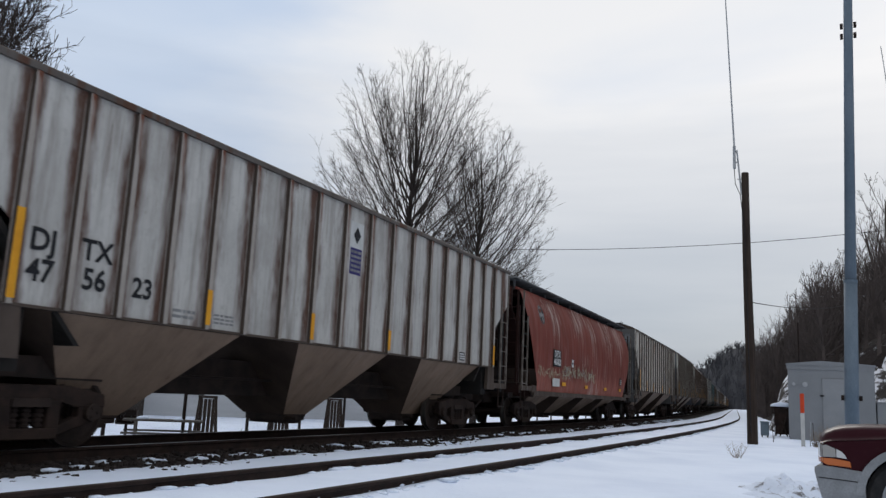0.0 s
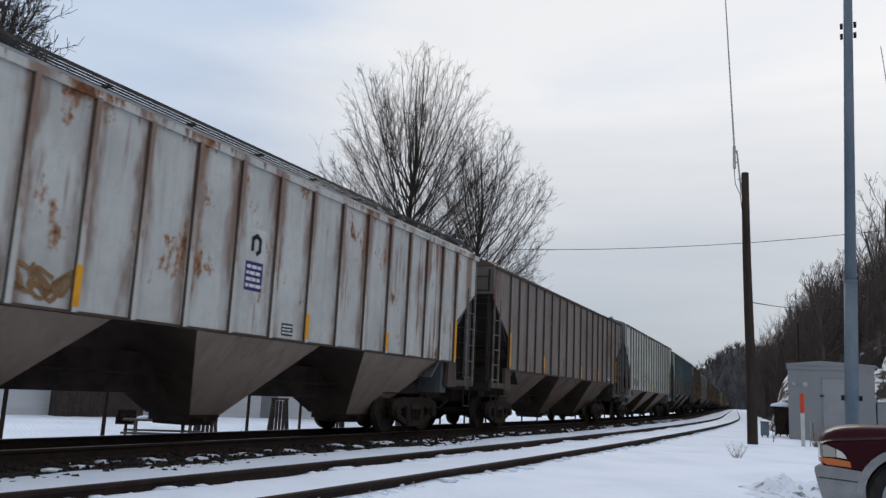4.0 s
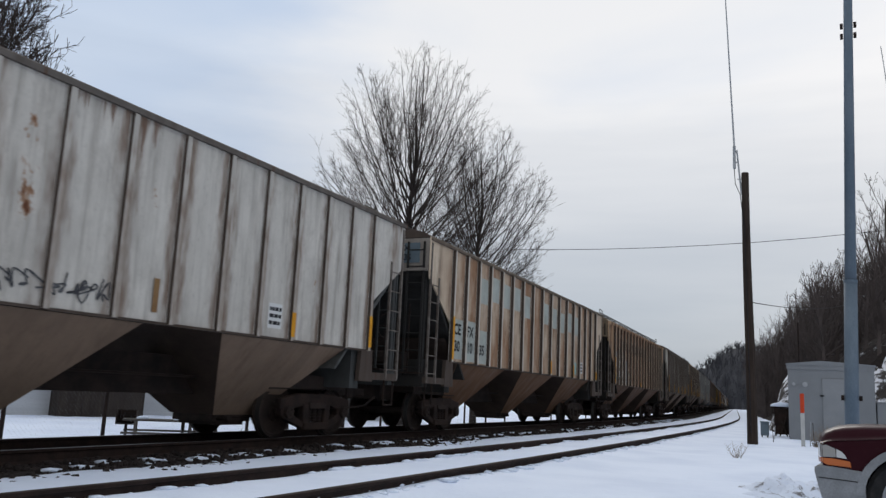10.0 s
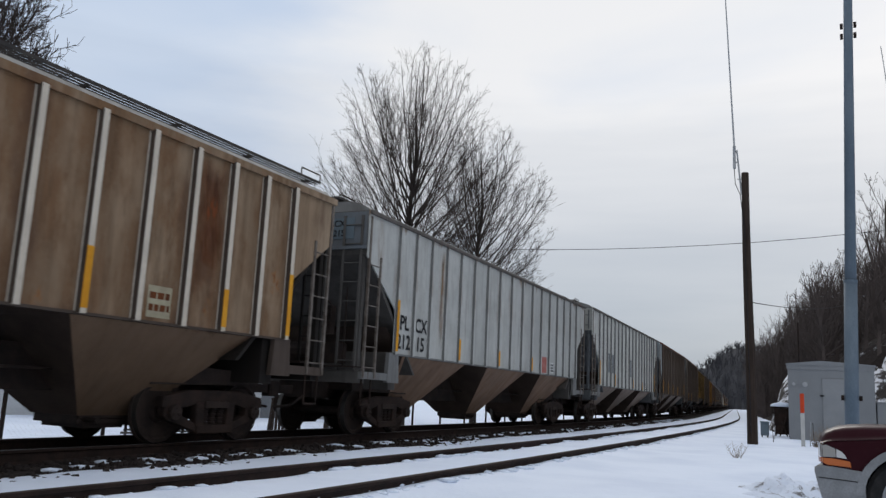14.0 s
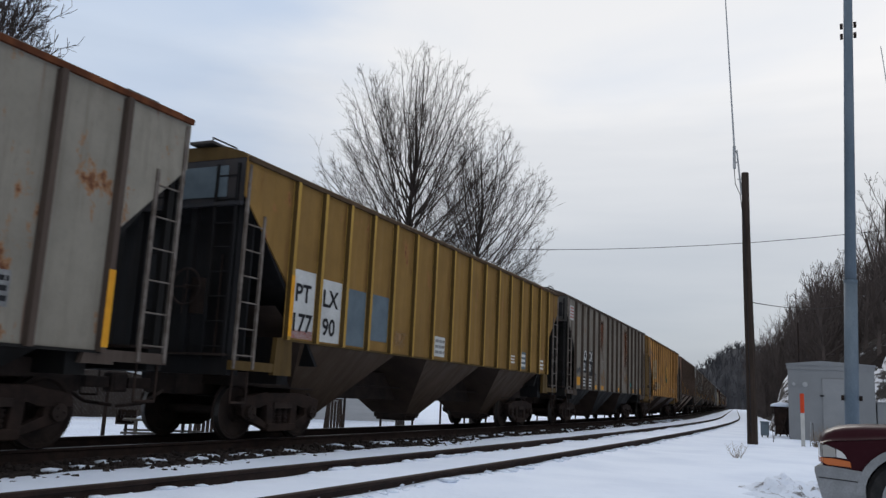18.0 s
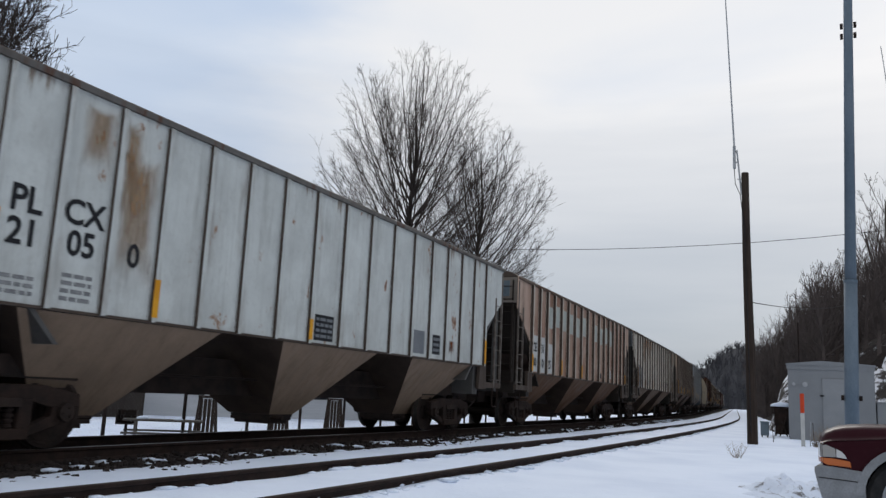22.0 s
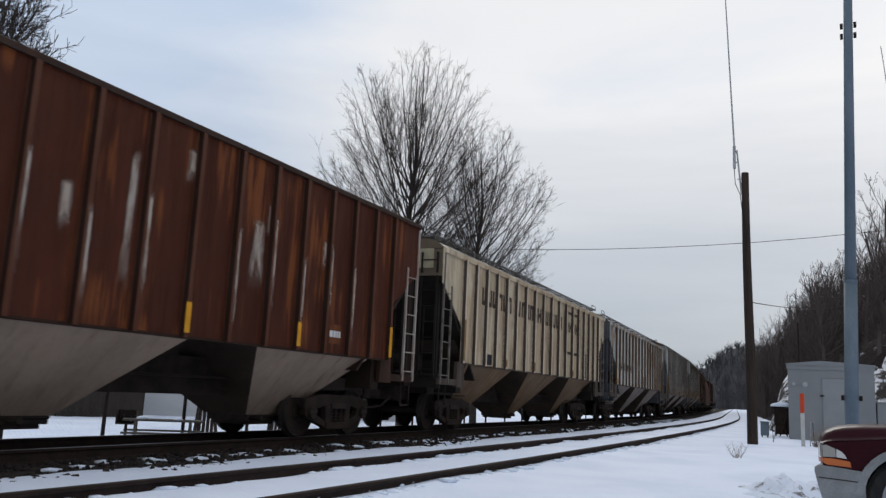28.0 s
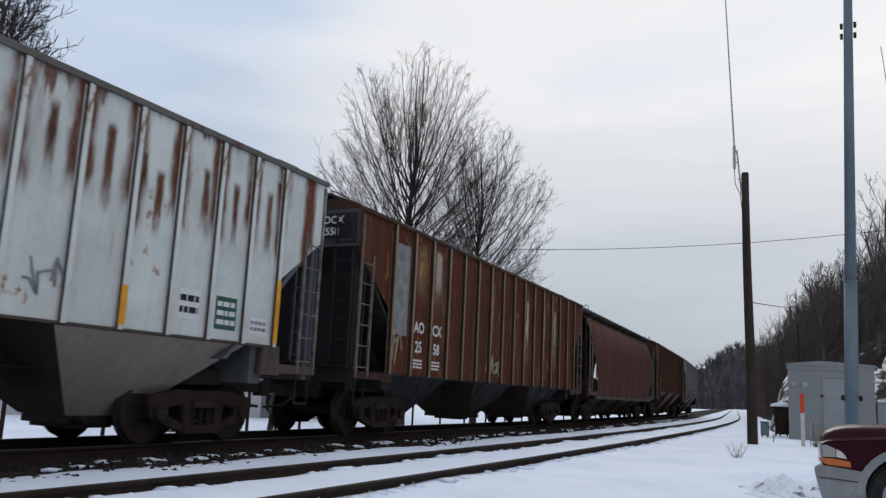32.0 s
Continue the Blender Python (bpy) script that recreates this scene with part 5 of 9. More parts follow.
def low_building(name, label, x, y, turn, W, D, H, wall, roof_mat, windows=(), door=None):
    p = new(name)
    tagged(p, label, "building", "", "object")
    p.matrix_basis = pose(x, y, -0.92, 0, 0, turn)
    bm = bmesh.new()
    box(bm, 0, W, 0, D, 0, H)
    part("wall_shell", bm, wall, p)
    bm = bmesh.new()
    extrude_y(bm, [(-0.3, H), (W + 0.3, H), (W + 0.3, H + 0.12), (W / 2, H + 0.55), (-0.3, H + 0.12)], -0.3, D + 0.3)
    part("roof", bm, roof_mat, p)
    for wx, wz, ww, wh in windows:
        bm = bmesh.new()
        box(bm, wx - ww / 2 - 0.06, wx + ww / 2 + 0.06, -0.05, 0.0, wz - wh / 2 - 0.06, wz + wh / 2 + 0.06)
        fr = part("window", bm, M_PATCHW, p)
        bm = bmesh.new()
        box(bm, wx - ww / 2, wx + ww / 2, -0.06, -0.051, wz - wh / 2, wz + wh / 2)
        part("pane", bm, M_PATCHD, fr)
    if door:
        bm = bmesh.new()
        box(bm, door - 0.45, door + 0.45, -0.06, 0.0, 0.0, 2.05)
        part("door", bm, M_PATCHG, p)


M_SIDING = surface("pale_siding", (0.56, 0.57, 0.58), (0.49, 0.50, 0.51), 1.5, 0.8, 0.0, 0.3, 0.01, (0.2, 0.2, 5.0))
M_DARKWALL = surface("dark_brown_boards", (0.035, 0.028, 0.025), (0.055, 0.045, 0.038), 2.0, 0.9, 0.0, 0.3, 0.01, (5, 5, 0.3))
low_building("long_shed", "long low pale-sided shed beyond the fence", -31.42, 30.8, 57.5, 14.3, 6.0, 2.6, M_SIDING, M_SNOW, ((2.5, 1.5, 0.9, 0.7), (9.5, 1.5, 0.9, 0.7)), 6.5)
low_building("dark_shed", "small dark boarded shed beyond the fence", -30.55, 25.03, 71.1, 3.9, 3.2, 1.75, M_DARKWALL, M_DARKWALL)
low_building("pale_garage", "pale garage wall beyond the fence", -32.17, 22.05, 77.3, 3.7, 4.0, 1.5, M_SIDING, M_SNOW)


# ---- sleepers, stones and snow scraps about the main track ----
def sleepers():
    bm = bmesh.new()
    box(bm, -1.3, 1.3, -0.115, 0.115, -0.36, -0.172)
    me = mesh_of("sleeper", bm, surface("old_sleeper_wood", (0.035, 0.028, 0.024), (0.07, 0.058, 0.05), 3.0, 0.95, 0.0, 0.5, 0.01, (0.4, 5, 5)), bevel=0.012)
    rng = random.Random(8)
    for k in range(110):
        s = 0.5 + 0.56 * k
        p, a = line_at(s, MAIN + rng.uniform(-0.03, 0.03), rng.uniform(-0.006, 0.006))
        o = new("sleeper", me)
        o.matrix_basis = pose(p.x, p.y, p.z, 0, 0, math.degrees(a) + rng.uniform(-0.8, 0.8))
        tagged(o, "dark weathered timber sleeper under the main track", "sleeper", "sleepers", "structure")


def scatter(name, label, cat, seed, count, place, size, mat, flat=1.0):
    """Many small uneven lumps in one mesh."""
    rng = random.Random(seed)
    bank = []
    for k in range(7):
        bm = bmesh.new()
        bmesh.ops.create_icosphere(bm, subdivisions=1, radius=1.0)
        bank.append(([Vector(v.co) * rng.uniform(0.65, 1.15) for v in bm.verts], [[v.index for v in f.verts] for f in bm.faces]))
        bm.free()
    verts, faces = [], []
    for _ in range(count):
        x, y, z = place(rng)
        vs, fs = bank[rng.randrange(7)]
        k = size[0] + (size[1] - size[0]) * rng.random() ** 2
        R = Euler((rng.uniform(0, 6) * (flat == 1.0), rng.uniform(0, 6) * (flat == 1.0), rng.uniform(0, 6.28))).to_matrix()
        st = rng.uniform(0.7, 1.5)
        base = len(verts)
        for v in vs:
            q = R @ Vector((v.x * st, v.y, v.z * flat))
            verts.append((x + q.x * k, y + q.y * k, z + q.z * k))
        faces += [[base + i for i in f] for f in fs]
    me = bpy.data.meshes.new(name)
    me.from_pydata(verts, [], faces)
    me.materials.append(mat)
    if flat != 1.0:
        for p in me.polygons:
            p.use_smooth = True
    tagged(new(name, me), label, cat, "", "stuff")


def bed_z(off):
    u = off
    for (a, za), (c, zc) in zip(BED, BED[1:]):
        if a <= u <= c:
            return za + (zc - za) * (u - a) / (c - a)
    return -0.4


def on_shoulder(rng):
    s = 2 + 48 * rng.random() ** 1.4
    off = rng.uniform(0.85, 2.75)
    p, _ = line_at(s, MAIN + off)
    return p.x, p.y, bed_z(off) + 0.005


def snow_scrap(rng):
    s = 3 + 60 * rng.random() ** 1.2
    off = rng.choice((rng.uniform(1.1, 1.7), rng.uniform(1.5, 2.5), rng.uniform(1.9, 2.6)))
    p, _ = line_at(s, MAIN + off)
    return p.x, p.y, bed_z(off) + 0.01


def beside_siding(rng):
    s = 3 + 45 * rng.random() ** 1.3
    off = rng.choice((-0.755, 0.755)) + rng.choice((-1, 1)) * rng.uniform(0.045, 0.16)
    p, _ = line_at(s, SIDING + off)
    return p.x, p.y, ground_z(p.x, p.y) + 0.0


sleepers()
scatter("snow_crust", "crumbled snow crust along the siding's rails", "snow", 21, 900, beside_siding, (0.03, 0.13), M_SNOW, 0.32)
scatter("ballast_stones", "loose dark ballast stones on the track's shoulder", "stones", 4, 5200, on_shoulder, (0.02, 0.065), M_BALLAST)
scatter("snow_scraps", "thin scraps of snow lying among the ballast", "snow", 6, 420, snow_scrap, (0.05, 0.24), M_SNOW, 0.16)
# ---- the train ----
ON_SIDE = Matrix(((0, 0, 1, 0), (1, 0, 0, 0), (0, 1, 0, 0), (0, 0, 0, 1)))
ON_FRONT = Matrix(((1, 0, 0, 0), (0, 0, -1, 0), (0, 1, 0, 0), (0, 0, 0, 1)))
WHEEL_R = 0.457


def wheelset_mesh():
    bm = bmesh.new()
    for sx in (-1, 1):
        prof = [(0.685, 0.485), (0.715, 0.475), (0.72, 0.457), (0.81, 0.450), (0.815, 0.40), (0.775, 0.37), (0.765, 0.17), (0.83, 0.14), (0.83, 0.085), (0.66, 0.085), (0.66, 0.14), (0.72, 0.17), (0.735, 0.37), (0.685, 0.40)]
        lathe_x(bm, [(sx * x, r) for x, r in prof], 26)
    rod(bm, (-1.02, 0, 0), (1.02, 0, 0), 0.08, n=10)
    for sx in (-1, 1):
        rod(bm, (sx * 1.13, 0, 0), (sx * 1.02, 0, 0), 0.11, n=12)
        for k in range(3):
            a = 2 * math.pi * k / 3
            rod(bm, (sx * 1.12, 0.06 * math.cos(a), 0.06 * math.sin(a)), (sx * 1.15, 0.06 * math.cos(a), 0.06 * math.sin(a)), 0.02, n=5)
    me = mesh_of("wheelset", bm, M_BLACK)
    me.materials.append(M_TREAD)
    for p in me.polygons:
        c = p.center
        r = math.hypot(c.y, c.z)
        if 0.449 < r < 0.47 and abs(c.x) > 0.7 and abs(p.normal.x) < 0.5:
            p.material_index = 1
    return me


def side_frame_mesh():
    bm = bmesh.new()
    for x0, x1 in ((0.93, 1.07),):
        prism(bm, [(-1.12, 0.52), (-0.66, 0.52), (-0.40, 0.60), (0.40, 0.60), (0.66, 0.52), (1.12, 0.52), (1.10, 0.68), (0.55, 0.78), (-0.55, 0.78), (-1.10, 0.68)], x0, x1)
        for s in (-1, 1):
            pts = [(s * 1.06, 0.40), (s * 0.98, 0.34), (s * 0.34, 0.15), (s * 0.34, 0.27), (s * 0.72, 0.40), (s * 0.72, 0.54), (s * 1.06, 0.54)]
            prism(bm, pts if s > 0 else list(reversed(pts)), x0 + 0.01, x1 - 0.01)
            pts = [(s * 0.24, 0.26), (s * 0.42, 0.26), (s * 0.44, 0.62), (s * 0.27, 0.62)]
            prism(bm, pts if s > 0 else list(reversed(pts)), x0 + 0.015, x1 + 0.01)
        prism(bm, [(-0.40, 0.14), (0.40, 0.14), (0.40, 0.27), (-0.40, 0.27)], x0, x1 + 0.03)
    return mesh_of("side_frame", bm, M_GEAR, bevel=0.012)


def spring_mesh():
    bm = bmesh.new()
    lathe_x(bm, [(0.275, 0.012), (0.275, 0.050)] + [(0.285 + 0.06 * k + d, r) for k in range(4) for d, r in ((0.0, 0.062), (0.028, 0.062), (0.034, 0.045), (0.054, 0.045))] + [(0.525, 0.050), (0.525, 0.012)], 10)
    bmesh.ops.rotate(bm, verts=bm.verts[:], matrix=Matrix.Rotation(radians(-90), 3, "Y"))
    return mesh_of("spring", bm, M_GEAR)


def bolster_end_mesh():
    bm = bmesh.new()
    box(bm, 0.90, 1.10, -0.26, 0.26, 0.52, 0.62)
    return mesh_of("bolster_end", bm, M_BLACK)


def bolster_mesh():
    bm = bmesh.new()
    box(bm, -0.95, 0.95, -0.2, 0.2, 0.50, 0.66)
    for s in (-1, 1):
        box(bm, -0.75, 0.75, s * 0.40 - 0.03, s * 0.40 + 0.03, 0.30, 0.44)
        for x in (-0.72, 0.72):
            box(bm, x - 0.06, x + 0.06, s * 0.40 - 0.02, s * 0.40 + 0.02 + s * 0.06, 0.28, 0.55)
    rod(bm, (0, 0, 0.66), (0, 0, 0.78), 0.18, n=12)
    return mesh_of("bolster", bm, M_BLACK)


WHEELSET, SIDE_FRAME, SPRING, BOLSTER_END, BOLSTER = wheelset_mesh(), side_frame_mesh(), spring_mesh(), bolster_end_mesh(), bolster_mesh()
WHEELS = []
M_BOARD = surface("roof_walk_grating", (0.050, 0.047, 0.046), (0.085, 0.075, 0.068), 6.0, 0.9, 0.0, 0.3)
M_ROOFGREY = surface("weathered_grey_roof_sheet", (0.12, 0.125, 0.13), (0.075, 0.066, 0.062), 1.5, 0.8, 0.0, 0.2)
M_SLOPE = surface("shaded_grimy_slope_sheet", (0.0490, 0.0345, 0.0280), (0.0816, 0.0571, 0.0453), 1.2, 0.85, 0.0, 0.2)


def truck(car, y, s0):
    t = new("truck", BOLSTER)
    t.parent = car
    t.location = (0, y, 0)
    for sx in (1, -1):
        m = pose(0, 0, 0) if sx > 0 else pose(0, 0, 0, 0, 0, 180)
        shared("side_frame", SIDE_FRAME, t, m)
        shared("bolster_end", BOLSTER_END, t, m)
        for dy in (-0.17, 0.0, 0.17):
            shared("spring", SPRING, t, pose(sx * 1.0, dy, 0))
    for dy in (-0.89, 0.89):
        w = shared("wheelset", WHEELSET, t, pose(0, dy, WHEEL_R))
        WHEELS.append((w, dy, s0))
    return t


def coupler_mesh():
    bm = bmesh.new()
    box(bm, -0.09, 0.09, -0.45, 0.0, 0.76, 0.92)
    prism(bm, [(-0.72, 0.70), (-0.42, 0.70), (-0.42, 0.98), (-0.72, 0.98)], -0.13, 0.04)
    box(bm, 0.04, 0.14, -0.78, -0.55, 0.72, 0.96)
    rod(bm, (0.35, 0.0, 0.75), (0.30, -0.35, 0.55), 0.03, n=6)
    rod(bm, (0.30, -0.35, 0.55), (0.12, -0.70, 0.50), 0.03, n=6)
    return mesh_of("coupler", bm, M_BLACK, bevel=0.01)


def brake_wheel_mesh():
    bm = bmesh.new()
    n, r = 20, 0.28
    pts = [Vector((r * math.cos(2 * math.pi * k / n), 0, r * math.sin(2 * math.pi * k / n))) for k in range(n)]
    for k in range(n):
        rod(bm, pts[k], pts[(k + 1) % n], 0.018, n=5)
    for k in range(0, n, 5):
        rod(bm, pts[k], (0, 0.03, 0), 0.014, n=5)
    rod(bm, (0, -0.03, 0), (0, 0.25, 0), 0.035, n=8)
    box(bm, -0.16, 0.16, 0.12, 0.30, -0.40, 0.16)
    return mesh_of("brake_wheel", bm, M_BLACK)


COUPLER, BRAKE_WHEEL = coupler_mesh(), brake_wheel_mesh()


def side_ladder(bm, x, y0, y1, z0, z1, n, z2):
    for y, zt in ((y0, z1), (y1, z2)):
        box(bm, x - 0.012, x + 0.03, y - 0.026, y + 0.026, z0, zt)
    for k in range(n):
        z = z0 + (z1 - z0) * (k + 0.5) / n
        rod(bm, (x + 0.01, y0, z), (x + 0.01, y1, z), 0.013, n=5)


def end_ladder(bm, x0, x1, y, z0, z1, n):
    for x in (x0, x1):
        box(bm, x - 0.022, x + 0.022, y - 0.02, y + 0.02, z0, z1)
    for k in range(n):
        z = z0 + (z1 - z0) * (k + 0.5) / n
        rod(bm, (x0, y, z), (x1, y, z), 0.013, n=5)


def flat_mark(car, name, y, z, w, h, mat, label="", x=1.578, lean=0.0):
    bm = bmesh.new()
    box(bm, x - 0.006, x, y - w / 2, y + w / 2, z - h / 2, z + h / 2)
    return part(name, bm, mat, car, label)


def side_text(car, text, y, z, size, mat, x=1.582, label="", wide=1.0):
    me = letters(text, size)
    me.materials.clear()
    me.materials.append(mat)
    ob = new("lettering", me)
    ob.parent = car
    ob.matrix_basis = Matrix.Translation((x, y, z)) @ ON_SIDE @ Matrix.Diagonal((wide, 1, 1, 1))
    if label:
        ob["label"] = label
    return ob


def front_text(car, text, xx, y, z, size, mat):
    me = letters(text, size)
    me.materials.clear()
    me.materials.append(mat)
    ob = new("lettering", me)
    ob.parent = car
    ob.matrix_basis = Matrix.Translation((xx, y, z)) @ ON_FRONT
    return ob


def stencil_box(car, y, z, w, h, paper, ink, rows, rng, x=1.578, least=0.0):
    """A stencilled data panel: a painted field with rows of short bars for writing too small to read."""
    if z < least + h / 2 - 0.08:
        h = min(h, 0.2)
    if z < least + h / 2 - 0.18:
        return None
    z = max(z, least + h / 2)
    p = car if paper is M_PATCHP else flat_mark(car, "stencil_panel", y, z, w, h, paper, "", x)
    x = x - 0.004 if p is car else x
    bm = bmesh.new()
    rh = h / (rows + 0.6)
    for r in range(rows):
        zz = z + h / 2 - (r + 0.8) * rh
        yy = y - w * 0.43
        while yy < y + w * 0.40:
            ln = rng.uniform(0.12, 0.34) * w
            ln = min(ln, y + w * 0.44 - yy)
            box(bm, x, x + 0.004, yy, yy + ln, zz - rh * 0.27, zz + rh * 0.27)
            yy += ln + 0.06 * w
    b = part("stencil_bars", bm, ink, p)
    return p


def scrawl(car, y, z, w, h, mat, rng, loops=7, thick=0.022, x=1.588):
    """Spray-painted loops and strokes with no readable word."""
    bm = bmesh.new()
    def curve(p0, p1, p2, p3, u):
        return 0.5 * (2 * p1 + (p2 - p0) * u + (2 * p0 - 5 * p1 + 4 * p2 - p3) * u * u + (3 * p1 - p0 - 3 * p2 + p3) * u ** 3)

    for k in range(loops):
        cy = y - w / 2 + w * (k + 0.5) / loops
        cell = w / loops
        # a quick sprayed stroke: sharp turns up and down through the cell
        keys, side = [], rng.choice((-1, 1))
        for i in range(rng.randint(5, 8)):
            keys.append(Vector((x + 0.0006 * k, cy + cell * rng.uniform(-0.9, 0.9), z + side * h / 2 * rng.uniform(-0.3, 1.0))))
            side = -side
        keys = [keys[0]] + keys + [keys[-1]]
        pts = [curve(keys[a - 1], keys[a], keys[a + 1], keys[a + 2], i / 5) for a in range(1, len(keys) - 2) for i in range(5)]
        rail = None
        for a, c in zip(pts, pts[1:]):
            d = c - a
            if d.length < 1e-3:
                continue
            d.normalize()
            nn = Vector((0, -d.z, d.y)) * thick * rng.uniform(0.5, 0.8)
            edge = [bm.verts.new(a - nn), bm.verts.new(a + nn)]
            if rail:
                bm.faces.new((rail[0], rail[1], edge[1], edge[0]))
            rail = edge
    return part("graffiti", bm, mat, car)


def rib_place(k, n, ib, even=False):
    """Where rib k of n panels stands: the panels widen a little towards the car's middle."""
    u = 2 * k / n - 1
    return ib * (u if even else u + 0.031 * math.sin(math.pi * u))


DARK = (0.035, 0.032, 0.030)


def barrel_x(z):
    """How far out the round side stands at height z."""
    zz = (1.0, 1.37, 1.9, 2.4, 2.9, 3.3, 3.65, 3.95, 4.15)
    xx = (1.50, 1.555, 1.60, 1.62, 1.60, 1.55, 1.46, 1.34, 1.23)
    for a, c, p, q in zip(zz, zz[1:], xx, xx[1:]):
        if z <= c:
            return p + (q - p) * max(0.0, (z - a) / (c - a))
    return xx[-1]


def hopper_car(spec):
    rng = random.Random(spec["seed"])
    s0, pitch = spec["s0"], spec["pitch"]
    L = pitch - 1.47 - spec.get("short", 0.0)
    b = L / 2
    barrel = spec.get("barrel", False)
    He = spec.get("eave", 4.15 if barrel else 4.37)
    e = spec.get("e", 1.3)
    zs, zv, zd = spec.get("sill", 1.27 if barrel else 1.66), spec.get("zv", 2.52), spec.get("zd", 3.45)
    deep = spec.get("deep", False)
    car = new("hopper_car")
    tagged(car, spec["label"], "freight car", "hopper cars of the train", "object")
    nm = spec["name"]
    P = car_paint(nm + "_paint", spec["rgb"], spec["seed"], spec.get("rust", 0.2), spec.get("grime", 0.4), spec.get("rust_rgb", (0.13, 0.035, 0.014)), spec.get("tint", (0.10, 0.075, 0.055)), spec.get("top", 0.0), spec.get("stain"), b - e, spec.get("low"), He, zs, 0.0 if barrel else spec.get("seam", 0.3), 2 * (b - e) / spec["n"], spec.get("seam_rgb"), spec.get("blotch", 0.0), spec.get("seam_from", 0.0), deep)
    # end colours are scaled down, which puts the ends' shade into their paint
    PE = car_paint(nm + "_shaded_end_paint", tuple((0.80 if max(spec.get("end", DARK)) > 0.09 else 0.5) * v for v in spec.get("end", (0.06, 0.06, 0.065))), spec["seed"] + 0.5, 0.15, 0.45, (0.035, 0.018, 0.012), (0.028, 0.022, 0.018))
    # bay colour is set per car, then lowered towards brown
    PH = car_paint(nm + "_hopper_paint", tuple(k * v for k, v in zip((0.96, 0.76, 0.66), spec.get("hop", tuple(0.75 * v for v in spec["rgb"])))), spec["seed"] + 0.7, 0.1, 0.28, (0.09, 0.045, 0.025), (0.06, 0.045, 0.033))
    rib_rgb = spec.get("rib")
    PR = car_paint(nm + "_rib_paint", rib_rgb, spec["seed"] + 0.2, spec.get("rib_rust", 0.1), 0.3) if rib_rgb else P
    PT = car_paint(nm + "_end_cap_paint", spec.get("endtop", tuple(0.55 * v for v in spec["rgb"])), spec["seed"] + 0.9, 0.1, 0.4)
    # dark tone: shade on the rib flanks, grime on sills, steps and roof
    PG = car_paint(nm + "_shade_and_grime", spec.get("shade_grime_rgb", (0.085, 0.064, 0.052)), spec["seed"] + 0.3, 0.3, 0.4, (0.06, 0.03, 0.018), (0.04, 0.03, 0.024))
    # chord by default far darker and browner than the side
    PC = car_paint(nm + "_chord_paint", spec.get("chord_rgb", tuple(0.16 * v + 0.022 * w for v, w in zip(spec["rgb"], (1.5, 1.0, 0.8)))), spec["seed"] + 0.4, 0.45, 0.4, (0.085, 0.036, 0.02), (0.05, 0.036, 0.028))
    ib = b - e

    def place(k):
        if "ribs" in spec:
            r = spec["ribs"]
            i = max(0, min(len(r) - 2, math.floor(k)))
            return r[i] + (k - i) * (r[i + 1] - r[i])
        return rib_place(k, spec["n"], ib, deep)

    # sides
    for sx in (1, -1):
        bm = bmesh.new()
        if barrel:
            cols = []
            for z in (zs - 0.25, zs + 0.1, 1.9, 2.4, 2.9, 3.3, 3.65, 3.95, He):
                x = barrel_x(z)
                u = max(0.0, min(1.0, (z - zs) / (He - zs)))
                ye = b - 0.22 - 1.5 * (1 - u) ** 1.6 - 0.4 * u ** 4
                cols.append([bm.verts.new((sx * x, -ye + 2 * ye * k / 20, z)) for k in range(21)])
            for i in range(len(cols) - 1):
                for k in range(20):
                    bm.faces.new((cols[i][k], cols[i][k + 1], cols[i + 1][k + 1], cols[i + 1][k]))
            part("side_sheet", bm, P, car, "", True)
        else:
            pts = [(-ib, zs), (ib, zs), (ib, zv), (b, zd), (b, He), (-b, He), (-b, zd), (-ib, zv)]
            prism(bm, pts, sx * 1.545, sx * 1.572)
            part("side_sheet", bm, P, car)
    if not barrel:
        rw = 0.72 * spec.get("rib_w", 0.055)
        rd = spec.get("rib_d", 0.09 if rib_rgb else 0.062)
        bm = bmesh.new()
        prism(bm, [(-rw * 1.5, zs - 0.02), (rw * 1.5, zs - 0.02), (rw * 1.5, He - 0.10), (-rw * 1.5, He - 0.10)], 1.570, 1.577)
        prism(bm, [(-rw, zs - 0.02), (rw, zs - 0.02), (rw, He - 0.09), (-rw, He - 0.09)], 1.574, 1.572 + rd)
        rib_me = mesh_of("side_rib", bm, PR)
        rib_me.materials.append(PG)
        # both flanks of a rib are coloured dark to stand for their shade
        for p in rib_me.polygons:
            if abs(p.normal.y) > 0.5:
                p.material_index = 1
        for k in range(spec["n"] + 1):
            y = place(k)
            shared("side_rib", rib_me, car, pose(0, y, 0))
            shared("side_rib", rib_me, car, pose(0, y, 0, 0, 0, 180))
    # top chord and side sill
    for sx in (1, -1):
        bm = bmesh.new()
        if barrel:
            box(bm, sx * 1.17, sx * 1.25, -b + 0.3, b - 0.3, He - 0.03, He + 0.03)
        else:
            drop = 0.11 if spec.get("walk") else 0.075
            prism(bm, [(-b, He - drop), (b, He - drop), (b, He), (-b, He)], sx * 1.574, sx * 1.625)
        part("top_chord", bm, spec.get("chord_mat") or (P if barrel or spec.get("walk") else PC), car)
        bm = bmesh.new()
        box(bm, sx * 1.50, sx * 1.592, -ib - 0.02, ib + 0.02, zs - (0.30 if barrel else 0.035), zs + 0.0 if not barrel else zs - 0.16)
        part("side_sill", bm, PG if not deep else PE, car)
        for sy in (-1, 1):
            bm = bmesh.new()
            box(bm, sx * 1.50, sx * 1.575, sy * (ib - 0.05), sy * (b - 0.02), 1.10, 1.24)
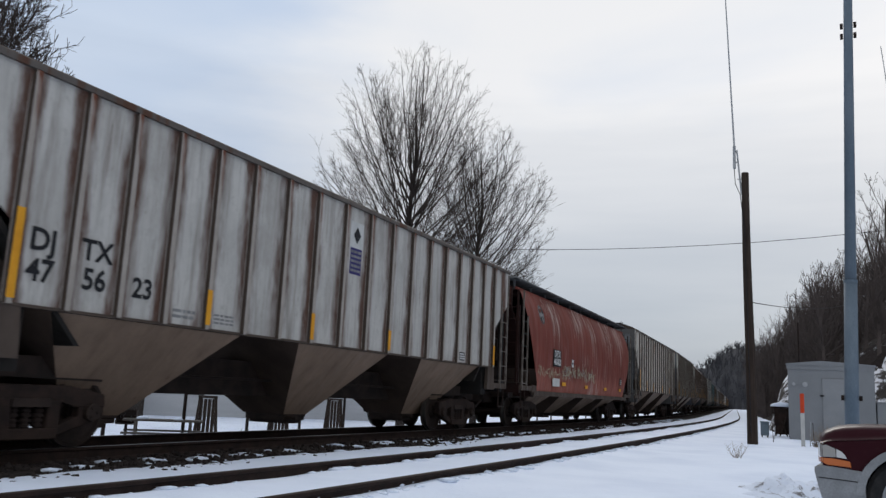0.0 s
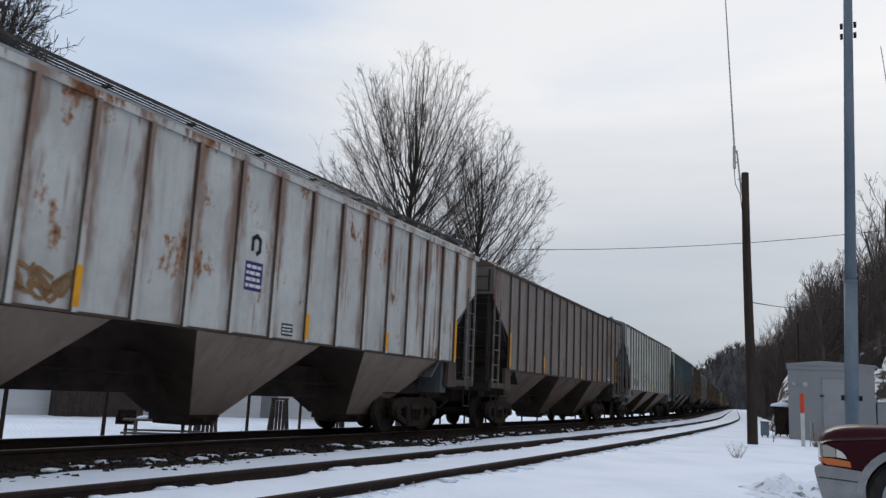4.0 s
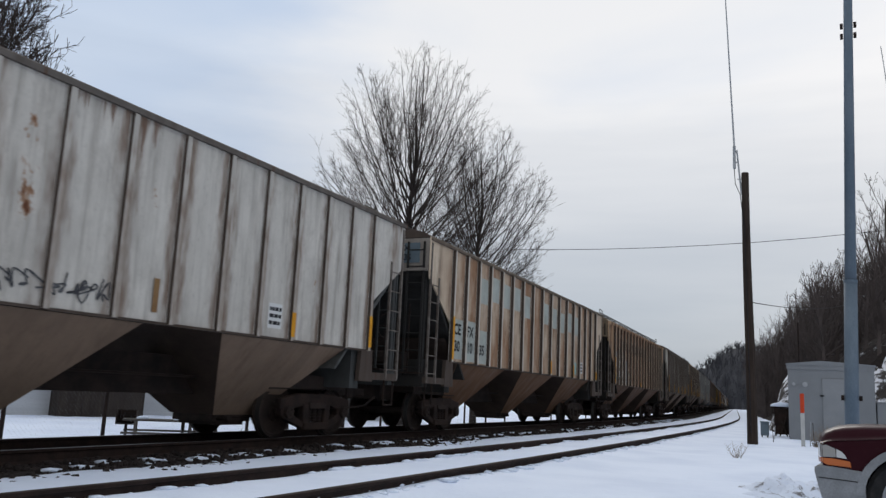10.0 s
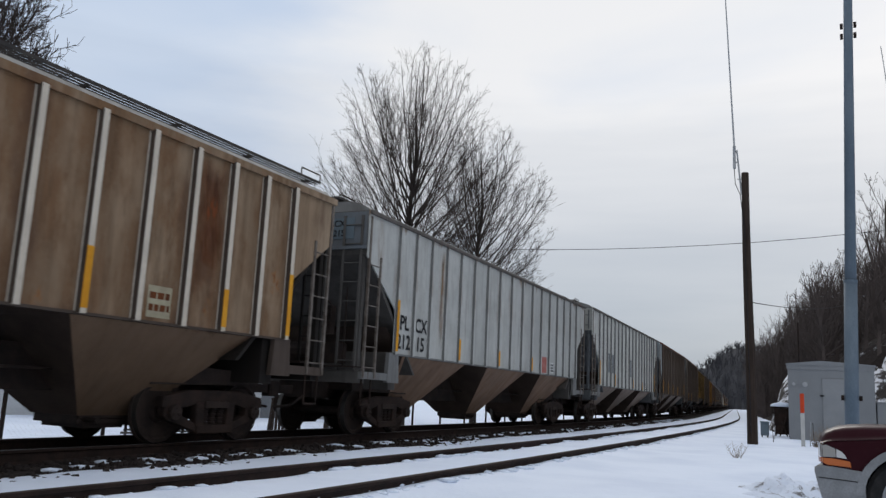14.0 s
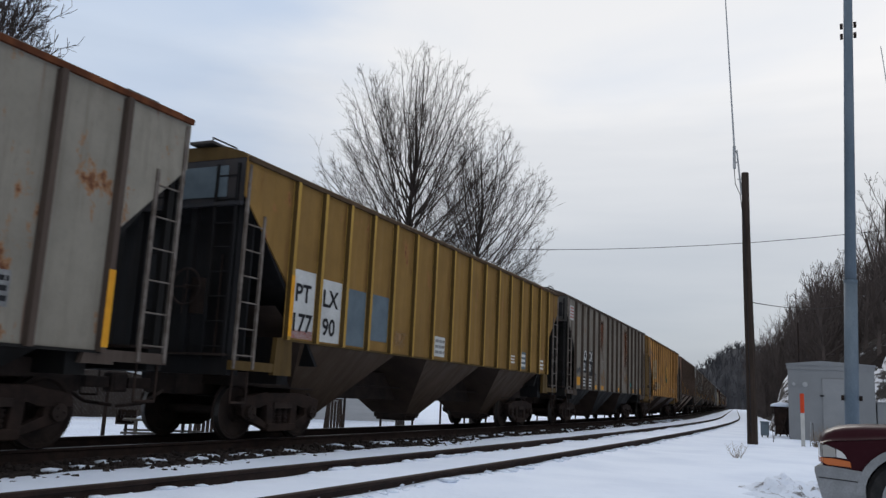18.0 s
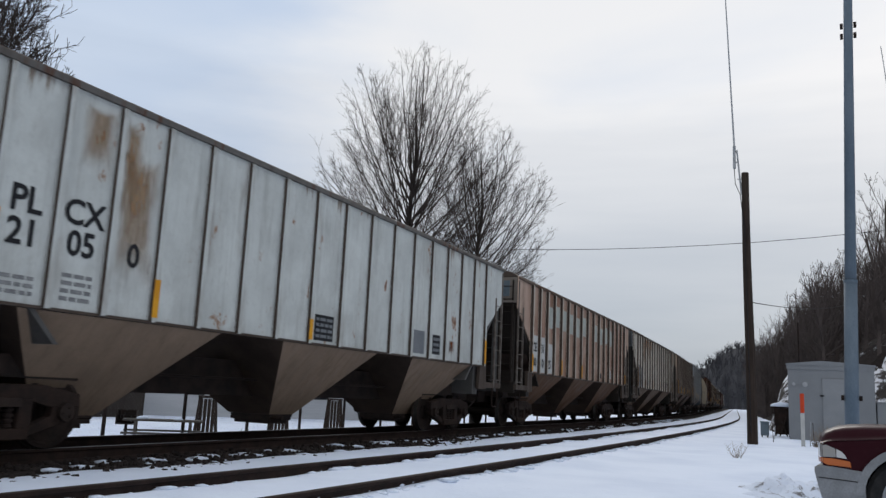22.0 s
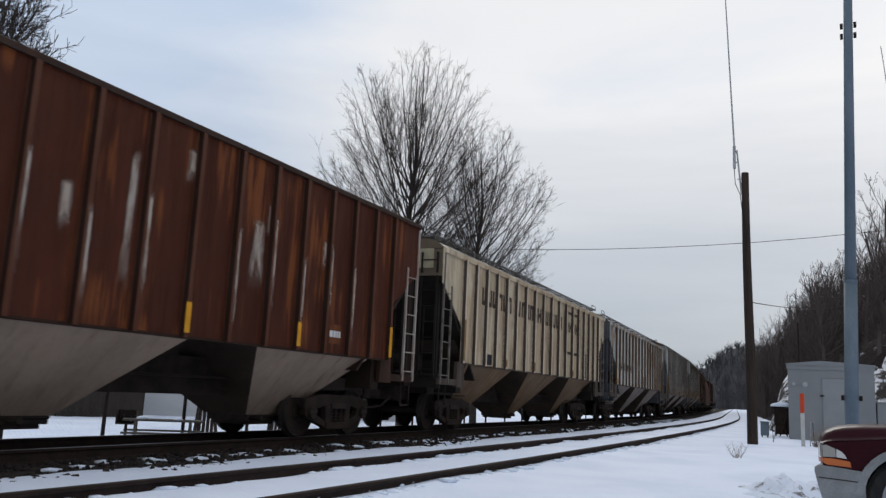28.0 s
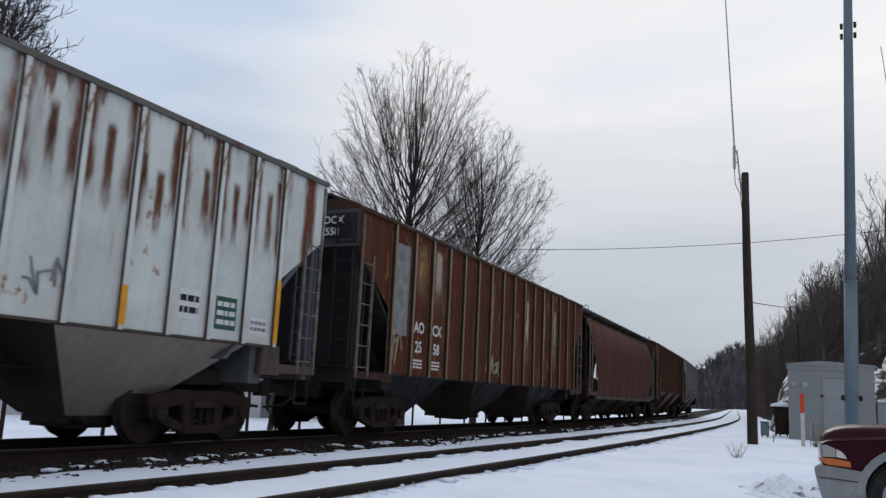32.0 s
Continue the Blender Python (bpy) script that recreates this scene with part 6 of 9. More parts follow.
            prism(bm, [(sy * ib - 0.25, 1.06), (sy * ib + 0.25, 1.06), (sy * ib + 0.20, zs), (sy * ib - 0.20, zs)], sx * 1.50, sx * 1.585)
            part("sill_step", bm, spec.get("sill_mat") or PG, car)
    # roof
    bm = bmesh.new()
    tall = spec.get("walk", 0.0) > 0.3
    top = [(-1.57, He - 0.01), (-1.42, He + 0.10), (-1.12, He + 0.20), (-0.4, He + 0.24), (0.4, He + 0.24), (1.12, He + 0.20), (1.42, He + 0.10), (1.57, He - 0.01), (1.4, He - 0.12), (-1.4, He - 0.12)]
    if tall:
        top = [(-1.57, He - 0.01), (-1.40, He + 0.14), (-1.12, He + 0.235), (-0.4, He + 0.29), (0.4, He + 0.29), (1.12, He + 0.235), (1.40, He + 0.14), (1.57, He - 0.01), (1.4, He - 0.12), (-1.4, He - 0.12)]
    if barrel:
        top = [(-1.21, He), (-0.6, He + 0.16), (0.6, He + 0.16), (1.21, He), (0.9, He - 0.1), (-0.9, He - 0.1)]
    extrude_y(bm, top, -b + 0.05, b - 0.05)
    roof = part("roof", bm, PE if barrel else PT if tall else PG, car)
    bm = bmesh.new()
    box(bm, -0.32, 0.32, -b + 1.2, b - 1.2, He + 0.20, He + 0.36)
    part("hatch_trough", bm, PE, roof)
    walk_z = He + (0.24 if barrel else spec.get("walk", 0.26))
    wx0, wx1 = (0.60, 1.37) if barrel else (0.72, 1.18) if tall else (0.42, 0.86)
    for sx in (1, -1):
        bm = bmesh.new()
        if tall:
            # an open grating of thin bars
            for k in range(6):
                x = wx0 + (wx1 - wx0 - 0.02) * k / 5
                box(bm, sx * x, sx * (x + 0.02), -b - 0.05, b + 0.05, walk_z + 0.012, walk_z + 0.034)
            box(bm, sx * (wx1 + 0.001), sx * (wx1 + 0.013), -b - 0.05, b + 0.05, walk_z, walk_z + 0.05)
        else:
            box(bm, sx * wx0, sx * wx1, -b - 0.05, b + 0.05, walk_z, walk_z + 0.045)
        for k in range(11):
            y = -b + 0.3 + (L - 0.6) * k / 10
            box(bm, sx * wx0, sx * (wx1 - 0.01), y - 0.025, y + 0.025, walk_z - 0.04, walk_z - 0.001)
            prism(bm, [(y - 0.025, He - 0.05), (y + 0.025, He - 0.05), (y + 0.025, walk_z - 0.041), (y - 0.025, walk_z - 0.041)], sx * (wx1 - 0.22), sx * (wx1 - 0.17))
        part("running_board", bm, M_ROOFGREY if barrel else M_BOARD, roof)
    for sy in (-1, 1):
        for sx in (-1, 1):
            bm = bmesh.new()
            p0, p1 = Vector((sx * wx1, sy * (b + 0.03), walk_z + 0.05)), Vector((sx * wx1, sy * (b - 0.55), walk_z + 0.05))
            up = Vector((0, 0, 0.12 if tall or barrel else 0.04))
            rod(bm, p0, p0 + up, 0.014, n=5)
            rod(bm, p0 + up, p1 + up, 0.014, n=5)
            rod(bm, p1 + up, p1, 0.014, n=5)
            part("grab_iron", bm, M_BLACK, roof)
    # ends
    for sy in (-1, 1):
        bm = bmesh.new()
        w = 1.545 if not barrel else 1.2
        zc = zd + 0.05
        pts = [(b - 0.03, He), (b - 0.03, zc), (ib - 1.0, 1.25), (ib - 1.08, 1.25), (b - 0.10, zc + 0.05), (b - 0.10, He)]
        pts = [(sy * y, z) for y, z in pts]
        prism(bm, pts, -w, w)
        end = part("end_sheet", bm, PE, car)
        bm = bmesh.new()
        box(bm, -w + 0.02, w - 0.02, sy * (b - 0.03), sy * (b - 0.012), 3.66, He - 0.02)
        box(bm, -w + 0.02, w - 0.02, sy * (b - 0.03), sy * (b + 0.045), 3.60, 3.66)
        part("end_cap", bm, PT, end)
        if (deep or spec.get("closed")) and sy < 0:
            bm = bmesh.new()
            box(bm, -1.5, 1.5, sy * (b - 0.40), sy * (b - 0.36), 1.30, zc)
            part("end_wall", bm, PE, car)
        bm = bmesh.new()
        box(bm, -1.5, 1.5, sy * (b - 0.28), sy * (b - 0.02), 1.02, 1.30)
        part("end_sill", bm, PE, car)
        bm = bmesh.new()
        box(bm, -0.32, 0.32, sy * (b - 3.2), sy * (b - 0.285), 0.72, 1.10)
        part("draft_sill", bm, M_BLACK, car)
        bm = bmesh.new()
        box(bm, -1.45, 1.45, sy * (ib - 0.35), sy * (ib - 0.05), 0.92, zs + 0.02)
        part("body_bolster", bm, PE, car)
        # added dark block, no real part: closes the bright gap over the truck
        bm = bmesh.new()
        prism(bm, [(sy * y, z) for y, z in ((b - 3.3, 0.84), (b - 0.9, 0.88), (b - 0.9, 1.08), (b - 3.3, 1.16))], -0.88, 0.88)
        part("dark_gap_filler", bm, M_BLACK, car)
        for x in (-1.40, -0.55, 0.55, 1.40):
            bm = bmesh.new()
            box(bm, x - 0.05, x + 0.05, sy * (b - 0.16), sy * (b - 0.06), 1.30, zc + 0.1)
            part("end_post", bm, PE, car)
        bm = bmesh.new()
        box(bm, -1.45, 1.45, sy * (b - 0.55), sy * (b + 0.05), 1.30, 1.335)
        part("crossover_platform", bm, M_BLACK, car)
        grip = spec.get("grip_mat") or M_GRIP
        for sx in (1, -1):
            bm = bmesh.new()
            side_ladder(bm, sx * 1.565, sy * (b - 0.52), sy * (b - 0.07), 1.12, min(He - 0.85, zd + 0.05), 6, He - 0.12)
            part("side_ladder", bm, grip, car)
        bm = bmesh.new()
        end_ladder(bm, 1.02, 1.42, sy * (b + 0.01), 1.25, He - 0.1, 8)
        part("end_ladder", bm, PE, car)
        for sx in (1, -1):
            bm = bmesh.new()
            for y in (b - 0.12, b - 0.48):
                rod(bm, (sx * 1.53, sy * y, 1.12), (sx * 1.53, sy * y, 0.62), 0.018, n=5)
            rod(bm, (sx * 1.53, sy * (b - 0.12), 0.62), (sx * 1.53, sy * (b - 0.48), 0.62), 0.02, n=5)
            part("stirrup_step", bm, M_GEAR, car)
        shared("coupler", COUPLER, car, pose(0, -b + 0.0, 0) if sy < 0 else pose(0, b, 0, 0, 0, 180))
        truck(car, sy * (b - 2.1), s0 + pitch / 2)
    shared("brake_wheel", BRAKE_WHEEL, car, pose(-0.75, b + 0.02, 2.35, 0, 0, 180) if spec["seed"] % 2 else pose(0.6, -b - 0.02, 2.35))
    bm = bmesh.new()
    rod(bm, (-0.6, -b + 0.75, 1.62), (0.25, -b + 0.75, 1.62), 0.22, n=12)
    box(bm, 0.35, 0.75, -b + 0.5, -b + 0.8, 1.4, 1.8)
    rod(bm, (0.95, -b + 0.35, 1.3), (0.95, -b + 0.35, 2.9), 0.02, n=5)
    part("brake_reservoir", bm, M_BLACK, car)
    # hopper bays
    nb = spec.get("bays", 3)
    span = 4.72 if nb == 3 else (2 * ib - 0.3) / nb
    for i in range(nb):
        yc = span * (i - (nb - 1) / 2)
        hl = span * 0.395
        if nb == 3:
            hl = 1.56 if i == 1 else 1.70
            yc *= 1.02
        y0, y1 = yc - hl, yc + hl
        o = hl - 1.20 if nb == 3 else hl * 0.40
        zt, zb = zs - 0.04, 0.38
        xt, xb = 1.52, 0.46
        if deep:
            xt, zt, xb, zb = 1.30, zs + 0.05, 0.7, 0.40
        bm = bmesh.new()
        for sx in (1, -1):
            bm.faces.new([bm.verts.new(v) for v in ((sx * xt, y0, zt), (sx * xt, y1, zt), (sx * xb, yc + o, zb), (sx * xb, yc - o, zb))])
        bm.faces.new([bm.verts.new(v) for v in ((xb, yc - o, zb), (xb, yc + o, zb), (-xb, yc + o, zb), (-xb, yc - o, zb))])
        bmesh.ops.remove_doubles(bm, verts=bm.verts[:], dist=0.001)
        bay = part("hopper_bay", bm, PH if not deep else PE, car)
        # the sheets' dark colour holds the deep shade between bays, and grime
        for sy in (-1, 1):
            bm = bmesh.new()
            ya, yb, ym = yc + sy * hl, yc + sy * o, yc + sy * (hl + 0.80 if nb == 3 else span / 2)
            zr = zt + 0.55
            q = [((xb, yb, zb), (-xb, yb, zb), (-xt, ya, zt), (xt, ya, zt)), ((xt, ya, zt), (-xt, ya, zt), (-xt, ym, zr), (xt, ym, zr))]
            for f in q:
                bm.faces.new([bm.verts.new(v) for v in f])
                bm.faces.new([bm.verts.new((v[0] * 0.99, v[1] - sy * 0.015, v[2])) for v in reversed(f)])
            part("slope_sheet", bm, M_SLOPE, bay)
        bm = bmesh.new()
        box(bm, -xb + 0.04, xb - 0.02, yc - o * 0.95, yc + o * 0.95, 0.27, zb - 0.003)
        box(bm, -0.40, 0.40, yc - o * 0.7, yc + o * 0.7, 0.21, 0.27)
        rod(bm, (xb - 0.04, yc - o * 0.7, 0.33), (xb + 0.22, yc - o * 0.7, 0.33), 0.045, n=8)
        rod(bm, (xb - 0.02, yc - o * 0.95, 0.36), (xb - 0.02, yc + o * 0.95, 0.36), 0.03, n=6)
        part("outlet_gate", bm, M_BLACK, bay)
    bm = bmesh.new()
    box(bm, -0.30, 0.30, -b + 0.3, b - 0.3, 0.70, 1.30)
    rod(bm, (0.55, -ib, 0.98), (0.55, ib, 0.98), 0.022, n=5)
    part("centre_sill", bm, M_BLACK, car)
    # yellow reflector strips on the ribs, the first one taller
    xr = 1.572 + spec.get("rib_d", 0.09 if rib_rgb else 0.062) + 0.006 if not barrel else 1.60
    for k, h in spec.get("strips", ((0, 0.95), (4, 0.5), (9, 0.42), (12, 0.35), (spec["n"], 0.9))):
        y = place(k)
        flat_mark(car, "reflector_strip", y, zs + 0.04 + h / 2, 0.098, h, spec.get("strip_mat") or M_YELLOW, "", xr)
    for k, h in spec.get("scrapes", ()):
        y = place(k)
        flat_mark(car, "scraped_edge", y + 0.03, zs + h + 0.9, 0.085, 1.5, M_SCRAPED, "", xr - 0.002)
    dress(car, spec, b, ib, zs, He, rng, place)
    return car, b


def dress(car, spec, b, ib, zs, He, rng, place):
    """The painted writing and patches of one car; y is told from its front end."""
    n = spec["n"]
    pw = 2 * ib / n

    def py(i, snap=True):
        """The middle of panel i; or, without snap, a place counted in ribs."""
        return place(math.floor(i) + 0.5 if snap or i == int(i) else i)

    for mk in spec.get("marks", ()):
        k = mk[0]
        if k == "rep":
            _, p0, z1, dz, size, ink, cols = mk[:7]
            low = z1 - dz * (max(len(c) for c in cols) - 1) - 0.36 * size - zs - 0.04
            z1 -= min(0.0, low)
            for ci, col in enumerate(cols):
                for ri, word in enumerate(col):
                    if word:
                        side_text(car, word, py(p0 + ci), z1 - dz * ri, size, ink, 1.584 if not spec.get("barrel") else 1.642)
        elif k == "band":
            # a painted band running from one panel to another
            for q in range(mk[1], mk[2] + 1):
                flat_mark(car, "paint_patch", py(q), mk[3] + (mk[6][(q * 7) % len(mk[6])] if len(mk) > 6 else 0), (0.95 if len(mk[6]) < 2 else 0.76) * pw, mk[4], mk[5], "", 1.576)
        elif k == "disc":
            bm = bmesh.new()
            if spec.get("barrel"):
                cy = py(mk[1], False)
                for ink, lift, r0, r1, a0, a1 in ((mk[4], 0.006, 0.0, mk[3], 0, 24), (M_PATCHD, 0.010, 0.84 * mk[3], 0.95 * mk[3], 0, 24), (M_PATCHD, 0.010, 0.10, 0.24, 1, 5), (M_PATCHD, 0.010, 0.08, 0.22, 9, 11), (M_PATCHD, 0.010, 0.10, 0.24, 14, 17), (M_PATCHD, 0.010, 0.07, 0.20, 20, 22)):
                    bm = bmesh.new()
                    for q in range(a0, a1):
                        f = []
                        for r, g in ((r0, q), (r1, q), (r1, q + 1), (r0, q + 1)):
                            if r > 0 or g == q:
                                y, z = cy + r * math.cos(g * math.pi / 12), mk[2] + r * math.sin(g * math.pi / 12)
                                f.append(bm.verts.new((barrel_x(z) + lift, y, z)))
                        bm.faces.new(f)
                    part("round_emblem", bm, ink, car)
                continue
            rod(bm, (1.60, py(mk[1], False), mk[2]), (1.60 + mk[5], py(mk[1], False), mk[2]), mk[3], n=24)
            part("round_emblem", bm, mk[4], car)
        elif k == "loop":
            bm = bmesh.new()
            cy, cz, ww, hh, th = py(mk[1], False), mk[2], mk[3], mk[4], mk[5]
            xl = 1.604 if spec.get("barrel") else 1.585
            pts = [(-0.5, -0.32), (-0.5, 0.30), (0.0, 0.5), (0.5, 0.30), (0.5, -0.32), (0.12, -0.5)]
            for a, c in zip(pts, pts[1:]):
                a, c = Vector((xl, cy + a[0] * ww, cz + a[1] * hh)), Vector((xl, cy + c[0] * ww, cz + c[1] * hh))
                d = (c - a).normalized() * th * 0.3
                nn = Vector((0, -(c - a).normalized().z, (c - a).normalized().y)) * th / 2
                bm.faces.new([bm.verts.new(v) for v in (a - d - nn, a - d + nn, c + d + nn, c + d - nn)])
            part("emblem", bm, mk[6], car)
        elif k == "frame":
            cy, cz, ww, hh = mk[1], mk[2], mk[3], mk[4]
            bm = bmesh.new()
            for y0, y1, z0, z1 in ((cy - ww / 2, cy + ww / 2, cz + hh / 2 - 0.10, cz + hh / 2), (cy - ww / 2, cy + ww / 2, cz - hh / 2, cz - hh / 2 + 0.10), (cy - ww / 2, cy - ww / 2 + 0.10, cz - hh / 2 + 0.10, cz + hh / 2 - 0.10), (cy + ww / 2 - 0.10, cy + ww / 2, cz - hh / 2 + 0.10, cz + hh / 2 - 0.10)):
                box(bm, 1.574, 1.579, y0, y1, z0, z1)
            part("emblem_frame", bm, mk[5], car)
        elif k == "streak":
            # a run of rust or scraped paint, with no clear rim
            flat_mark(car, "rust_streak" if mk[5] in (M_RUSTSTAIN, M_TANSTAIN) else "paint_streak", py(mk[1], False), (mk[2] + mk[3]) / 2, mk[4], mk[3] - mk[2], mk[5], "", 1.574 + 0.0003 * (int(mk[1] * 10) % 7) if not spec.get("barrel") else 1.604)
        elif k == "bubbles":
            # fat round graffiti shapes, pale inside a black line
            cell = mk[3] / mk[5]
            for q in range(mk[5]):
                cy = mk[1] - mk[3] / 2 + cell * (q + 0.5)
                cz = mk[2] + rng.uniform(-0.05, 0.05) * mk[4]
                lumps = [rng.uniform(0.82, 1.12) for _ in range(8)]
                skew = rng.uniform(-0.12, 0.22)
                for ink, grow_by, lift in ((M_INKB, 0.045, 0.0), (mk[6], 0.0, 0.003)):
                    bm = bmesh.new()
                    ring = []
                    for a in range(24):
                        g = a * math.pi / 12
                        f = lumps[a // 3] * (1 - (a % 3) / 3) + lumps[(a // 3 + 1) % 8] * (a % 3) / 3
                        cu, su = math.cos(g), math.sin(g)
                        ey = (abs(cu) ** 0.7) * math.copysign(1, cu) * cell * 0.52 * f + math.copysign(grow_by, cu)
                        ez = (abs(su) ** 0.7) * math.copysign(1, su) * mk[4] * 0.5 * f + math.copysign(grow_by, su)
                        ring.append(bm.verts.new((1.580 + lift + 0.0012 * q, cy + ey + skew * ez, max(zs + 0.01, cz + ez))))
                    mid = bm.verts.new((1.580 + lift + 0.0012 * q, cy, cz))
                    for a in range(24):
                        bm.faces.new((mid, ring[a], ring[(a + 1) % 24]))
                    part("graffiti", bm, ink, car)
                for _ in range(2):
                    bm = bmesh.new()
                    y, z, hh = cy + cell * rng.uniform(-0.22, 0.22), cz + mk[4] * rng.uniform(-0.2, 0.2), mk[4] * rng.uniform(0.10, 0.22)
                    box(bm, 1.585 + 0.0012 * q, 1.588 + 0.0012 * q, y - 0.022, y + 0.022, z - hh, z + hh)
                    part("graffiti", bm, M_INKB, car)
        elif k == "drips":
            # paint washed down the side in thin wavering runs
            bm = bmesh.new()
            for q in range(mk[5]):
                y = py(mk[1], False) + mk[4] * rng.uniform(-0.5, 0.5)
                z1 = mk[3] - 0.35 * rng.random() ** 2
                z0 = mk[2] + (z1 - mk[2]) * 0.7 * rng.random()
                w0, rail = rng.uniform(0.014, 0.034), None
                for i in range(13):
                    z = z1 + (z0 - z1) * i / 12
                    y += rng.uniform(-0.012, 0.012) + 0.012 * math.sin(0.5 * i)
                    w = w0 * (0.35 + min(1.0, 0.4 * i)) * (1.0 if i < 9 else (13 - i) / 5) * rng.uniform(0.7, 1.2)
                    x = (barrel_x(z) if spec.get("barrel") else 1.573) + 0.004 + 0.0004 * q
                    edge = [bm.verts.new((x, y - w / 2, z)), bm.verts.new((x, y + w / 2, z))]
                    if rail:
                        bm.faces.new((rail[0], edge[0], edge[1], rail[1]))
                    rail = edge
            part("paint_runs", bm, mk[6], car)
        elif k == "strip":
            flat_mark(car, "reflector_strip", py(mk[1], False), mk[2], 0.095, mk[3], mk[4], "", 1.60)
        elif k == "path":
            bm = bmesh.new()
            for q, (a, c) in enumerate(zip(mk[1], mk[1][1:])):
                xl = 1.585 + 0.0006 * q
                a, c = Vector((xl, *a)), Vector((xl, *c))
                d = (c - a).normalized()
                nn = Vector((0, -d.z, d.y)) * mk[2] / 2
                d *= mk[2] * 0.4
                bm.faces.new([bm.verts.new(v) for v in (a - d - nn, a - d + nn, c + d + nn, c + d - nn)])
            part("emblem", bm, mk[3], car)
        elif k == "name":
            # a company name set as plain blocks, one for each letter
            for q in range(mk[3]):
                if q not in mk[8]:
                    y, w, h = mk[1] + q * mk[4], mk[5] * rng.uniform(0.85, 1.15), mk[6]
                    bm = bmesh.new()
                    box(bm, 1.574, 1.580, y - w / 2, y - w / 2 + 0.11, mk[2] - h / 2, mk[2] + h / 2)
                    box(bm, 1.574, 1.580, y + w / 2 - 0.10, y + w / 2, mk[2] - h / 2, mk[2] + h / 2)
                    zb = mk[2] + h * rng.choice((-0.38, 0.0, 0.38))
                    box(bm, 1.574, 1.580, y - w / 2 + 0.111, y + w / 2 - 0.101, zb - 0.06, zb + 0.06)
                    part("name_block", bm, mk[7], car)
        elif k == "diamond":
            bm = bmesh.new()
            cy, cz, r = py(mk[1]), mk[2], mk[3]
            bm.faces.new([bm.verts.new(v) for v in ((1.584, cy - r, cz), (1.584, cy, cz - r * 1.25), (1.584, cy + r, cz), (1.584, cy, cz + r * 1.25))])
            part("diamond_mark", bm, mk[4], car)
        elif k == "text":
            side_text(car, mk[1], py(mk[2]), mk[3], mk[4], mk[5], *((1.582,) if len(mk) < 7 else (mk[6],)))
        elif k == "patch":
            flat_mark(car, "paint_patch", py(mk[1]), max(mk[2], zs + 0.03 + mk[4] / 2), mk[3] * pw, mk[4], M_TANSTAIN if mk[5] is M_TAN else M_RUSTSTAIN if mk[5] is M_RUSTY else M_SCRAPED if mk[5] is M_SCRAPE else mk[5], "", 1.606 if spec.get("barrel") else 1.576)
        elif k == "panel":
            stencil_box(car, py(mk[1]), mk[2], mk[3], mk[4], mk[5], mk[6], mk[7], rng, 1.578 if not spec.get("barrel") else 1.634, zs + 0.05)
        elif k == "scrawl":
            scrawl(car, py(mk[1], False), max(mk[2], zs + 0.05 + mk[4] / 2), mk[3], mk[4], mk[5], rng, mk[6], mk[7] if len(mk) > 7 else 0.022, 1.588 if not spec.get("barrel") else 1.64)
        elif k == "front":
            bm = bmesh.new()
            box(bm, mk[2] - mk[4] / 2, mk[2] + mk[4] / 2, -b - 0.004, -b + 0.010, mk[3] - mk[5] / 2, mk[3] + mk[5] / 2)
            part("number_panel", bm, mk[6], car)
            zz = mk[3] + mk[5] * 0.22
            for ln in mk[1]:
                front_text(car, ln, mk[2], -b - 0.008, zz, mk[5] * 0.42, mk[7])
                zz -= mk[5] * 0.46


B_, W_, G_ = M_INKB, M_INKW, M_PATCHG


def data(p, z=1.75, w=0.55, h=0.32, paper=None, ink=None, rows=3):
    return ("panel", p, z, w, h, paper or M_PATCHD, ink or M_INKW, rows)


def run(p, z0, z1, w=0.16, mat=None):
    return ("streak", p, z0, z1, w, mat or M_RUSTSTAIN)


def black_front(a, b):
    return ("front", (a, b), 0.85, 4.02, 1.0, 0.50, M_PATCHD, M_INKW)


def plain_front(a, b, field=None, ink=None):
    return ("front", (a, b), 0.80, 4.02, 1.0, 0.46, field or M_PATCHG, ink or M_INKB)


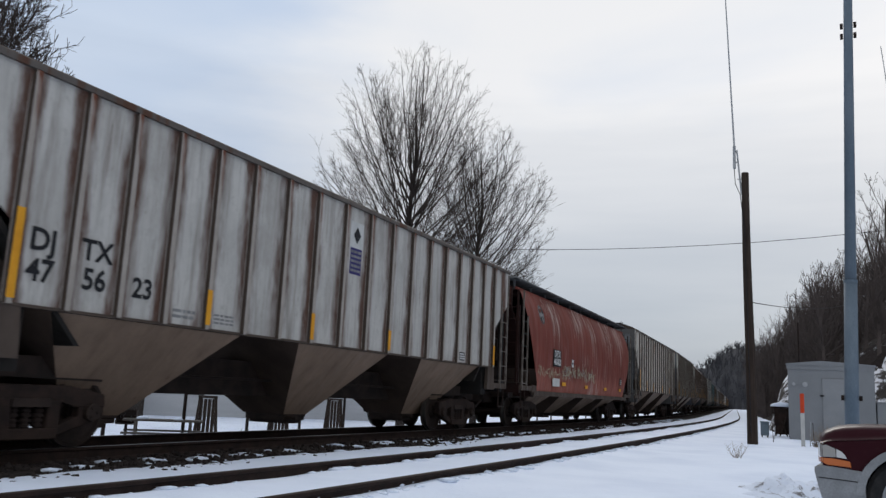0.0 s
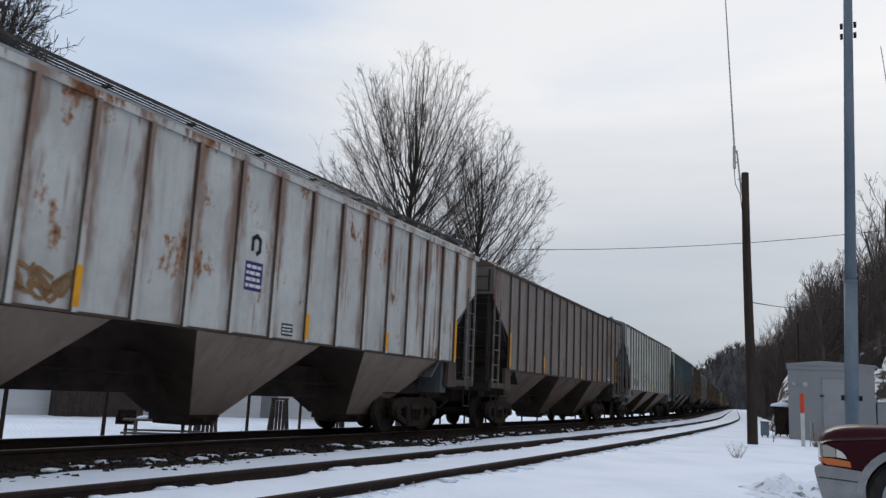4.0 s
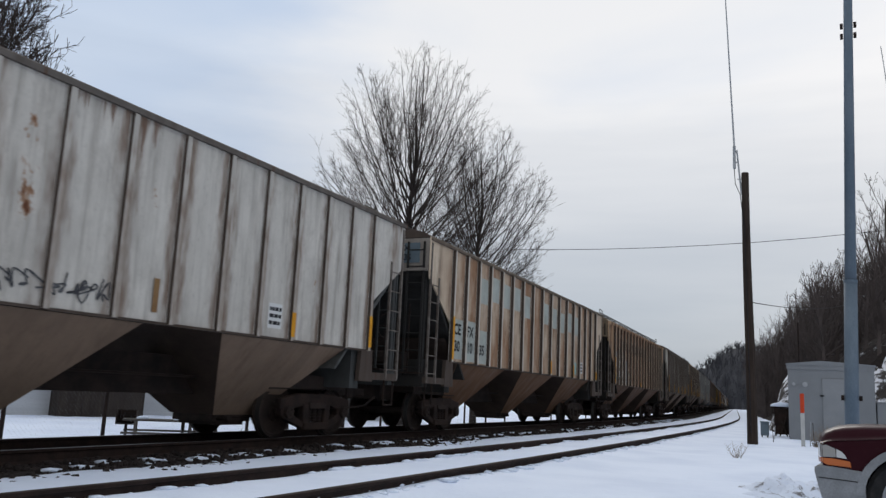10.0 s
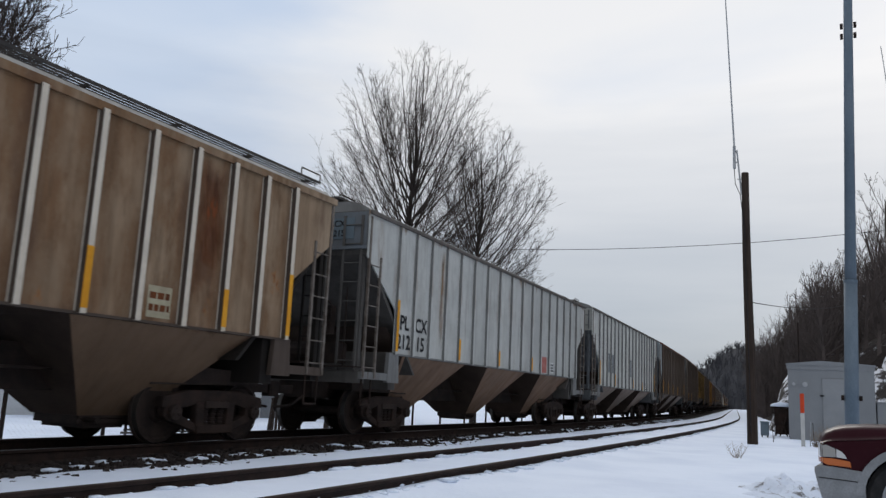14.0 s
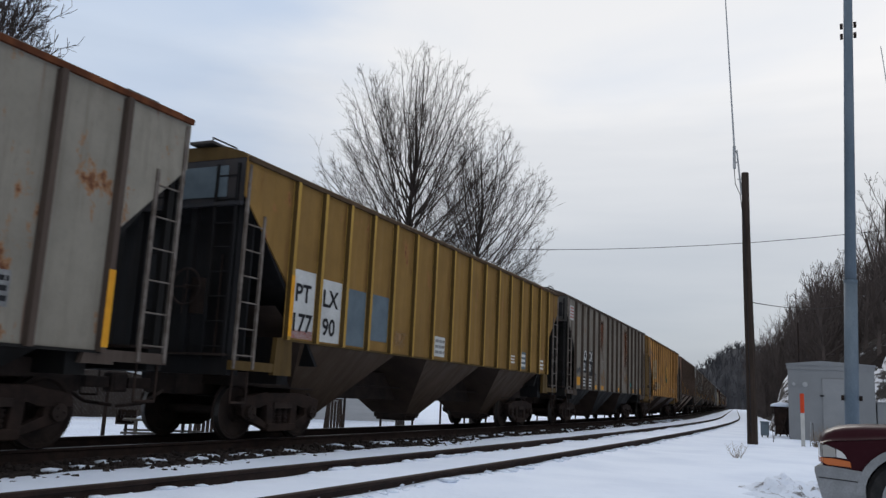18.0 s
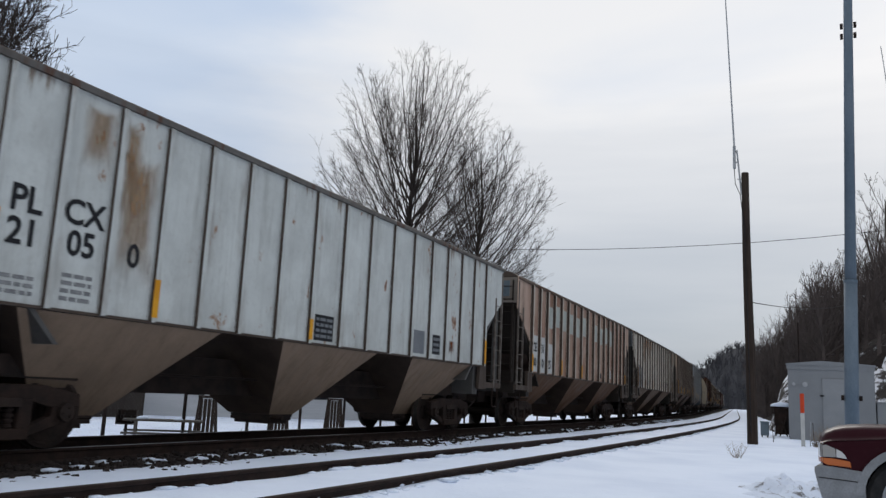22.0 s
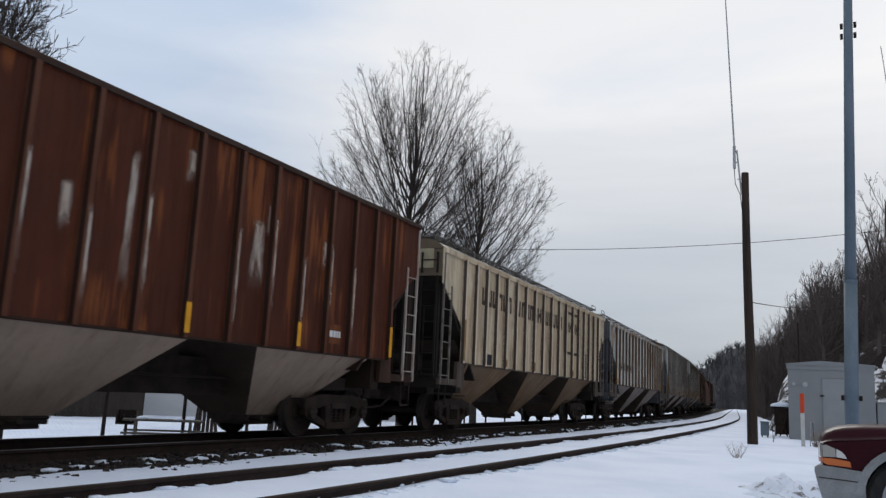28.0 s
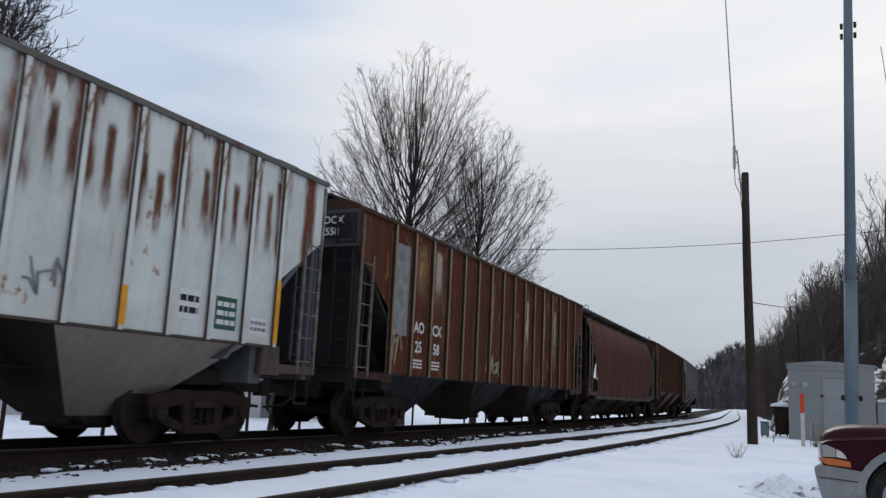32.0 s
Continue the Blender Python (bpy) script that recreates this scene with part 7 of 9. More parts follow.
TWIN_RIBS = (-7.0, -6.0, -5.08, -4.08, -3.12, -1.43, -0.49, 0.49, 1.43, 3.12, 4.08, 5.08, 6.0, 7.0)
CARS = [
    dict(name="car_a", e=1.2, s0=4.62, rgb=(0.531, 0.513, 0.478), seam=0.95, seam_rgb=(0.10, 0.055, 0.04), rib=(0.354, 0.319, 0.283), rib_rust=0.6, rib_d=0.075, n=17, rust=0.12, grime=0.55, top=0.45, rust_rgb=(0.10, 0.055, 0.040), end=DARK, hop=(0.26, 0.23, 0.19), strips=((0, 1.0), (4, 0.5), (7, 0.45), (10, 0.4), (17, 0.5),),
         label="dirty white ribbed covered hopper car with black lettering",
         marks=(("rep", 0, 2.39, 0.35, 0.36, B_, (("DJ", "47"), ("TX", "56"), ("", "23"))), ("patch", 8, 3.78, 0.55, 0.5, M_PATCHW), ("diamond", 8, 3.78, 0.13, B_), ("panel", 8, 3.28, 0.40, 0.50, M_INKBLUE, M_FAINT, 5), ("panel", 3, 1.72, 0.5, 0.25, M_PATCHP, M_FAINT, 2), ("panel", 4, 1.75, 0.5, 0.3, M_PATCHP, M_FAINT, 3), data(14, 1.75, 0.3, 0.3),)),
    dict(name="car_b", s0=22.8, rgb=(0.2, 0.05, 0.037), n=14, barrel=True, rust=0.42, grime=0.2, rust_rgb=(0.44, 0.33, 0.29), low=(0.29, 0.095, 0.07), end=(0.045, 0.016, 0.013), endtop=(0.05, 0.016, 0.013), hop=(0.24, 0.22, 0.19), bays=4, grip_mat=None, walk=0.10,
         label="faded red round-sided covered hopper car with pale streaks and graffiti", strips=(),
         marks=(("patch", 2, 1.40, 0.85, 0.26, M_PATCHW), ("patch", 3, 1.40, 0.45, 0.13, M_YELLOW), ("patch", 6, 1.38, 0.4, 0.12, M_YELLOW), ("patch", 9, 1.38, 0.4, 0.12, M_YELLOW), ("patch", 12, 1.40, 0.4, 0.12, M_YELLOW), ("disc", 0.9, 3.52, 0.30, M_FAINT, 0.010),  ("panel", 2, 2.22, 0.95, 0.56, M_PATCHD, M_PATCHD, 1), ("text", "DJTX", 2, 2.35, 0.30, W_, 1.642), ("text", "465020", 2, 2.09, 0.28, W_, 1.642), ("scrawl", 2.1, 1.72, 3.8, 0.42, M_CHALK, 15, 0.016), ("scrawl", 5.5, 1.82, 4.6, 0.62, M_CHALK, 15, 0.020), ("scrawl", 5.3, 1.80, 4.2, 0.5, M_FAINT, 10, 0.016), ("drips", 2.4, 2.5, 4.13, 0.75, 16, M_WASH), ("drips", 1.5, 3.4, 4.13, 0.9, 9, M_WASH), ("drips", 5.2, 2.9, 4.13, 1.0, 9, M_WASH), ("drips", 7.6, 2.1, 4.13, 0.8, 14, M_WASH), ("drips", 10.2, 2.4, 4.13, 1.6, 14, M_WASH), ("drips", 6.3, 1.5, 2.6, 1.2, 7, M_WASH), data(12.6, 1.75, 0.35, 0.3), ("panel", 4.0, 2.15, 0.22, 0.26, W_, M_PATCHG, 1),)),
    dict(name="car_c", e=1.25, sill=1.52, eave=4.5, s0=41.1, rgb=(0.582, 0.552, 0.492), seam=0.5, blotch=0.35, n=17, rust=0.22, grime=0.35, top=0.6, rust_rgb=(0.18, 0.07, 0.03), end=(0.145, 0.145, 0.145), endtop=(0.14, 0.145, 0.15), hop=(0.28, 0.26, 0.23), strips=((0, 1.0), (3, 0.5), (6, 0.45), (10, 0.4), (14, 0.35),),
         label="weathered white ribbed covered hopper car with brown rust runs",
         marks=(("rep", 0, 3.0, 0.36, 0.34, B_, (("DJ", "47"), ("TX", "53"), ("", "05"))), ("panel", 0, 1.85, 0.55, 0.3, M_PATCHP, M_FAINT, 2), ("panel", 1, 1.85, 0.55, 0.34, M_PATCHP, M_FAINT, 3), data(2, 1.68, 0.3, 0.22), ("panel", 11, 2.49, 0.42, 0.5, M_INKBLUE, M_FAINT, 4), ("patch", 11, 3.01, 0.5, 0.46, M_PATCHW), ("diamond", 11, 3.01, 0.12, B_), data(14, 1.85, 0.35, 0.3), run(8.05, 2.9, 4.2, 0.24), run(8.45, 3.1, 4.3, 0.16), run(3.9, 3.5, 4.3, 0.2), run(6.35, 2.55, 3.4, 0.2), run(5.2, 3.6, 4.35, 0.14), run(12.6, 3.3, 4.3, 0.16), run(7.0, 1.6, 2.2, 0.35, M_TANSTAIN), run(10.0, 1.6, 2.1, 0.35, M_TANSTAIN), run(13.0, 1.6, 2.2, 0.35, M_TANSTAIN), plain_front("DJTX", "475305"),)),
    dict(name="car_d", e=1.25, sill=1.52, eave=4.5, s0=59.6, rgb=(0.623, 0.624, 0.561), seam=0.2, n=17, rust=0.10, grime=0.2, top=0.9, rust_rgb=(0.20, 0.085, 0.035), end=(0.145, 0.153, 0.170), endtop=(0.20, 0.215, 0.225), hop=(0.33, 0.33, 0.31),
         label="pale grey ribbed covered hopper car with a rusty roof edge",
         marks=(("patch", 1, 2.78, 0.66, 0.66, G_), ("patch", 2, 2.80, 0.66, 0.66, G_), ("patch", 3, 2.62, 0.66, 0.40, G_), ("patch", 8, 2.89, 0.62, 0.92, G_), ("panel", 2, 1.85, 0.45, 0.3, W_, M_FAINT, 3), ("panel", 3, 1.90, 0.4, 0.4, W_, M_SPRAY, 3), data(1, 1.72, 0.3, 0.16), ("scrawl", 9.7, 1.78, 1.0, 0.26, M_FAINT, 5, 0.014), data(14, 1.89, 0.46, 0.3, W_, M_PATCHD), data(15, 1.89, 0.42, 0.3, W_, M_PATCHD), ("scrawl", 12.9, 1.72, 0.7, 0.2, M_SPRAY, 4, 0.014), ("front", ("    ",), 0.95, 4.0, 0.72, 0.45, M_PATCHD, B_),), strips=((0, 1.0), (4, 0.5), (7, 0.45), (11, 0.4), (14, 0.35), (17, 0.7),)),
    dict(name="car_e", s0=78.2, rgb=(0.529, 0.531, 0.502), seam=0.6, blotch=0.6, n=16, rust=0.42, grime=0.25, top=0.6, rust_rgb=(0.16, 0.062, 0.028), end=(0.128, 0.136, 0.145), endtop=(0.18, 0.20, 0.215), hop=(0.28, 0.27, 0.25), walk=0.34, chord=True,
         label="grey-white ribbed covered hopper car with rust blisters and roof walk",
         marks=(("rep", 0, 2.75, 0.36, 0.36, B_, (("DJ", "47"), ("TX", "55"), ("", "02"))), ("scrawl", 1.5, 1.95, 1.9, 0.55, M_SPRAY, 4, 0.035), ("scrawl", 3.6, 1.75, 0.9, 0.5, M_TAN, 3, 0.04), ("panel", 7.5, 2.55, 0.42, 0.45, M_INKBLUE, W_, 4), ("patch", 7.5, 3.05, 0.5, 0.5, M_PATCHW), ("loop", 7.5, 3.05, 0.18, 0.28, 0.07, B_), data(8.5, 1.7, 0.3, 0.3), plain_front("DJTX", "475502", M_BLUEGREY))),
    dict(name="car_f", s0=96.5, rgb=(0.240, 0.210, 0.190), n=16, rust=0.4, grime=0.5, end=(0.060, 0.055, 0.050), hop=(0.15, 0.13, 0.11), label="rusty grey-brown ribbed covered hopper car",
         marks=(("patch", 13.6, 1.9, 0.9, 0.5, M_PATCHG), data(14.5, 1.75))),
    dict(name="car_g", e=1.25, sill=1.52, eave=4.5, shade_grime_rgb=(0.20, 0.20, 0.195), s0=114.7, rgb=(0.598, 0.613, 0.538), n=17, rust=0.10, grime=0.22, top=0.45, rust_rgb=(0.19, 0.12, 0.07), end=(0.145, 0.153, 0.162), endtop=(0.17, 0.19, 0.21), hop=(0.30, 0.29, 0.27),
         label="pale greenish white ribbed covered hopper car with faded graffiti", strips=((0, 1.05), (6, 0.55), (9, 0.6), (13, 0.4), (17, 0.8),),
         marks=(("rep", 1.3, 2.72, 0.36, 0.33, M_FAINT, (("AO", "25"), ("CX", "19"))), ("patch", 1.0, 1.88, 0.72, 0.33, M_PATCHG), ("patch", 2.1, 1.86, 0.72, 0.33, M_PATCHG), ("patch", 2.1, 1.62, 0.5, 0.16, M_RUSTY), ("scrawl", 5.9, 2.12, 3.2, 0.95, M_FAINT, 8, 0.030), ("scrawl", 8.4, 2.0, 0.7, 0.5, M_FAINT, 3, 0.018), ("scrawl", 10.8, 2.05, 1.5, 0.5, M_FAINT, 6, 0.018), ("scrawl", 12.9, 1.92, 1.1, 0.4, M_FAINT, 5, 0.016), data(14, 1.85, 0.35, 0.35, W_, B_), ("front", ("",), 0.75, 4.02, 0.9, 0.42, M_BLUEGREY, B_),)),
    dict(name="car_h", s0=133.3, rgb=(0.352, 0.462, 0.435), shade_grime_rgb=(0.07, 0.1, 0.105), seam=0.7, blotch=0.25, tint=(0.22, 0.17, 0.1), seam_rgb=(0.36, 0.25, 0.13), stain=(0.352, 0.347, 0.248), n=16, rust=0.3, grime=0.45, top=2.3, rust_rgb=(0.33, 0.215, 0.11), rib=(0.363, 0.539, 0.594), end=(0.035, 0.060, 0.065), endtop=(0.05, 0.11, 0.12), hop=(0.22, 0.20, 0.17),
         label="faded light blue ribbed covered hopper car with a dark emblem", strips=((0, 1.0), (3, 0.5), (6, 0.95), (9, 0.55), (12, 0.5), (16, 0.7),),
         marks=(("patch", 2.35, 2.4, 0.80, 1.0, M_PATCHD), ("patch", 3.45, 2.38, 0.80, 0.9, M_PATCHD), ("rep", 2.35, 2.52, 0.40, 0.34, W_, (("AO", "25"), ("CX", "63"))), ("patch", 4.55, 2.2, 0.75, 0.55, M_PATCHD), data(3.4, 1.75, 0.6, 0.32), data(8, 1.92, 0.5, 0.3), ("path", ((3.33, 1.75), (3.11, 3.46), (3.79, 3.95), (4.53, 3.60), (4.64, 2.78), (4.10, 2.29), (4.97, 1.80)), 0.26, M_PATCHD), ("patch", 14, 2.72, 0.36, 0.5, M_PATCHD), data(15, 2.16, 0.30, 0.36, W_, B_), ("patch", 6, 1.53, 0.6, 0.10, M_YELLOW), ("patch", 9, 1.53, 0.6, 0.10, M_YELLOW), ("patch", 12, 1.53, 0.6, 0.10, M_YELLOW), black_front("AOCX", "2563"),)),
    dict(name="car_i", s0=151.85, rgb=(0.407, 0.380, 0.341), n=16, rust=0.12, grime=0.45, top=0.5, rust_rgb=(0.15, 0.10, 0.07), rib=(0.443, 0.409, 0.364), end=DARK, endtop=(0.11, 0.11, 0.115), hop=(0.17, 0.14, 0.11),
         label="grimy grey-brown ribbed covered hopper car with black lettered panels", strips=((0, 1.0), (3, 0.45), (6, 0.25), (9, 0.6), (12, 0.4), (16, 0.8),),
         marks=(("patch", 0.5, 2.3, 0.92, 1.0, M_PATCHD), ("patch", 1.5, 2.28, 0.80, 0.9, M_PATCHD), ("patch", 2.5, 2.2, 0.85, 0.75, M_PATCHD), ("rep", 0.5, 2.46, 0.42, 0.34, W_, (("AO", "25"), ("CX", "66"))), data(12, 1.99, 0.4, 0.4), ("patch", 13, 2.05, 0.75, 0.62, M_PATCHG), data(14, 1.9, 0.35, 0.3, M_PATCHD, M_PATCHG), ("scrawl", 6.0, 1.86, 1.5, 0.36, M_TEAL, 6, 0.016), black_front("AOCX", "2566"),)),
    dict(name="car_j", eave=4.26, shade_grime_rgb=(0.20, 0.20, 0.195), s0=169.88, rgb=(0.401, 0.415, 0.408), n=16, rust=0.04, grime=0.12, end=(0.128, 0.136, 0.153), endtop=(0.115, 0.135, 0.155), hop=(0.27, 0.26, 0.24), walk=0.34, rib_w=0.045,
         label="clean light grey ribbed covered hopper car with black graffiti", strips=((0, 1.05), (4, 0.55), (13, 0.45), (16, 0.8),),
         marks=(("rep", 1.4, 2.55, 0.45, 0.36, M_FAINT, (("", "70"), ("", "96"))), ("patch", 4, 2.1, 0.82, 0.55, G_), ("patch", 5, 2.05, 0.82, 0.55, G_), ("patch", 6, 2.1, 0.6, 0.32, G_), ("scrawl", 7.3, 1.87, 1.7, 0.42, M_SPRAY, 7, 0.022), ("scrawl", 8.8, 1.94, 0.8, 0.4, M_FAINT, 4, 0.02), ("scrawl", 11.3, 1.95, 2.0, 0.42, M_SPRAY, 9, 0.018), ("strip", 9.76, 1.99, 0.45, M_YELLOW), data(13, 1.92, 0.42, 0.34, W_, B_), plain_front("", "", M_BLUEGREY),)),
    dict(name="car_k", s0=188.15, rgb=(0.647, 0.608, 0.544), seam=0.7, seam_rgb=(0.15, 0.085, 0.05), blotch=0.12, n=16, rust=0.22, grime=0.5, top=0.95, rust_rgb=(0.16, 0.095, 0.065), end=(0.102, 0.105, 0.102), endtop=(0.10, 0.115, 0.12), hop=(0.25, 0.22, 0.18), rib_w=0.06,
         label="white ribbed covered hopper car browned by rust along the top", strips=((0, 1.0), (3, 0.45), (6, 0.35), (13, 0.4), (16, 0.6),),
         marks=(("rep", 0.3, 2.38, 0.48, 0.40, B_, (("PL", "22"), ("CX", "08"), ("", "7"))), data(1.3, 1.58, 0.4, 0.2, M_PATCHD, M_PATCHG), ("panel", 3, 1.8, 0.35, 0.3, M_PATCHP, M_FAINT, 3), ("panel", 4, 1.8, 0.35, 0.3, M_PATCHP, M_FAINT, 3), ("scrawl", 7.7, 1.85, 0.8, 0.4, M_SPRAY, 4, 0.018), ("scrawl", 8.5, 1.85, 0.7, 0.4, M_SPRAY, 4, 0.018), ("strip", 9.69, 2.0, 0.45, M_TAN), data(12, 2.0, 0.35, 0.4, W_, B_), plain_front("", "", M_BLUEGREY),)),
    dict(name="car_l", seam_rgb=(0.085, 0.042, 0.026), s0=206.64, rgb=(0.74, 0.61, 0.46), seam=0.6, n=16, rust=0.15, grime=0.3, stain=(0.29, 0.155, 0.085), rib=(0.617, 0.554, 0.472), rib_w=0.06, end=(0.065, 0.062, 0.058), endtop=(0.27, 0.24, 0.21), hop=(0.17, 0.115, 0.075),
         label="rust-stained tan ribbed covered hopper car with pale repainted patches", strips=((0, 1.0), (9, 0.4), (12, 0.4), (16, 0.3),),
         marks=(("patch", 0.3, 2.2, 0.8, 0.95, M_PATCHP), ("patch", 1.4, 2.2, 0.8, 1.0, M_PATCHP), ("patch", 2.4, 2.1, 0.8, 0.85, M_PATCHP), ("rep", 0.35, 2.42, 0.40, 0.36, B_, (("CE", "30"), ("FX", "10"), ("", "35"))), ("band", 2, 6, 3.65, 0.66, M_PATCHP, (0.0, 0.06, -0.08, 0.04)), ("band", 8, 12, 3.52, 0.66, M_PATCHP, (0.0, -0.06, 0.05)), ("patch", 12, 2.0, 0.45, 0.42, M_PALETEAL), data(13, 2.06, 0.42, 0.4, W_, B_), plain_front("CEFX", "301035", M_BLUEGREY),)),
    dict(name="car_m", seam_rgb=(0.085, 0.042, 0.026), seam=0.75, e=1.25, eave=4.26, s0=224.94, rgb=(0.56, 0.37, 0.22), n=17, rust=0.2, grime=0.4, stain=(0.20, 0.088, 0.042), rib=(0.66, 0.53, 0.39), rib_w=0.06, end=(0.030, 0.026, 0.022), endtop=(0.20, 0.15, 0.10), hop=(0.13, 0.085, 0.055), walk=0.33,
         label="brown-stained cream ribbed covered hopper car with dark lettered panels", strips=((0, 1.1), (8, 0.2)),
         marks=(("patch", 0.35, 2.35, 0.85, 1.4, M_PATCHG), ("patch", 1.3, 2.30, 0.85, 1.6, M_PATCHD), ("patch", 2.35, 2.25, 0.85, 1.5, M_PATCHD), ("patch", 3.4, 2.0, 0.85, 1.1, M_PATCHG), ("rep", 0.4, 2.55, 0.42, 0.38, W_, (("CS", "25"), ("XT", "22"), ("", "67"))), data(1.3, 1.75, 0.5, 0.3, M_PATCHD, M_FAINT), data(2.3, 1.72, 0.5, 0.3, M_PATCHD, M_FAINT), ("scrawl", 0.4, 1.9, 0.6, 0.5, M_TEAL, 2), ("scrawl", 4.6, 1.8, 1.0, 0.6, M_TEAL, 3), ("frame", 3.28, 3.2, 2.2, 1.5, M_FADED), ("name", -5.6, 3.44, 19, 0.405, 0.33, 0.45, M_FADED, (6, 13)), ("name", 2.62, 3.3, 5, 0.39, 0.26, 0.34, M_FADED, ()), data(14, 2.45, 0.45, 0.4, M_PATCHD, M_FAINT), data(14, 1.95, 0.45, 0.45, M_PATCHD, M_FAINT), ("front", ("", ""), 0.62, 4.0, 1.2, 0.42, M_PATCHD, M_FAINT),)),
    dict(name="car_n", s0=243.3, rgb=(0.560, 0.530, 0.455), n=16, rust=0.08, grime=0.3, top=0.45, rust_rgb=(0.15, 0.085, 0.05), rib=(0.537, 0.528, 0.479), rib_w=0.058, end=DARK, endtop=(0.12, 0.12, 0.125), hop=(0.20, 0.17, 0.13),
         label="dirty pale grey ribbed covered hopper car with black squares", strips=((0, 1.0), (4, 0.5), (7, 0.4), (10, 0.5), (12, 0.35), (13, 0.45), (16, 0.8),),
         marks=(("patch", 0.5, 2.15, 0.92, 1.15, M_PATCHD), ("patch", 1.5, 2.15, 0.85, 1.2, M_PATCHD), ("patch", 2.5, 2.1, 0.85, 1.25, M_PATCHD), ("rep", 1.5, 2.35, 0.45, 0.34, W_, (("AO", "25"), ("CX", "65"))), data(3.6, 1.85, 0.5, 0.3, M_PATCHP, M_PATCHD), data(4.8, 1.85, 0.4, 0.3, M_PATCHP, M_FAINT), ("patch", 11, 2.0, 0.55, 0.42, M_PATCHD), ("patch", 12, 2.0, 0.55, 0.42, M_PATCHD), ("patch", 13, 2.0, 0.55, 0.42, M_PATCHD), black_front("AOCX", "2565"),)),
    dict(name="car_o", seam_rgb=(0.085, 0.042, 0.026), seam=0.5, e=1.25, eave=4.26, s0=261.65, rgb=(0.429, 0.319, 0.215), blotch=0.2, tint=(0.065, 0.04, 0.024), n=17, rust=0.12, grime=0.55, stain=(0.182, 0.101, 0.052), rib=(0.650, 0.577, 0.474), rib_w=0.062, end=(0.040, 0.034, 0.030), endtop=(0.32, 0.31, 0.29), hop=(0.18, 0.145, 0.105), walk=0.33,
         label="brown-stained cream ribbed covered hopper car with high roof walk", strips=((0, 1.4), (3, 0.55), (6, 0.5), (9, 0.45), (12, 0.75), (15, 0.55), (17, 1.0),),
         marks=(("band", 0, 2, 2.85, 0.55, M_PATCHG, (0.0,)), ("scrawl", 1.5, 2.85, 2.3, 0.3, M_FAINT, 7, 0.022), ("patch", 0.5, 1.9, 0.85, 0.5, M_BLUEGREY), ("patch", 1.5, 1.85, 0.85, 0.5, M_BLUEGREY), ("patch", 2.5, 1.95, 0.6, 0.3, M_PATCHW), data(13, 1.86, 0.42, 0.42, M_CHALK, M_RUSTY, 2), run(14.5, 1.5, 4.1, 0.7), plain_front("CSXT", "251842", M_PATCHP),)),
    dict(name="car_p", shade_grime_rgb=(0.20, 0.20, 0.195), s0=280.0, rgb=(0.515, 0.517, 0.488), n=16, rust=0.10, grime=0.3, top=0.4, rust_rgb=(0.20, 0.13, 0.08), end=(0.128, 0.119, 0.111), endtop=(0.14, 0.16, 0.18), hop=(0.25, 0.20, 0.155), rib_w=0.06,
         label="light grey ribbed covered hopper car with one rusty seam", strips=((0, 1.05), (4, 0.5), (7, 0.4), (10, 0.4)),
         marks=(("rep", 0, 2.3, 0.40, 0.42, B_, (("PL", "212"), ("CX", "15"))), run(2.75, 1.5, 4.2, 0.24, M_TANSTAIN), data(1.4, 1.55, 0.45, 0.22), ("patch", 11.4, 1.85, 0.62, 0.5, M_PINK), data(12.9, 1.82, 0.3, 0.34, W_, B_), ("front", ("PLCX", "21215"), 0.8, 4.02, 0.85, 0.42, M_BLUEGREY, M_PATCHD),)),
    dict(name="car_q", e=1.25, sill=1.52, eave=4.5, shade_grime_rgb=(0.20, 0.20, 0.195), s0=298.1, rgb=(0.588, 0.589, 0.549), n=17, rust=0.12, grime=0.2, top=0.4, end=(0.145, 0.153, 0.162), hop=(0.29, 0.28, 0.26), label="pale grey ribbed covered hopper car with grey patches",
         marks=(("patch", 2.4, 2.5, 0.7, 0.8, G_), ("patch", 3.4, 2.5, 0.7, 0.8, G_), ("patch", 8.5, 2.5, 0.6, 0.8, G_), data(13, 1.75))),
    dict(name="car_r", sill=1.5, eave=4.52, s0=316.4, rgb=(0.455, 0.521, 0.546), seam=0.8, seam_rgb=(0.09, 0.05, 0.035), blotch=0.9, n=15, rust=0.22, grime=0.12, top=0.35, rust_rgb=(0.15, 0.055, 0.028), rib=(0.300, 0.240, 0.190), rib_rust=0.55, end=(0.119, 0.128, 0.136), hop=(0.27, 0.27, 0.26), chord_mat=M_RUSTY,
         label="pale blue ribbed covered hopper car with rusted ribs and roof edge", strips=((0, 0.8), (3, 0.75), (6, 0.65), (9, 0.55), (14, 0.85)),
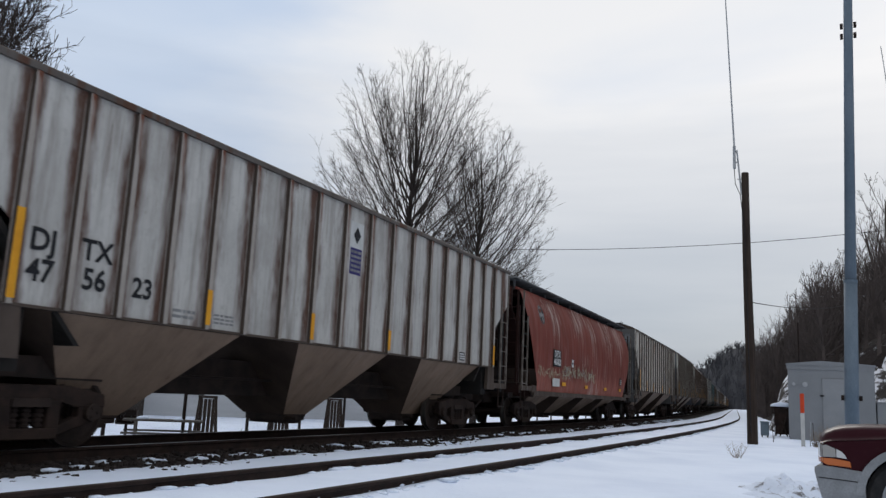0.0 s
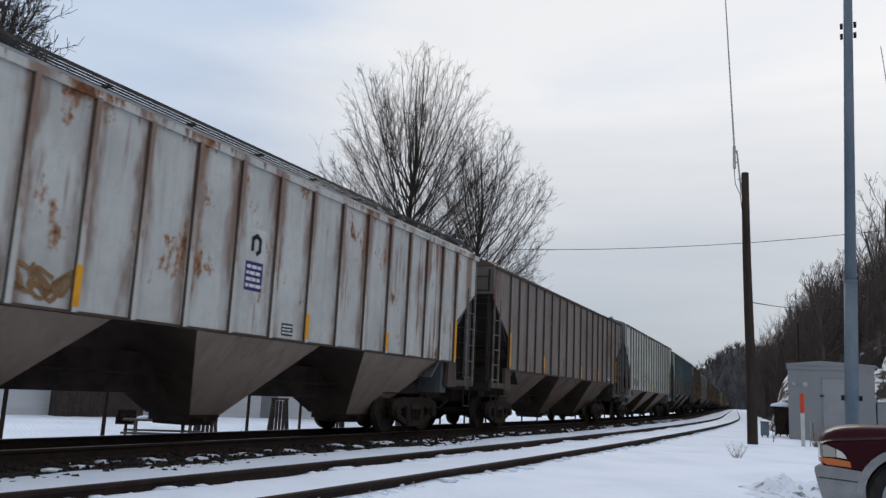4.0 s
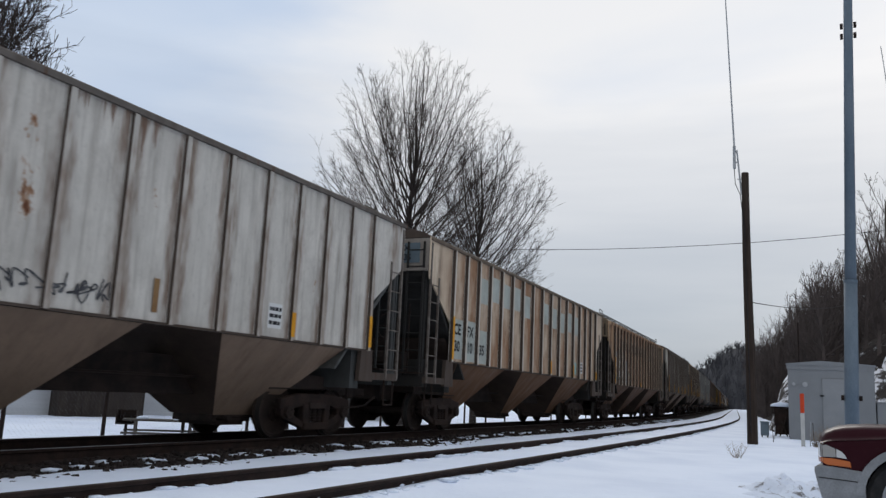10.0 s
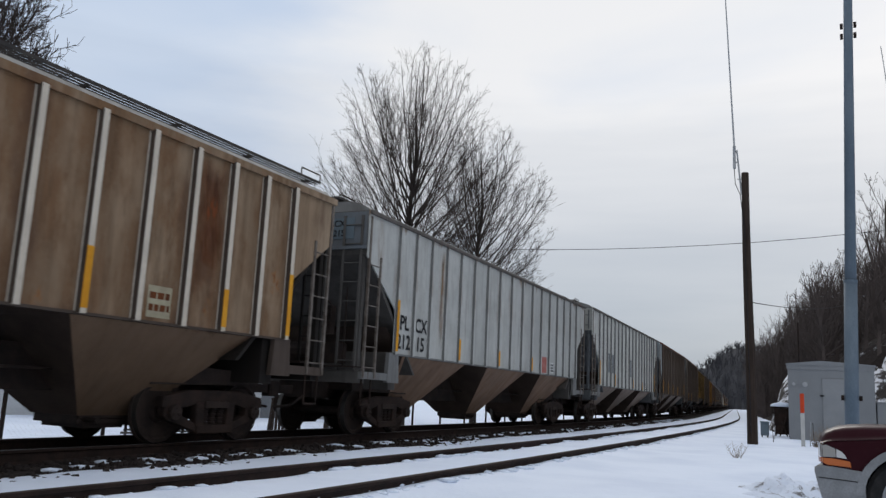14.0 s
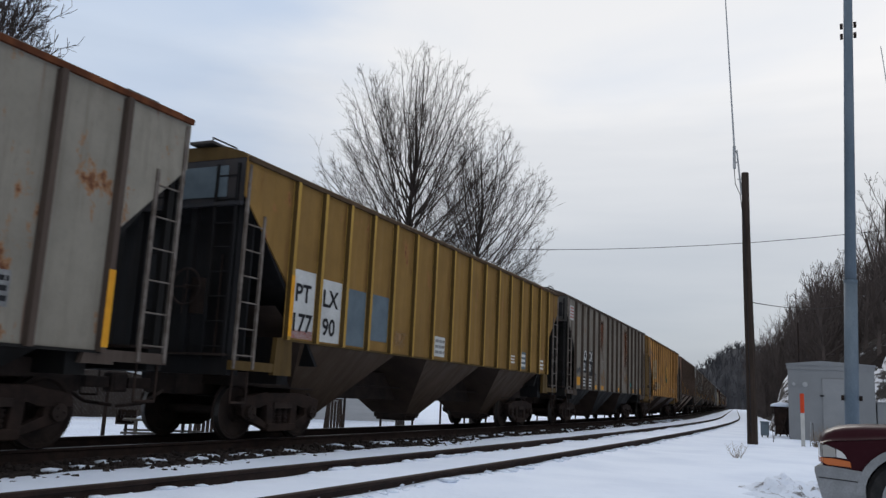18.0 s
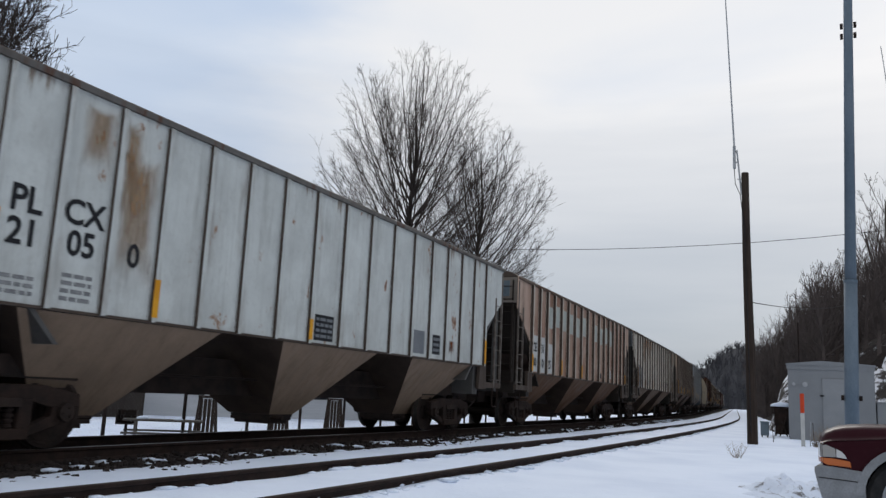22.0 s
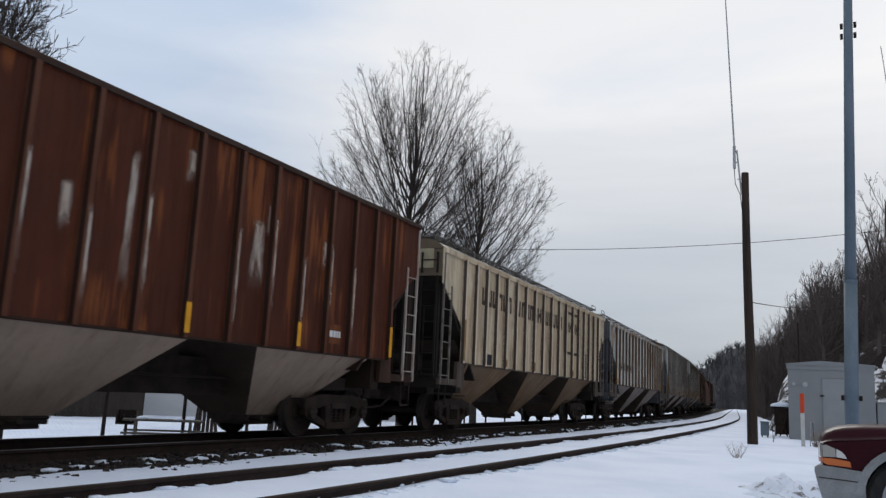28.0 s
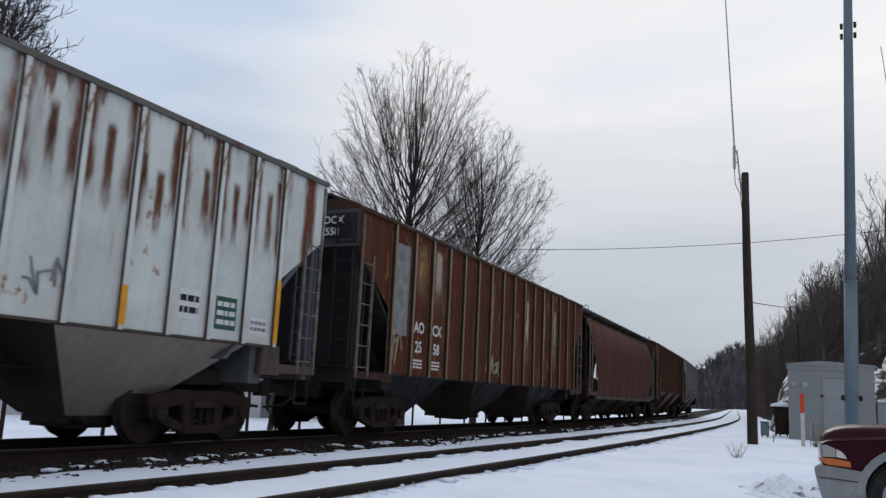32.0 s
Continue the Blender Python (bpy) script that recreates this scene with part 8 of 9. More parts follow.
         marks=(("band", 0, 4, 2.25, 0.30, M_PATCHD, (0.0,)), ("scrawl", 2.5, 2.25, 3.6, 0.16, M_FAINT, 14, 0.012), ("disc", 4.4, 1.98, 0.30, M_CHALK, -0.02), data(4.5, 1.66, 0.42, 0.3, M_TAN, M_PATCHD), ("patch", 7.2, 1.95, 0.9, 0.85, M_TAN), ("patch", 8.2, 1.88, 0.8, 0.7, M_TAN), ("scrawl", 6.5, 1.75, 0.7, 0.3, M_FAINT, 3), ("scrawl", 9.4, 1.8, 0.7, 0.6, M_TEAL, 3, 0.012), data(10.6, 1.84, 0.42, 0.4, M_PATCHD, G_), data(11.4, 1.82, 0.42, 0.42, W_, M_PATCHD), data(13, 1.66, 0.3, 0.25, M_TAN, M_PATCHD), run(12.25, 1.6, 4.4, 0.20), run(13.4, 1.6, 4.4, 0.20), run(14.5, 1.6, 4.4, 0.22), run(13.0, 3.45, 4.0, 0.5), run(14.0, 3.55, 4.1, 0.5), run(15.0, 3.5, 4.2, 0.35), run(12.6, 1.6, 2.4, 0.5, M_TANSTAIN),)),
    dict(name="car_s", zd=3.8, e=1.15, seam=0.0, ribs=TWIN_RIBS, eave=4.52, s0=334.58, rgb=(0.27, 0.245, 0.20), blotch=1.0, n=13, rust=0.3, grime=0.4, top=0.6, rust_rgb=(0.13, 0.05, 0.03), rib=(0.085, 0.062, 0.050), deep=True, sill=1.22, zv=2.65, end=(0.028, 0.027, 0.026), endtop=(0.06, 0.06, 0.06), hop=(0.05, 0.045, 0.04),
         chord_mat=M_RUSTY, label="grimy grey ribbed covered hopper car with white graffiti", strips=((0, 0.6), (13, 0.95),),
         marks=(("patch", 1, 2.18, 0.8, 1.5, M_PATCHD), ("patch", 2, 2.15, 0.8, 1.45, M_PATCHD), ("rep", 1, 2.68, 0.48, 0.36, W_, (("AO", "22"), ("CX", "28"))), data(1, 1.62, 0.5, 0.4), ("scrawl", 0.3, 1.7, 0.8, 0.7, M_FAINT, 4), ("bubbles", -2.1, 1.64, 2.7, 0.78, 4, M_PALEFILL), ("bubbles", 2.25, 1.66, 1.9, 0.70, 3, M_CHALK), ("patch", 3, 1.72, 0.9, 0.6, M_PATCHD), ("strip", 4.75, 1.6, 0.5, M_YELLOW), run(4.5, 3.2, 4.4, 1.3), run(8.6, 2.9, 4.4, 1.3), run(8.5, 1.4, 2.3, 0.9, M_TANSTAIN), data(11, 1.8, 0.35, 0.4, M_FAINT, B_), black_front("AOCX", "2228"),)),
    dict(name="car_t", zd=3.75, s0=352.35, rgb=(0.25, 0.143, 0.042), shade_grime_rgb=(0.1, 0.062, 0.02), blotch=0.2, seam=0.6, seam_rgb=(0.12, 0.06, 0.02), closed=1, n=15, rust=0.06, grime=0.3, rib=(0.42, 0.255, 0.055), rib_w=0.058, end=(0.022, 0.022, 0.024), endtop=(0.035, 0.036, 0.042), hop=(0.075, 0.062, 0.048), tint=(0.12, 0.075, 0.035),
         label="dull mustard yellow ribbed covered hopper car with bright ribs", strips=((0, 1.0),),
         marks=(("patch", 0.45, 2.17, 0.85, 1.15, M_PATCHW), ("patch", 1.45, 2.17, 0.85, 1.1, M_PATCHW), ("rep", 0.45, 2.44, 0.5, 0.42, B_, (("PT", "177"), ("LX", "90"))), ("patch", 0.45, 1.53, 0.8, 0.14, M_PINK), ("patch", 2.45, 2.2, 0.9, 1.05, M_BLUEGREY), ("patch", 3.4, 2.3, 0.85, 0.9, M_BLUEGREY), ("patch", 4.4, 1.8, 0.8, 0.45, M_TAN), data(6, 1.95, 0.55, 0.45, M_PATCHW, M_FAINT), data(11, 1.95, 0.35, 0.3, M_TAN, W_), data(12, 1.95, 0.4, 0.5, M_BLUEGREY, W_), data(14, 1.92, 0.4, 0.4, M_TAN, W_), ("front", ("",), 0.75, 4.0, 0.9, 0.5, M_BLUEGREY, B_),)),
    dict(name="car_u", short=0.4, zd=3.8, ribs=TWIN_RIBS, eave=4.5, s0=370.55, rgb=(0.235, 0.208, 0.172), blotch=0.3, seam=0.0, seam_rgb=(0.1, 0.06, 0.04), n=13, rust=0.14, grime=0.35, top=0.9, rust_rgb=(0.11, 0.085, 0.055), rib=(0.15, 0.13, 0.105), deep=True, sill=1.30, zv=2.65, e=1.15, end=(0.028, 0.027, 0.027), endtop=(0.075, 0.073, 0.07), hop=(0.04, 0.036, 0.033),
         label="grimy grey-brown ribbed covered hopper car with two rusted panels", strips=(),
         marks=(("patch", 1, 2.48, 0.95, 0.45, M_PATCHD), ("patch", 2, 2.30, 0.95, 0.95, M_PATCHD), ("rep", 1, 2.54, 0.5, 0.50, W_, (("AO", ""), ("CX", ""))), ("rep", 1, 2.12, 0.5, 0.38, W_, (("22", ""), ("31", ""))), ("patch", 1, 2.1, 0.75, 0.36, M_PATCHD), data(1, 1.55, 0.5, 0.42), data(2, 1.55, 0.5, 0.42), data(3, 1.81, 0.28, 0.26, M_PATCHD, M_FAINT), run(4.4, 2.3, 4.25, 0.9), run(4.3, 2.6, 4.2, 0.6), ("scrawl", 4.5, 1.8, 0.7, 0.8, M_TAN, 3, 0.03), run(8.7, 1.7, 4.45, 0.9), run(8.8, 2.0, 4.3, 0.6), ("scrawl", 8.8, 1.9, 0.7, 0.7, M_TAN, 3, 0.03), ("patch", 0, 1.58, 0.75, 0.30, M_YELLOW), ("patch", 3, 1.42, 0.55, 0.16, M_YELLOW), ("patch", 4, 1.42, 0.5, 0.16, M_YELLOW), ("patch", 7, 1.42, 0.5, 0.16, M_YELLOW), ("patch", 10, 1.42, 0.5, 0.16, M_YELLOW), ("patch", 12, 1.46, 0.5, 0.26, M_YELLOW), ("scrawl", 0.5, 1.95, 0.9, 0.3, M_SPRAY, 5, 0.03), data(11, 1.75, 0.3, 0.34, W_, B_), ("panel", -0.9, 3.95, 0.5, 0.5, M_PATCHW, M_PINK, 4), ("disc", 9.8, 1.7, 0.10, M_TEAL, -0.018), black_front("AOCX", "2231"),)),
    dict(name="car_v", e=1.3, eave=4.46, s0=388.45, rgb=(0.62, 0.325, 0.10), shade_grime_rgb=(0.17, 0.08, 0.02), rib_d=0.045, seam=0.9, seam_rgb=(0.17, 0.062, 0.026), blotch=0.7, closed=1, n=13, rust=0.22, grime=0.35, top=0.8, rust_rgb=(0.20, 0.075, 0.028), rib=(0.56, 0.31, 0.085), deep=False, sill=1.34, end=(0.30, 0.19, 0.08), endtop=(0.16, 0.085, 0.025), hop=(0.055, 0.047, 0.040), tint=(0.22, 0.11, 0.04),
         label="faded orange-yellow ribbed covered hopper car with graffiti", strips=(), chord_mat=None,
         marks=(run(3.1, 2.0, 4.35, 0.8), run(3.4, 2.6, 4.3, 0.5), run(10.4, 1.6, 4.3, 0.85), run(10.3, 2.2, 4.2, 0.5), ("patch", 0, 2.77, 0.85, 1.06, M_CHALK), ("patch", 1, 2.84, 0.85, 1.08, M_CHALK), ("text", "CSXT", 0, 3.02, 0.29, B_), ("text", "253", 0, 2.51, 0.34, B_), ("text", "858", 1, 2.51, 0.34, B_), ("patch", 0, 2.06, 0.4, 0.2, M_YELLOW), ("patch", 0, 1.78, 0.7, 0.30, M_PATCHD), data(1, 1.86, 0.8, 0.5, M_PATCHD, M_FAINT, 2), ("patch", 2, 1.91, 0.6, 0.36, M_CHALK), ("patch", 3, 1.91, 0.4, 0.30, M_CHALK), ("patch", 4, 1.75, 0.4, 0.18, M_YELLOW), ("patch", 7, 1.75, 0.4, 0.18, M_YELLOW), ("disc", 6.6, 2.72, 0.50, M_GREEN, -0.02), ("disc", 6.72, 2.84, 0.40, M_YELLOW, -0.012), ("scrawl", 6.7, 3.2, 0.6, 0.5, M_SPRAY, 3, 0.024), ("scrawl", 4.1, 2.3, 0.8, 0.5, M_SPRAY, 4, 0.018), ("scrawl", 5.2, 2.05, 0.7, 0.4, M_SPRAY, 4, 0.018), ("scrawl", -0.7, 3.62, 1.1, 0.8, M_SPRAY, 4, 0.020), ("scrawl", 0.6, 3.55, 0.5, 0.4, M_SPRAY, 3, 0.018), ("scrawl", 8.6, 1.8, 0.9, 0.4, M_SPRAY, 4, 0.016), data(10.6, 1.8, 0.35, 0.32, M_TAN, W_),)),
    dict(name="car_w", s0=404.9, rgb=(0.325, 0.166, 0.104), seam=0.5, seam_rgb=(0.09, 0.05, 0.035), n=16, rust=0.06, grime=0.25, low=(0.468, 0.429, 0.403), rib=(0.338, 0.195, 0.137), end=(0.060, 0.055, 0.050), endtop=(0.12, 0.13, 0.135), hop=(0.28, 0.25, 0.205),
         label="dull red-brown ribbed covered hopper car fading to white along the sill", strips=((0, 0.9), (3, 0.6), (6, 0.45), (16, 0.6),),
         marks=(("patch", 0, 2.14, 0.85, 0.9, M_PATCHW), ("patch", 1, 2.12, 0.75, 0.9, M_PATCHW), ("patch", 2, 2.05, 0.55, 0.5, M_PATCHW), ("rep", 0, 2.36, 0.48, 0.40, B_, (("PL", "23"), ("CX", "11"), ("", "3"))), data(3, 2.0, 0.45, 0.3, W_, M_FAINT), data(4, 2.0, 0.45, 0.3, W_, M_FAINT), data(1, 1.55, 0.4, 0.16), data(13, 2.04, 0.3, 0.36, W_, B_), ("front", ("PLCX", "23113"), 0.85, 3.98, 0.75, 0.42, M_PATCHG, M_PATCHD),)),
    dict(name="car_x", s0=423.1, rgb=(0.614, 0.631, 0.596), blotch=0.35, n=16, rust=0.10, grime=0.28, top=0.8, rust_rgb=(0.20, 0.15, 0.11), end=(0.128, 0.122, 0.116), endtop=(0.15, 0.175, 0.195), hop=(0.29, 0.26, 0.21),
         label="pale grey ribbed covered hopper car with black lettering", strips=((0, 0.95), (3, 0.5), (7, 0.35), (16, 0.6),),
         marks=(("rep", 0, 2.8, 0.37, 0.42, B_, (("PL", "21"), ("CX", "05"), ("", "0"))), run(2.5, 1.9, 3.8, 0.75, M_TANSTAIN), run(1.6, 3.3, 4.2, 0.6, M_TANSTAIN), run(2.3, 2.6, 4.2, 0.4, M_TANSTAIN), data(0, 1.85, 0.5, 0.3, M_PATCHP, M_FAINT), data(1, 1.84, 0.5, 0.42, M_PATCHP, M_FAINT, 4), data(7, 1.86, 0.6, 0.45, M_PATCHD, G_, 4), ("patch", 11, 1.98, 0.6, 0.5, G_), data(12, 1.98, 0.4, 0.44, M_PATCHD, G_), ("patch", 13, 1.95, 0.5, 0.4, M_RUSTY), ("front", ("PLCX", "21050"), 1.0, 4.0, 0.7, 0.40, M_BLUEGREY, M_PATCHD),)),
    dict(name="car_y", seam_rgb=(0.085, 0.042, 0.026), seam=0.5, s0=441.2, rgb=(0.58, 0.435, 0.345), n=16, rust=0.1, grime=0.3, stain=(0.27, 0.145, 0.098), rib=(0.618, 0.552, 0.467), rib_w=0.06, end=(0.065, 0.052, 0.043), endtop=(0.22, 0.19, 0.165), hop=(0.145, 0.10, 0.068),
         label="pinkish rust-stained ribbed covered hopper car with pale patches", strips=((0, 0.5), (4, 0.5), (7, 0.45), (16, 0.4),),
         marks=(("patch", 0.4, 2.2, 0.85, 1.1, M_PATCHW), ("patch", 1.4, 2.2, 0.85, 1.1, M_PATCHW), ("patch", 2, 2.13, 0.9, 0.95, M_PATCHW), ("rep", 0.4, 2.42, 0.46, 0.38, B_, (("CE", "30"), ("FX", "10"), ("", "25"))), ("band", 2, 7, 3.56, 0.70, M_PATCHP, (0.0, 0.05, -0.06, -0.02)), ("band", 9, 12, 3.53, 0.66, M_PATCHP, (0.0, -0.05, 0.06)), data(10, 1.89, 0.42, 0.2, M_PATCHD, M_PATCHD), data(12, 2.0, 0.42, 0.3, W_, B_), plain_front("CEFX", "301025", M_BLUEGREY),)),
    dict(name="car_z", s0=459.4, rgb=(0.552, 0.516, 0.443), seam=0.6, seam_rgb=(0.17, 0.1, 0.055), n=16, rust=0.10, grime=0.3, top=1.2, rust_rgb=(0.20, 0.115, 0.065), end=(0.055, 0.052, 0.047), endtop=(0.11, 0.12, 0.13), hop=(0.17, 0.14, 0.105),
         label="dirty grey ribbed covered hopper car with brown stains at the top", strips=((0, 0.95), (3, 0.4), (6, 0.45), (16, 0.6),), strip_mat=M_TAN,
         marks=(("patch", 0.5, 2.15, 0.85, 1.1, G_), ("patch", 1.5, 2.2, 0.85, 1.0, G_), ("rep", 0.5, 2.40, 0.45, 0.40, B_, (("PL", "93"), ("CX", "14"))), data(3, 1.97, 0.5, 0.3, M_PATCHP, M_FAINT), data(4, 1.95, 0.5, 0.3, M_PATCHP, M_FAINT), ("strip", 9.5, 2.0, 0.4, M_TAN), data(12, 2.05, 0.4, 0.4, M_PATCHD, G_), ("patch", 13, 2.05, 0.5, 0.42, M_PATCHD), run(2.5, 2.7, 4.30, 0.75, M_ORANGE), run(3.5, 3.5, 4.30, 0.7, M_ORANGE), run(4.5, 2.9, 4.30, 0.75, M_ORANGE), run(5.5, 3.6, 4.30, 0.7, M_ORANGE), run(9.4, 3.6, 4.3, 0.2), run(16.7, 3.0, 4.3, 1.0, M_ORANGE), run(12.5, 3.7, 4.3, 0.5, M_ORANGE), ("front", ("",), 0.9, 3.98, 0.8, 0.42, M_BLUEGREY, B_),)),
    dict(name="car_aa", seam_rgb=(0.085, 0.042, 0.026), seam=0.6, s0=477.7, rgb=(0.50, 0.39, 0.29), n=16, rust=0.08, grime=0.3, stain=(0.20, 0.10, 0.064), rib=(0.589, 0.517, 0.434), rib_w=0.06, end=(0.050, 0.042, 0.036), endtop=(0.17, 0.15, 0.125), hop=(0.125, 0.088, 0.062),
         label="red-brown stained ribbed covered hopper car with a broken pale band", strips=((0, 0.9), (3, 0.45), (6, 0.45), (9, 0.4), (12, 0.4), (16, 0.8),),
         marks=(("patch", 0.45, 2.15, 0.85, 1.2, M_PATCHP), ("patch", 1.45, 2.15, 0.85, 1.15, M_PATCHP), ("patch", 2.5, 2.05, 0.9, 1.0, M_PATCHP), ("rep", 0.45, 2.43, 0.55, 0.40, B_, (("CE", "30"), ("FX", "10"), ("", "33"))), ("band", 3, 6, 3.57, 0.70, M_PATCHP, (0.0,)), ("band", 9, 12, 3.55, 0.66, M_PATCHP, (0.0,)), data(13, 2.04, 0.36, 0.4, W_, G_), ("scrawl", 5.7, 2.05, 1.4, 0.5, M_FAINT, 5, 0.02), ("scrawl", 6.6, 1.92, 0.35, 0.35, M_CHALK, 2, 0.016), ("scrawl", 7.7, 1.92, 0.35, 0.35, M_CHALK, 2, 0.016), ("scrawl", 8.7, 1.92, 0.35, 0.35, M_CHALK, 2, 0.016), ("scrawl", 9.6, 1.92, 0.35, 0.35, M_CHALK, 2, 0.016), plain_front("", "", M_BLUEGREY),)),
    dict(name="car_ab", e=1.25, sill=1.52, eave=4.5, shade_grime_rgb=(0.20, 0.20, 0.195), s0=495.8, rgb=(0.448, 0.495, 0.516), n=17, rust=0.03, grime=0.1, end=(0.128, 0.139, 0.153), endtop=(0.17, 0.20, 0.23), hop=(0.30, 0.31, 0.31),
         label="clean pale blue-grey ribbed covered hopper car with dark grey panels", strips=((0, 1.0), (4, 0.5), (7, 0.4), (10, 0.35), (17, 0.6)),
         marks=(("patch", 1, 2.86, 0.72, 0.85, G_), ("patch", 2, 2.86, 0.72, 0.85, G_), ("patch", 3, 2.68, 0.66, 0.40, G_), ("patch", 1, 1.86, 0.85, 0.55, M_PATCHD), ("patch", 2, 1.85, 0.85, 0.6, M_PATCHD), ("patch", 3, 1.85, 0.85, 0.6, M_PATCHD), data(1, 1.84, 0.5, 0.34), data(2, 1.82, 0.4, 0.3), data(0, 1.9, 0.45, 0.15, M_GREEN, W_, 1), ("patch", 8, 3.12, 0.65, 0.95, G_), run(6.2, 2.9, 4.4, 0.14, M_TANSTAIN), ("front", ("",), 0.9, 3.98, 0.8, 0.42, M_PATCHD, B_),)),
    dict(name="car_ac", s0=513.8, rgb=(0.350, 0.290, 0.200), n=15, barrel=True, rust=0.15, grime=0.35, end=(0.050, 0.047, 0.042), endtop=(0.25, 0.22, 0.17), hop=(0.22, 0.19, 0.15), bays=4, label="tan round-sided covered hopper car with black roof", strips=(),
         marks=(("panel", 5.5, 2.4, 2.2, 0.5, M_PATCHP, M_SPRAY, 1),)),
    dict(name="car_ad", sill=1.52, eave=4.5, s0=531.85, rgb=(0.080, 0.021, 0.010), shade_grime_rgb=(0.035, 0.016, 0.01), blotch=0.0, n=17, rust=0.62, grime=0.6, rust_rgb=(0.17, 0.052, 0.016), tint=(0.03, 0.011, 0.007), rib=(0.100, 0.034, 0.018), end=(0.060, 0.035, 0.026), endtop=(0.09, 0.04, 0.026), hop=(0.36, 0.335, 0.295), e=1.25,
         label="deep rust-brown ribbed covered hopper car with scraped white rib edges", strips=((0, 1.0), (5, 0.55), (10, 0.42), (13, 0.4), (17, 0.6),), grip_mat=M_SCRAPE,
         scrapes=((1, 0.2), (2, -0.4), (3, 0.5), (6, -0.3), (7, 0.3), (8, -0.2), (9, 0.2), (11, 0.1), (12, 0.4), (13, -0.1), (14, 0.3), (15, 0.0)),
         marks=(("rep", 1.35, 2.6, 0.48, 0.38, M_TAN, (("TR", "60"), ("NX", "016"), ("", "87"))), ("panel", 14, 1.86, 0.4, 0.34, M_RUSTY, W_, 1), run(7.7, 2.5, 3.2, 0.22, M_SCRAPED), run(8.76, 1.8, 3.9, 0.2, M_SCRAPED), run(9.9, 3.6, 4.15, 0.26, M_SCRAPED), run(11.65, 2.2, 3.5, 0.42, M_SCRAPED), run(11.95, 3.1, 3.8, 0.2, M_SCRAPED), run(13.9, 2.9, 3.5, 0.22, M_SCRAPED),)),
    dict(name="car_ae", seam_rgb=(0.085, 0.042, 0.026), seam=0.4, e=1.25, eave=4.26, s0=550.1, rgb=(0.800, 0.675, 0.488), n=17, rust=0.05, grime=0.7, stain=(0.475, 0.344, 0.213), tint=(0.105, 0.068, 0.042), rib=(0.700, 0.587, 0.450), end=(0.042, 0.034, 0.028), endtop=(0.15, 0.12, 0.085), hop=(0.21, 0.165, 0.11), walk=0.33,
         label="cream ribbed covered hopper car stained brown with dark block lettering", strips=((0, 1.0), (4, 0.2), (7, 0.25), (12, 0.2),), strip_mat=M_TAN,
         marks=(("name", -5.6, 3.44, 19, 0.405, 0.33, 0.45, M_FADED, (6, 13)), ("frame", 3.25, 3.2, 2.2, 1.5, M_FADED), ("name", 2.55, 3.4, 5, 0.41, 0.28, 0.36, M_FADED, ()), ("patch", 2.3, 1.66, 0.6, 0.28, M_PATCHD), data(14, 2.4, 0.4, 0.4, M_PATCHD, M_FAINT, 3), data(14, 1.9, 0.4, 0.45, M_PATCHD, M_FAINT, 4), plain_front("", "", M_CHALK),)),
    dict(name="car_af", eave=4.24, s0=568.07, rgb=(0.468, 0.495, 0.462), seam=0.95, seam_rgb=(0.22, 0.12, 0.06), blotch=0.8, n=16, rust=0.52, grime=0.15, top=0.9, rust_rgb=(0.18, 0.085, 0.04), end=(0.105, 0.112, 0.128), endtop=(0.085, 0.095, 0.11), hop=(0.30, 0.31, 0.305), walk=0.34,
         label="pale grey-green ribbed covered hopper car with tan rust runs", strips=((0, 1.05), (15, 0.5)),
         marks=(("rep", 1.45, 2.46, 0.5, 0.40, B_, (("NA", ""), ("HX", ""), ("48", ""), ("94", ""))), ("patch", 1.4, 2.08, 0.85, 0.9, M_PATCHW), ("patch", 2.4, 2.04, 0.85, 0.9, M_PATCHP), data(0.25, 1.68, 0.35, 0.2, M_TAN, M_PATCHD), ("patch", 4.4, 1.82, 0.7, 0.6, M_PATCHW), run(8.6, 1.5, 2.3, 0.5, M_TANSTAIN), run(9.5, 1.5, 2.4, 0.5, M_TANSTAIN), run(9.1, 1.5, 4.15, 0.22), run(10.15, 1.5, 4.15, 0.22), run(10.9, 1.5, 4.15, 0.24), run(10.5, 1.6, 4.1, 0.7, M_TANSTAIN), run(14.15, 1.6, 4.1, 0.2), run(14.9, 1.6, 4.1, 0.22), data(13, 2.03, 0.4, 0.36), run(11.6, 3.3, 3.7, 0.35, M_TANSTAIN), run(11.6, 2.75, 3.15, 0.3, M_TANSTAIN), ("scrawl", 7.2, 1.75, 0.7, 0.3, M_INKBLUE, 3, 0.012), ("front", ("", ""), 0.85, 3.98, 0.75, 0.42, M_BLUEGREY, M_PATCHD),)),
    dict(name="car_ag", e=1.25, sill=1.52, eave=4.5, s0=586.2, rgb=(0.562, 0.583, 0.544), seam=0.45, seam_rgb=(0.16, 0.06, 0.03), n=17, rust=0.10, grime=0.12, top=0.75, rust_rgb=(0.15, 0.055, 0.03), end=(0.153, 0.162, 0.178), endtop=(0.22, 0.235, 0.25), hop=(0.34, 0.35, 0.345),
         label="pale blue-white ribbed covered hopper car with grey number patches", strips=((0, 1.05), (4, 0.5), (7, 0.45), (10, 0.35), (13, 0.4), (17, 0.8),),
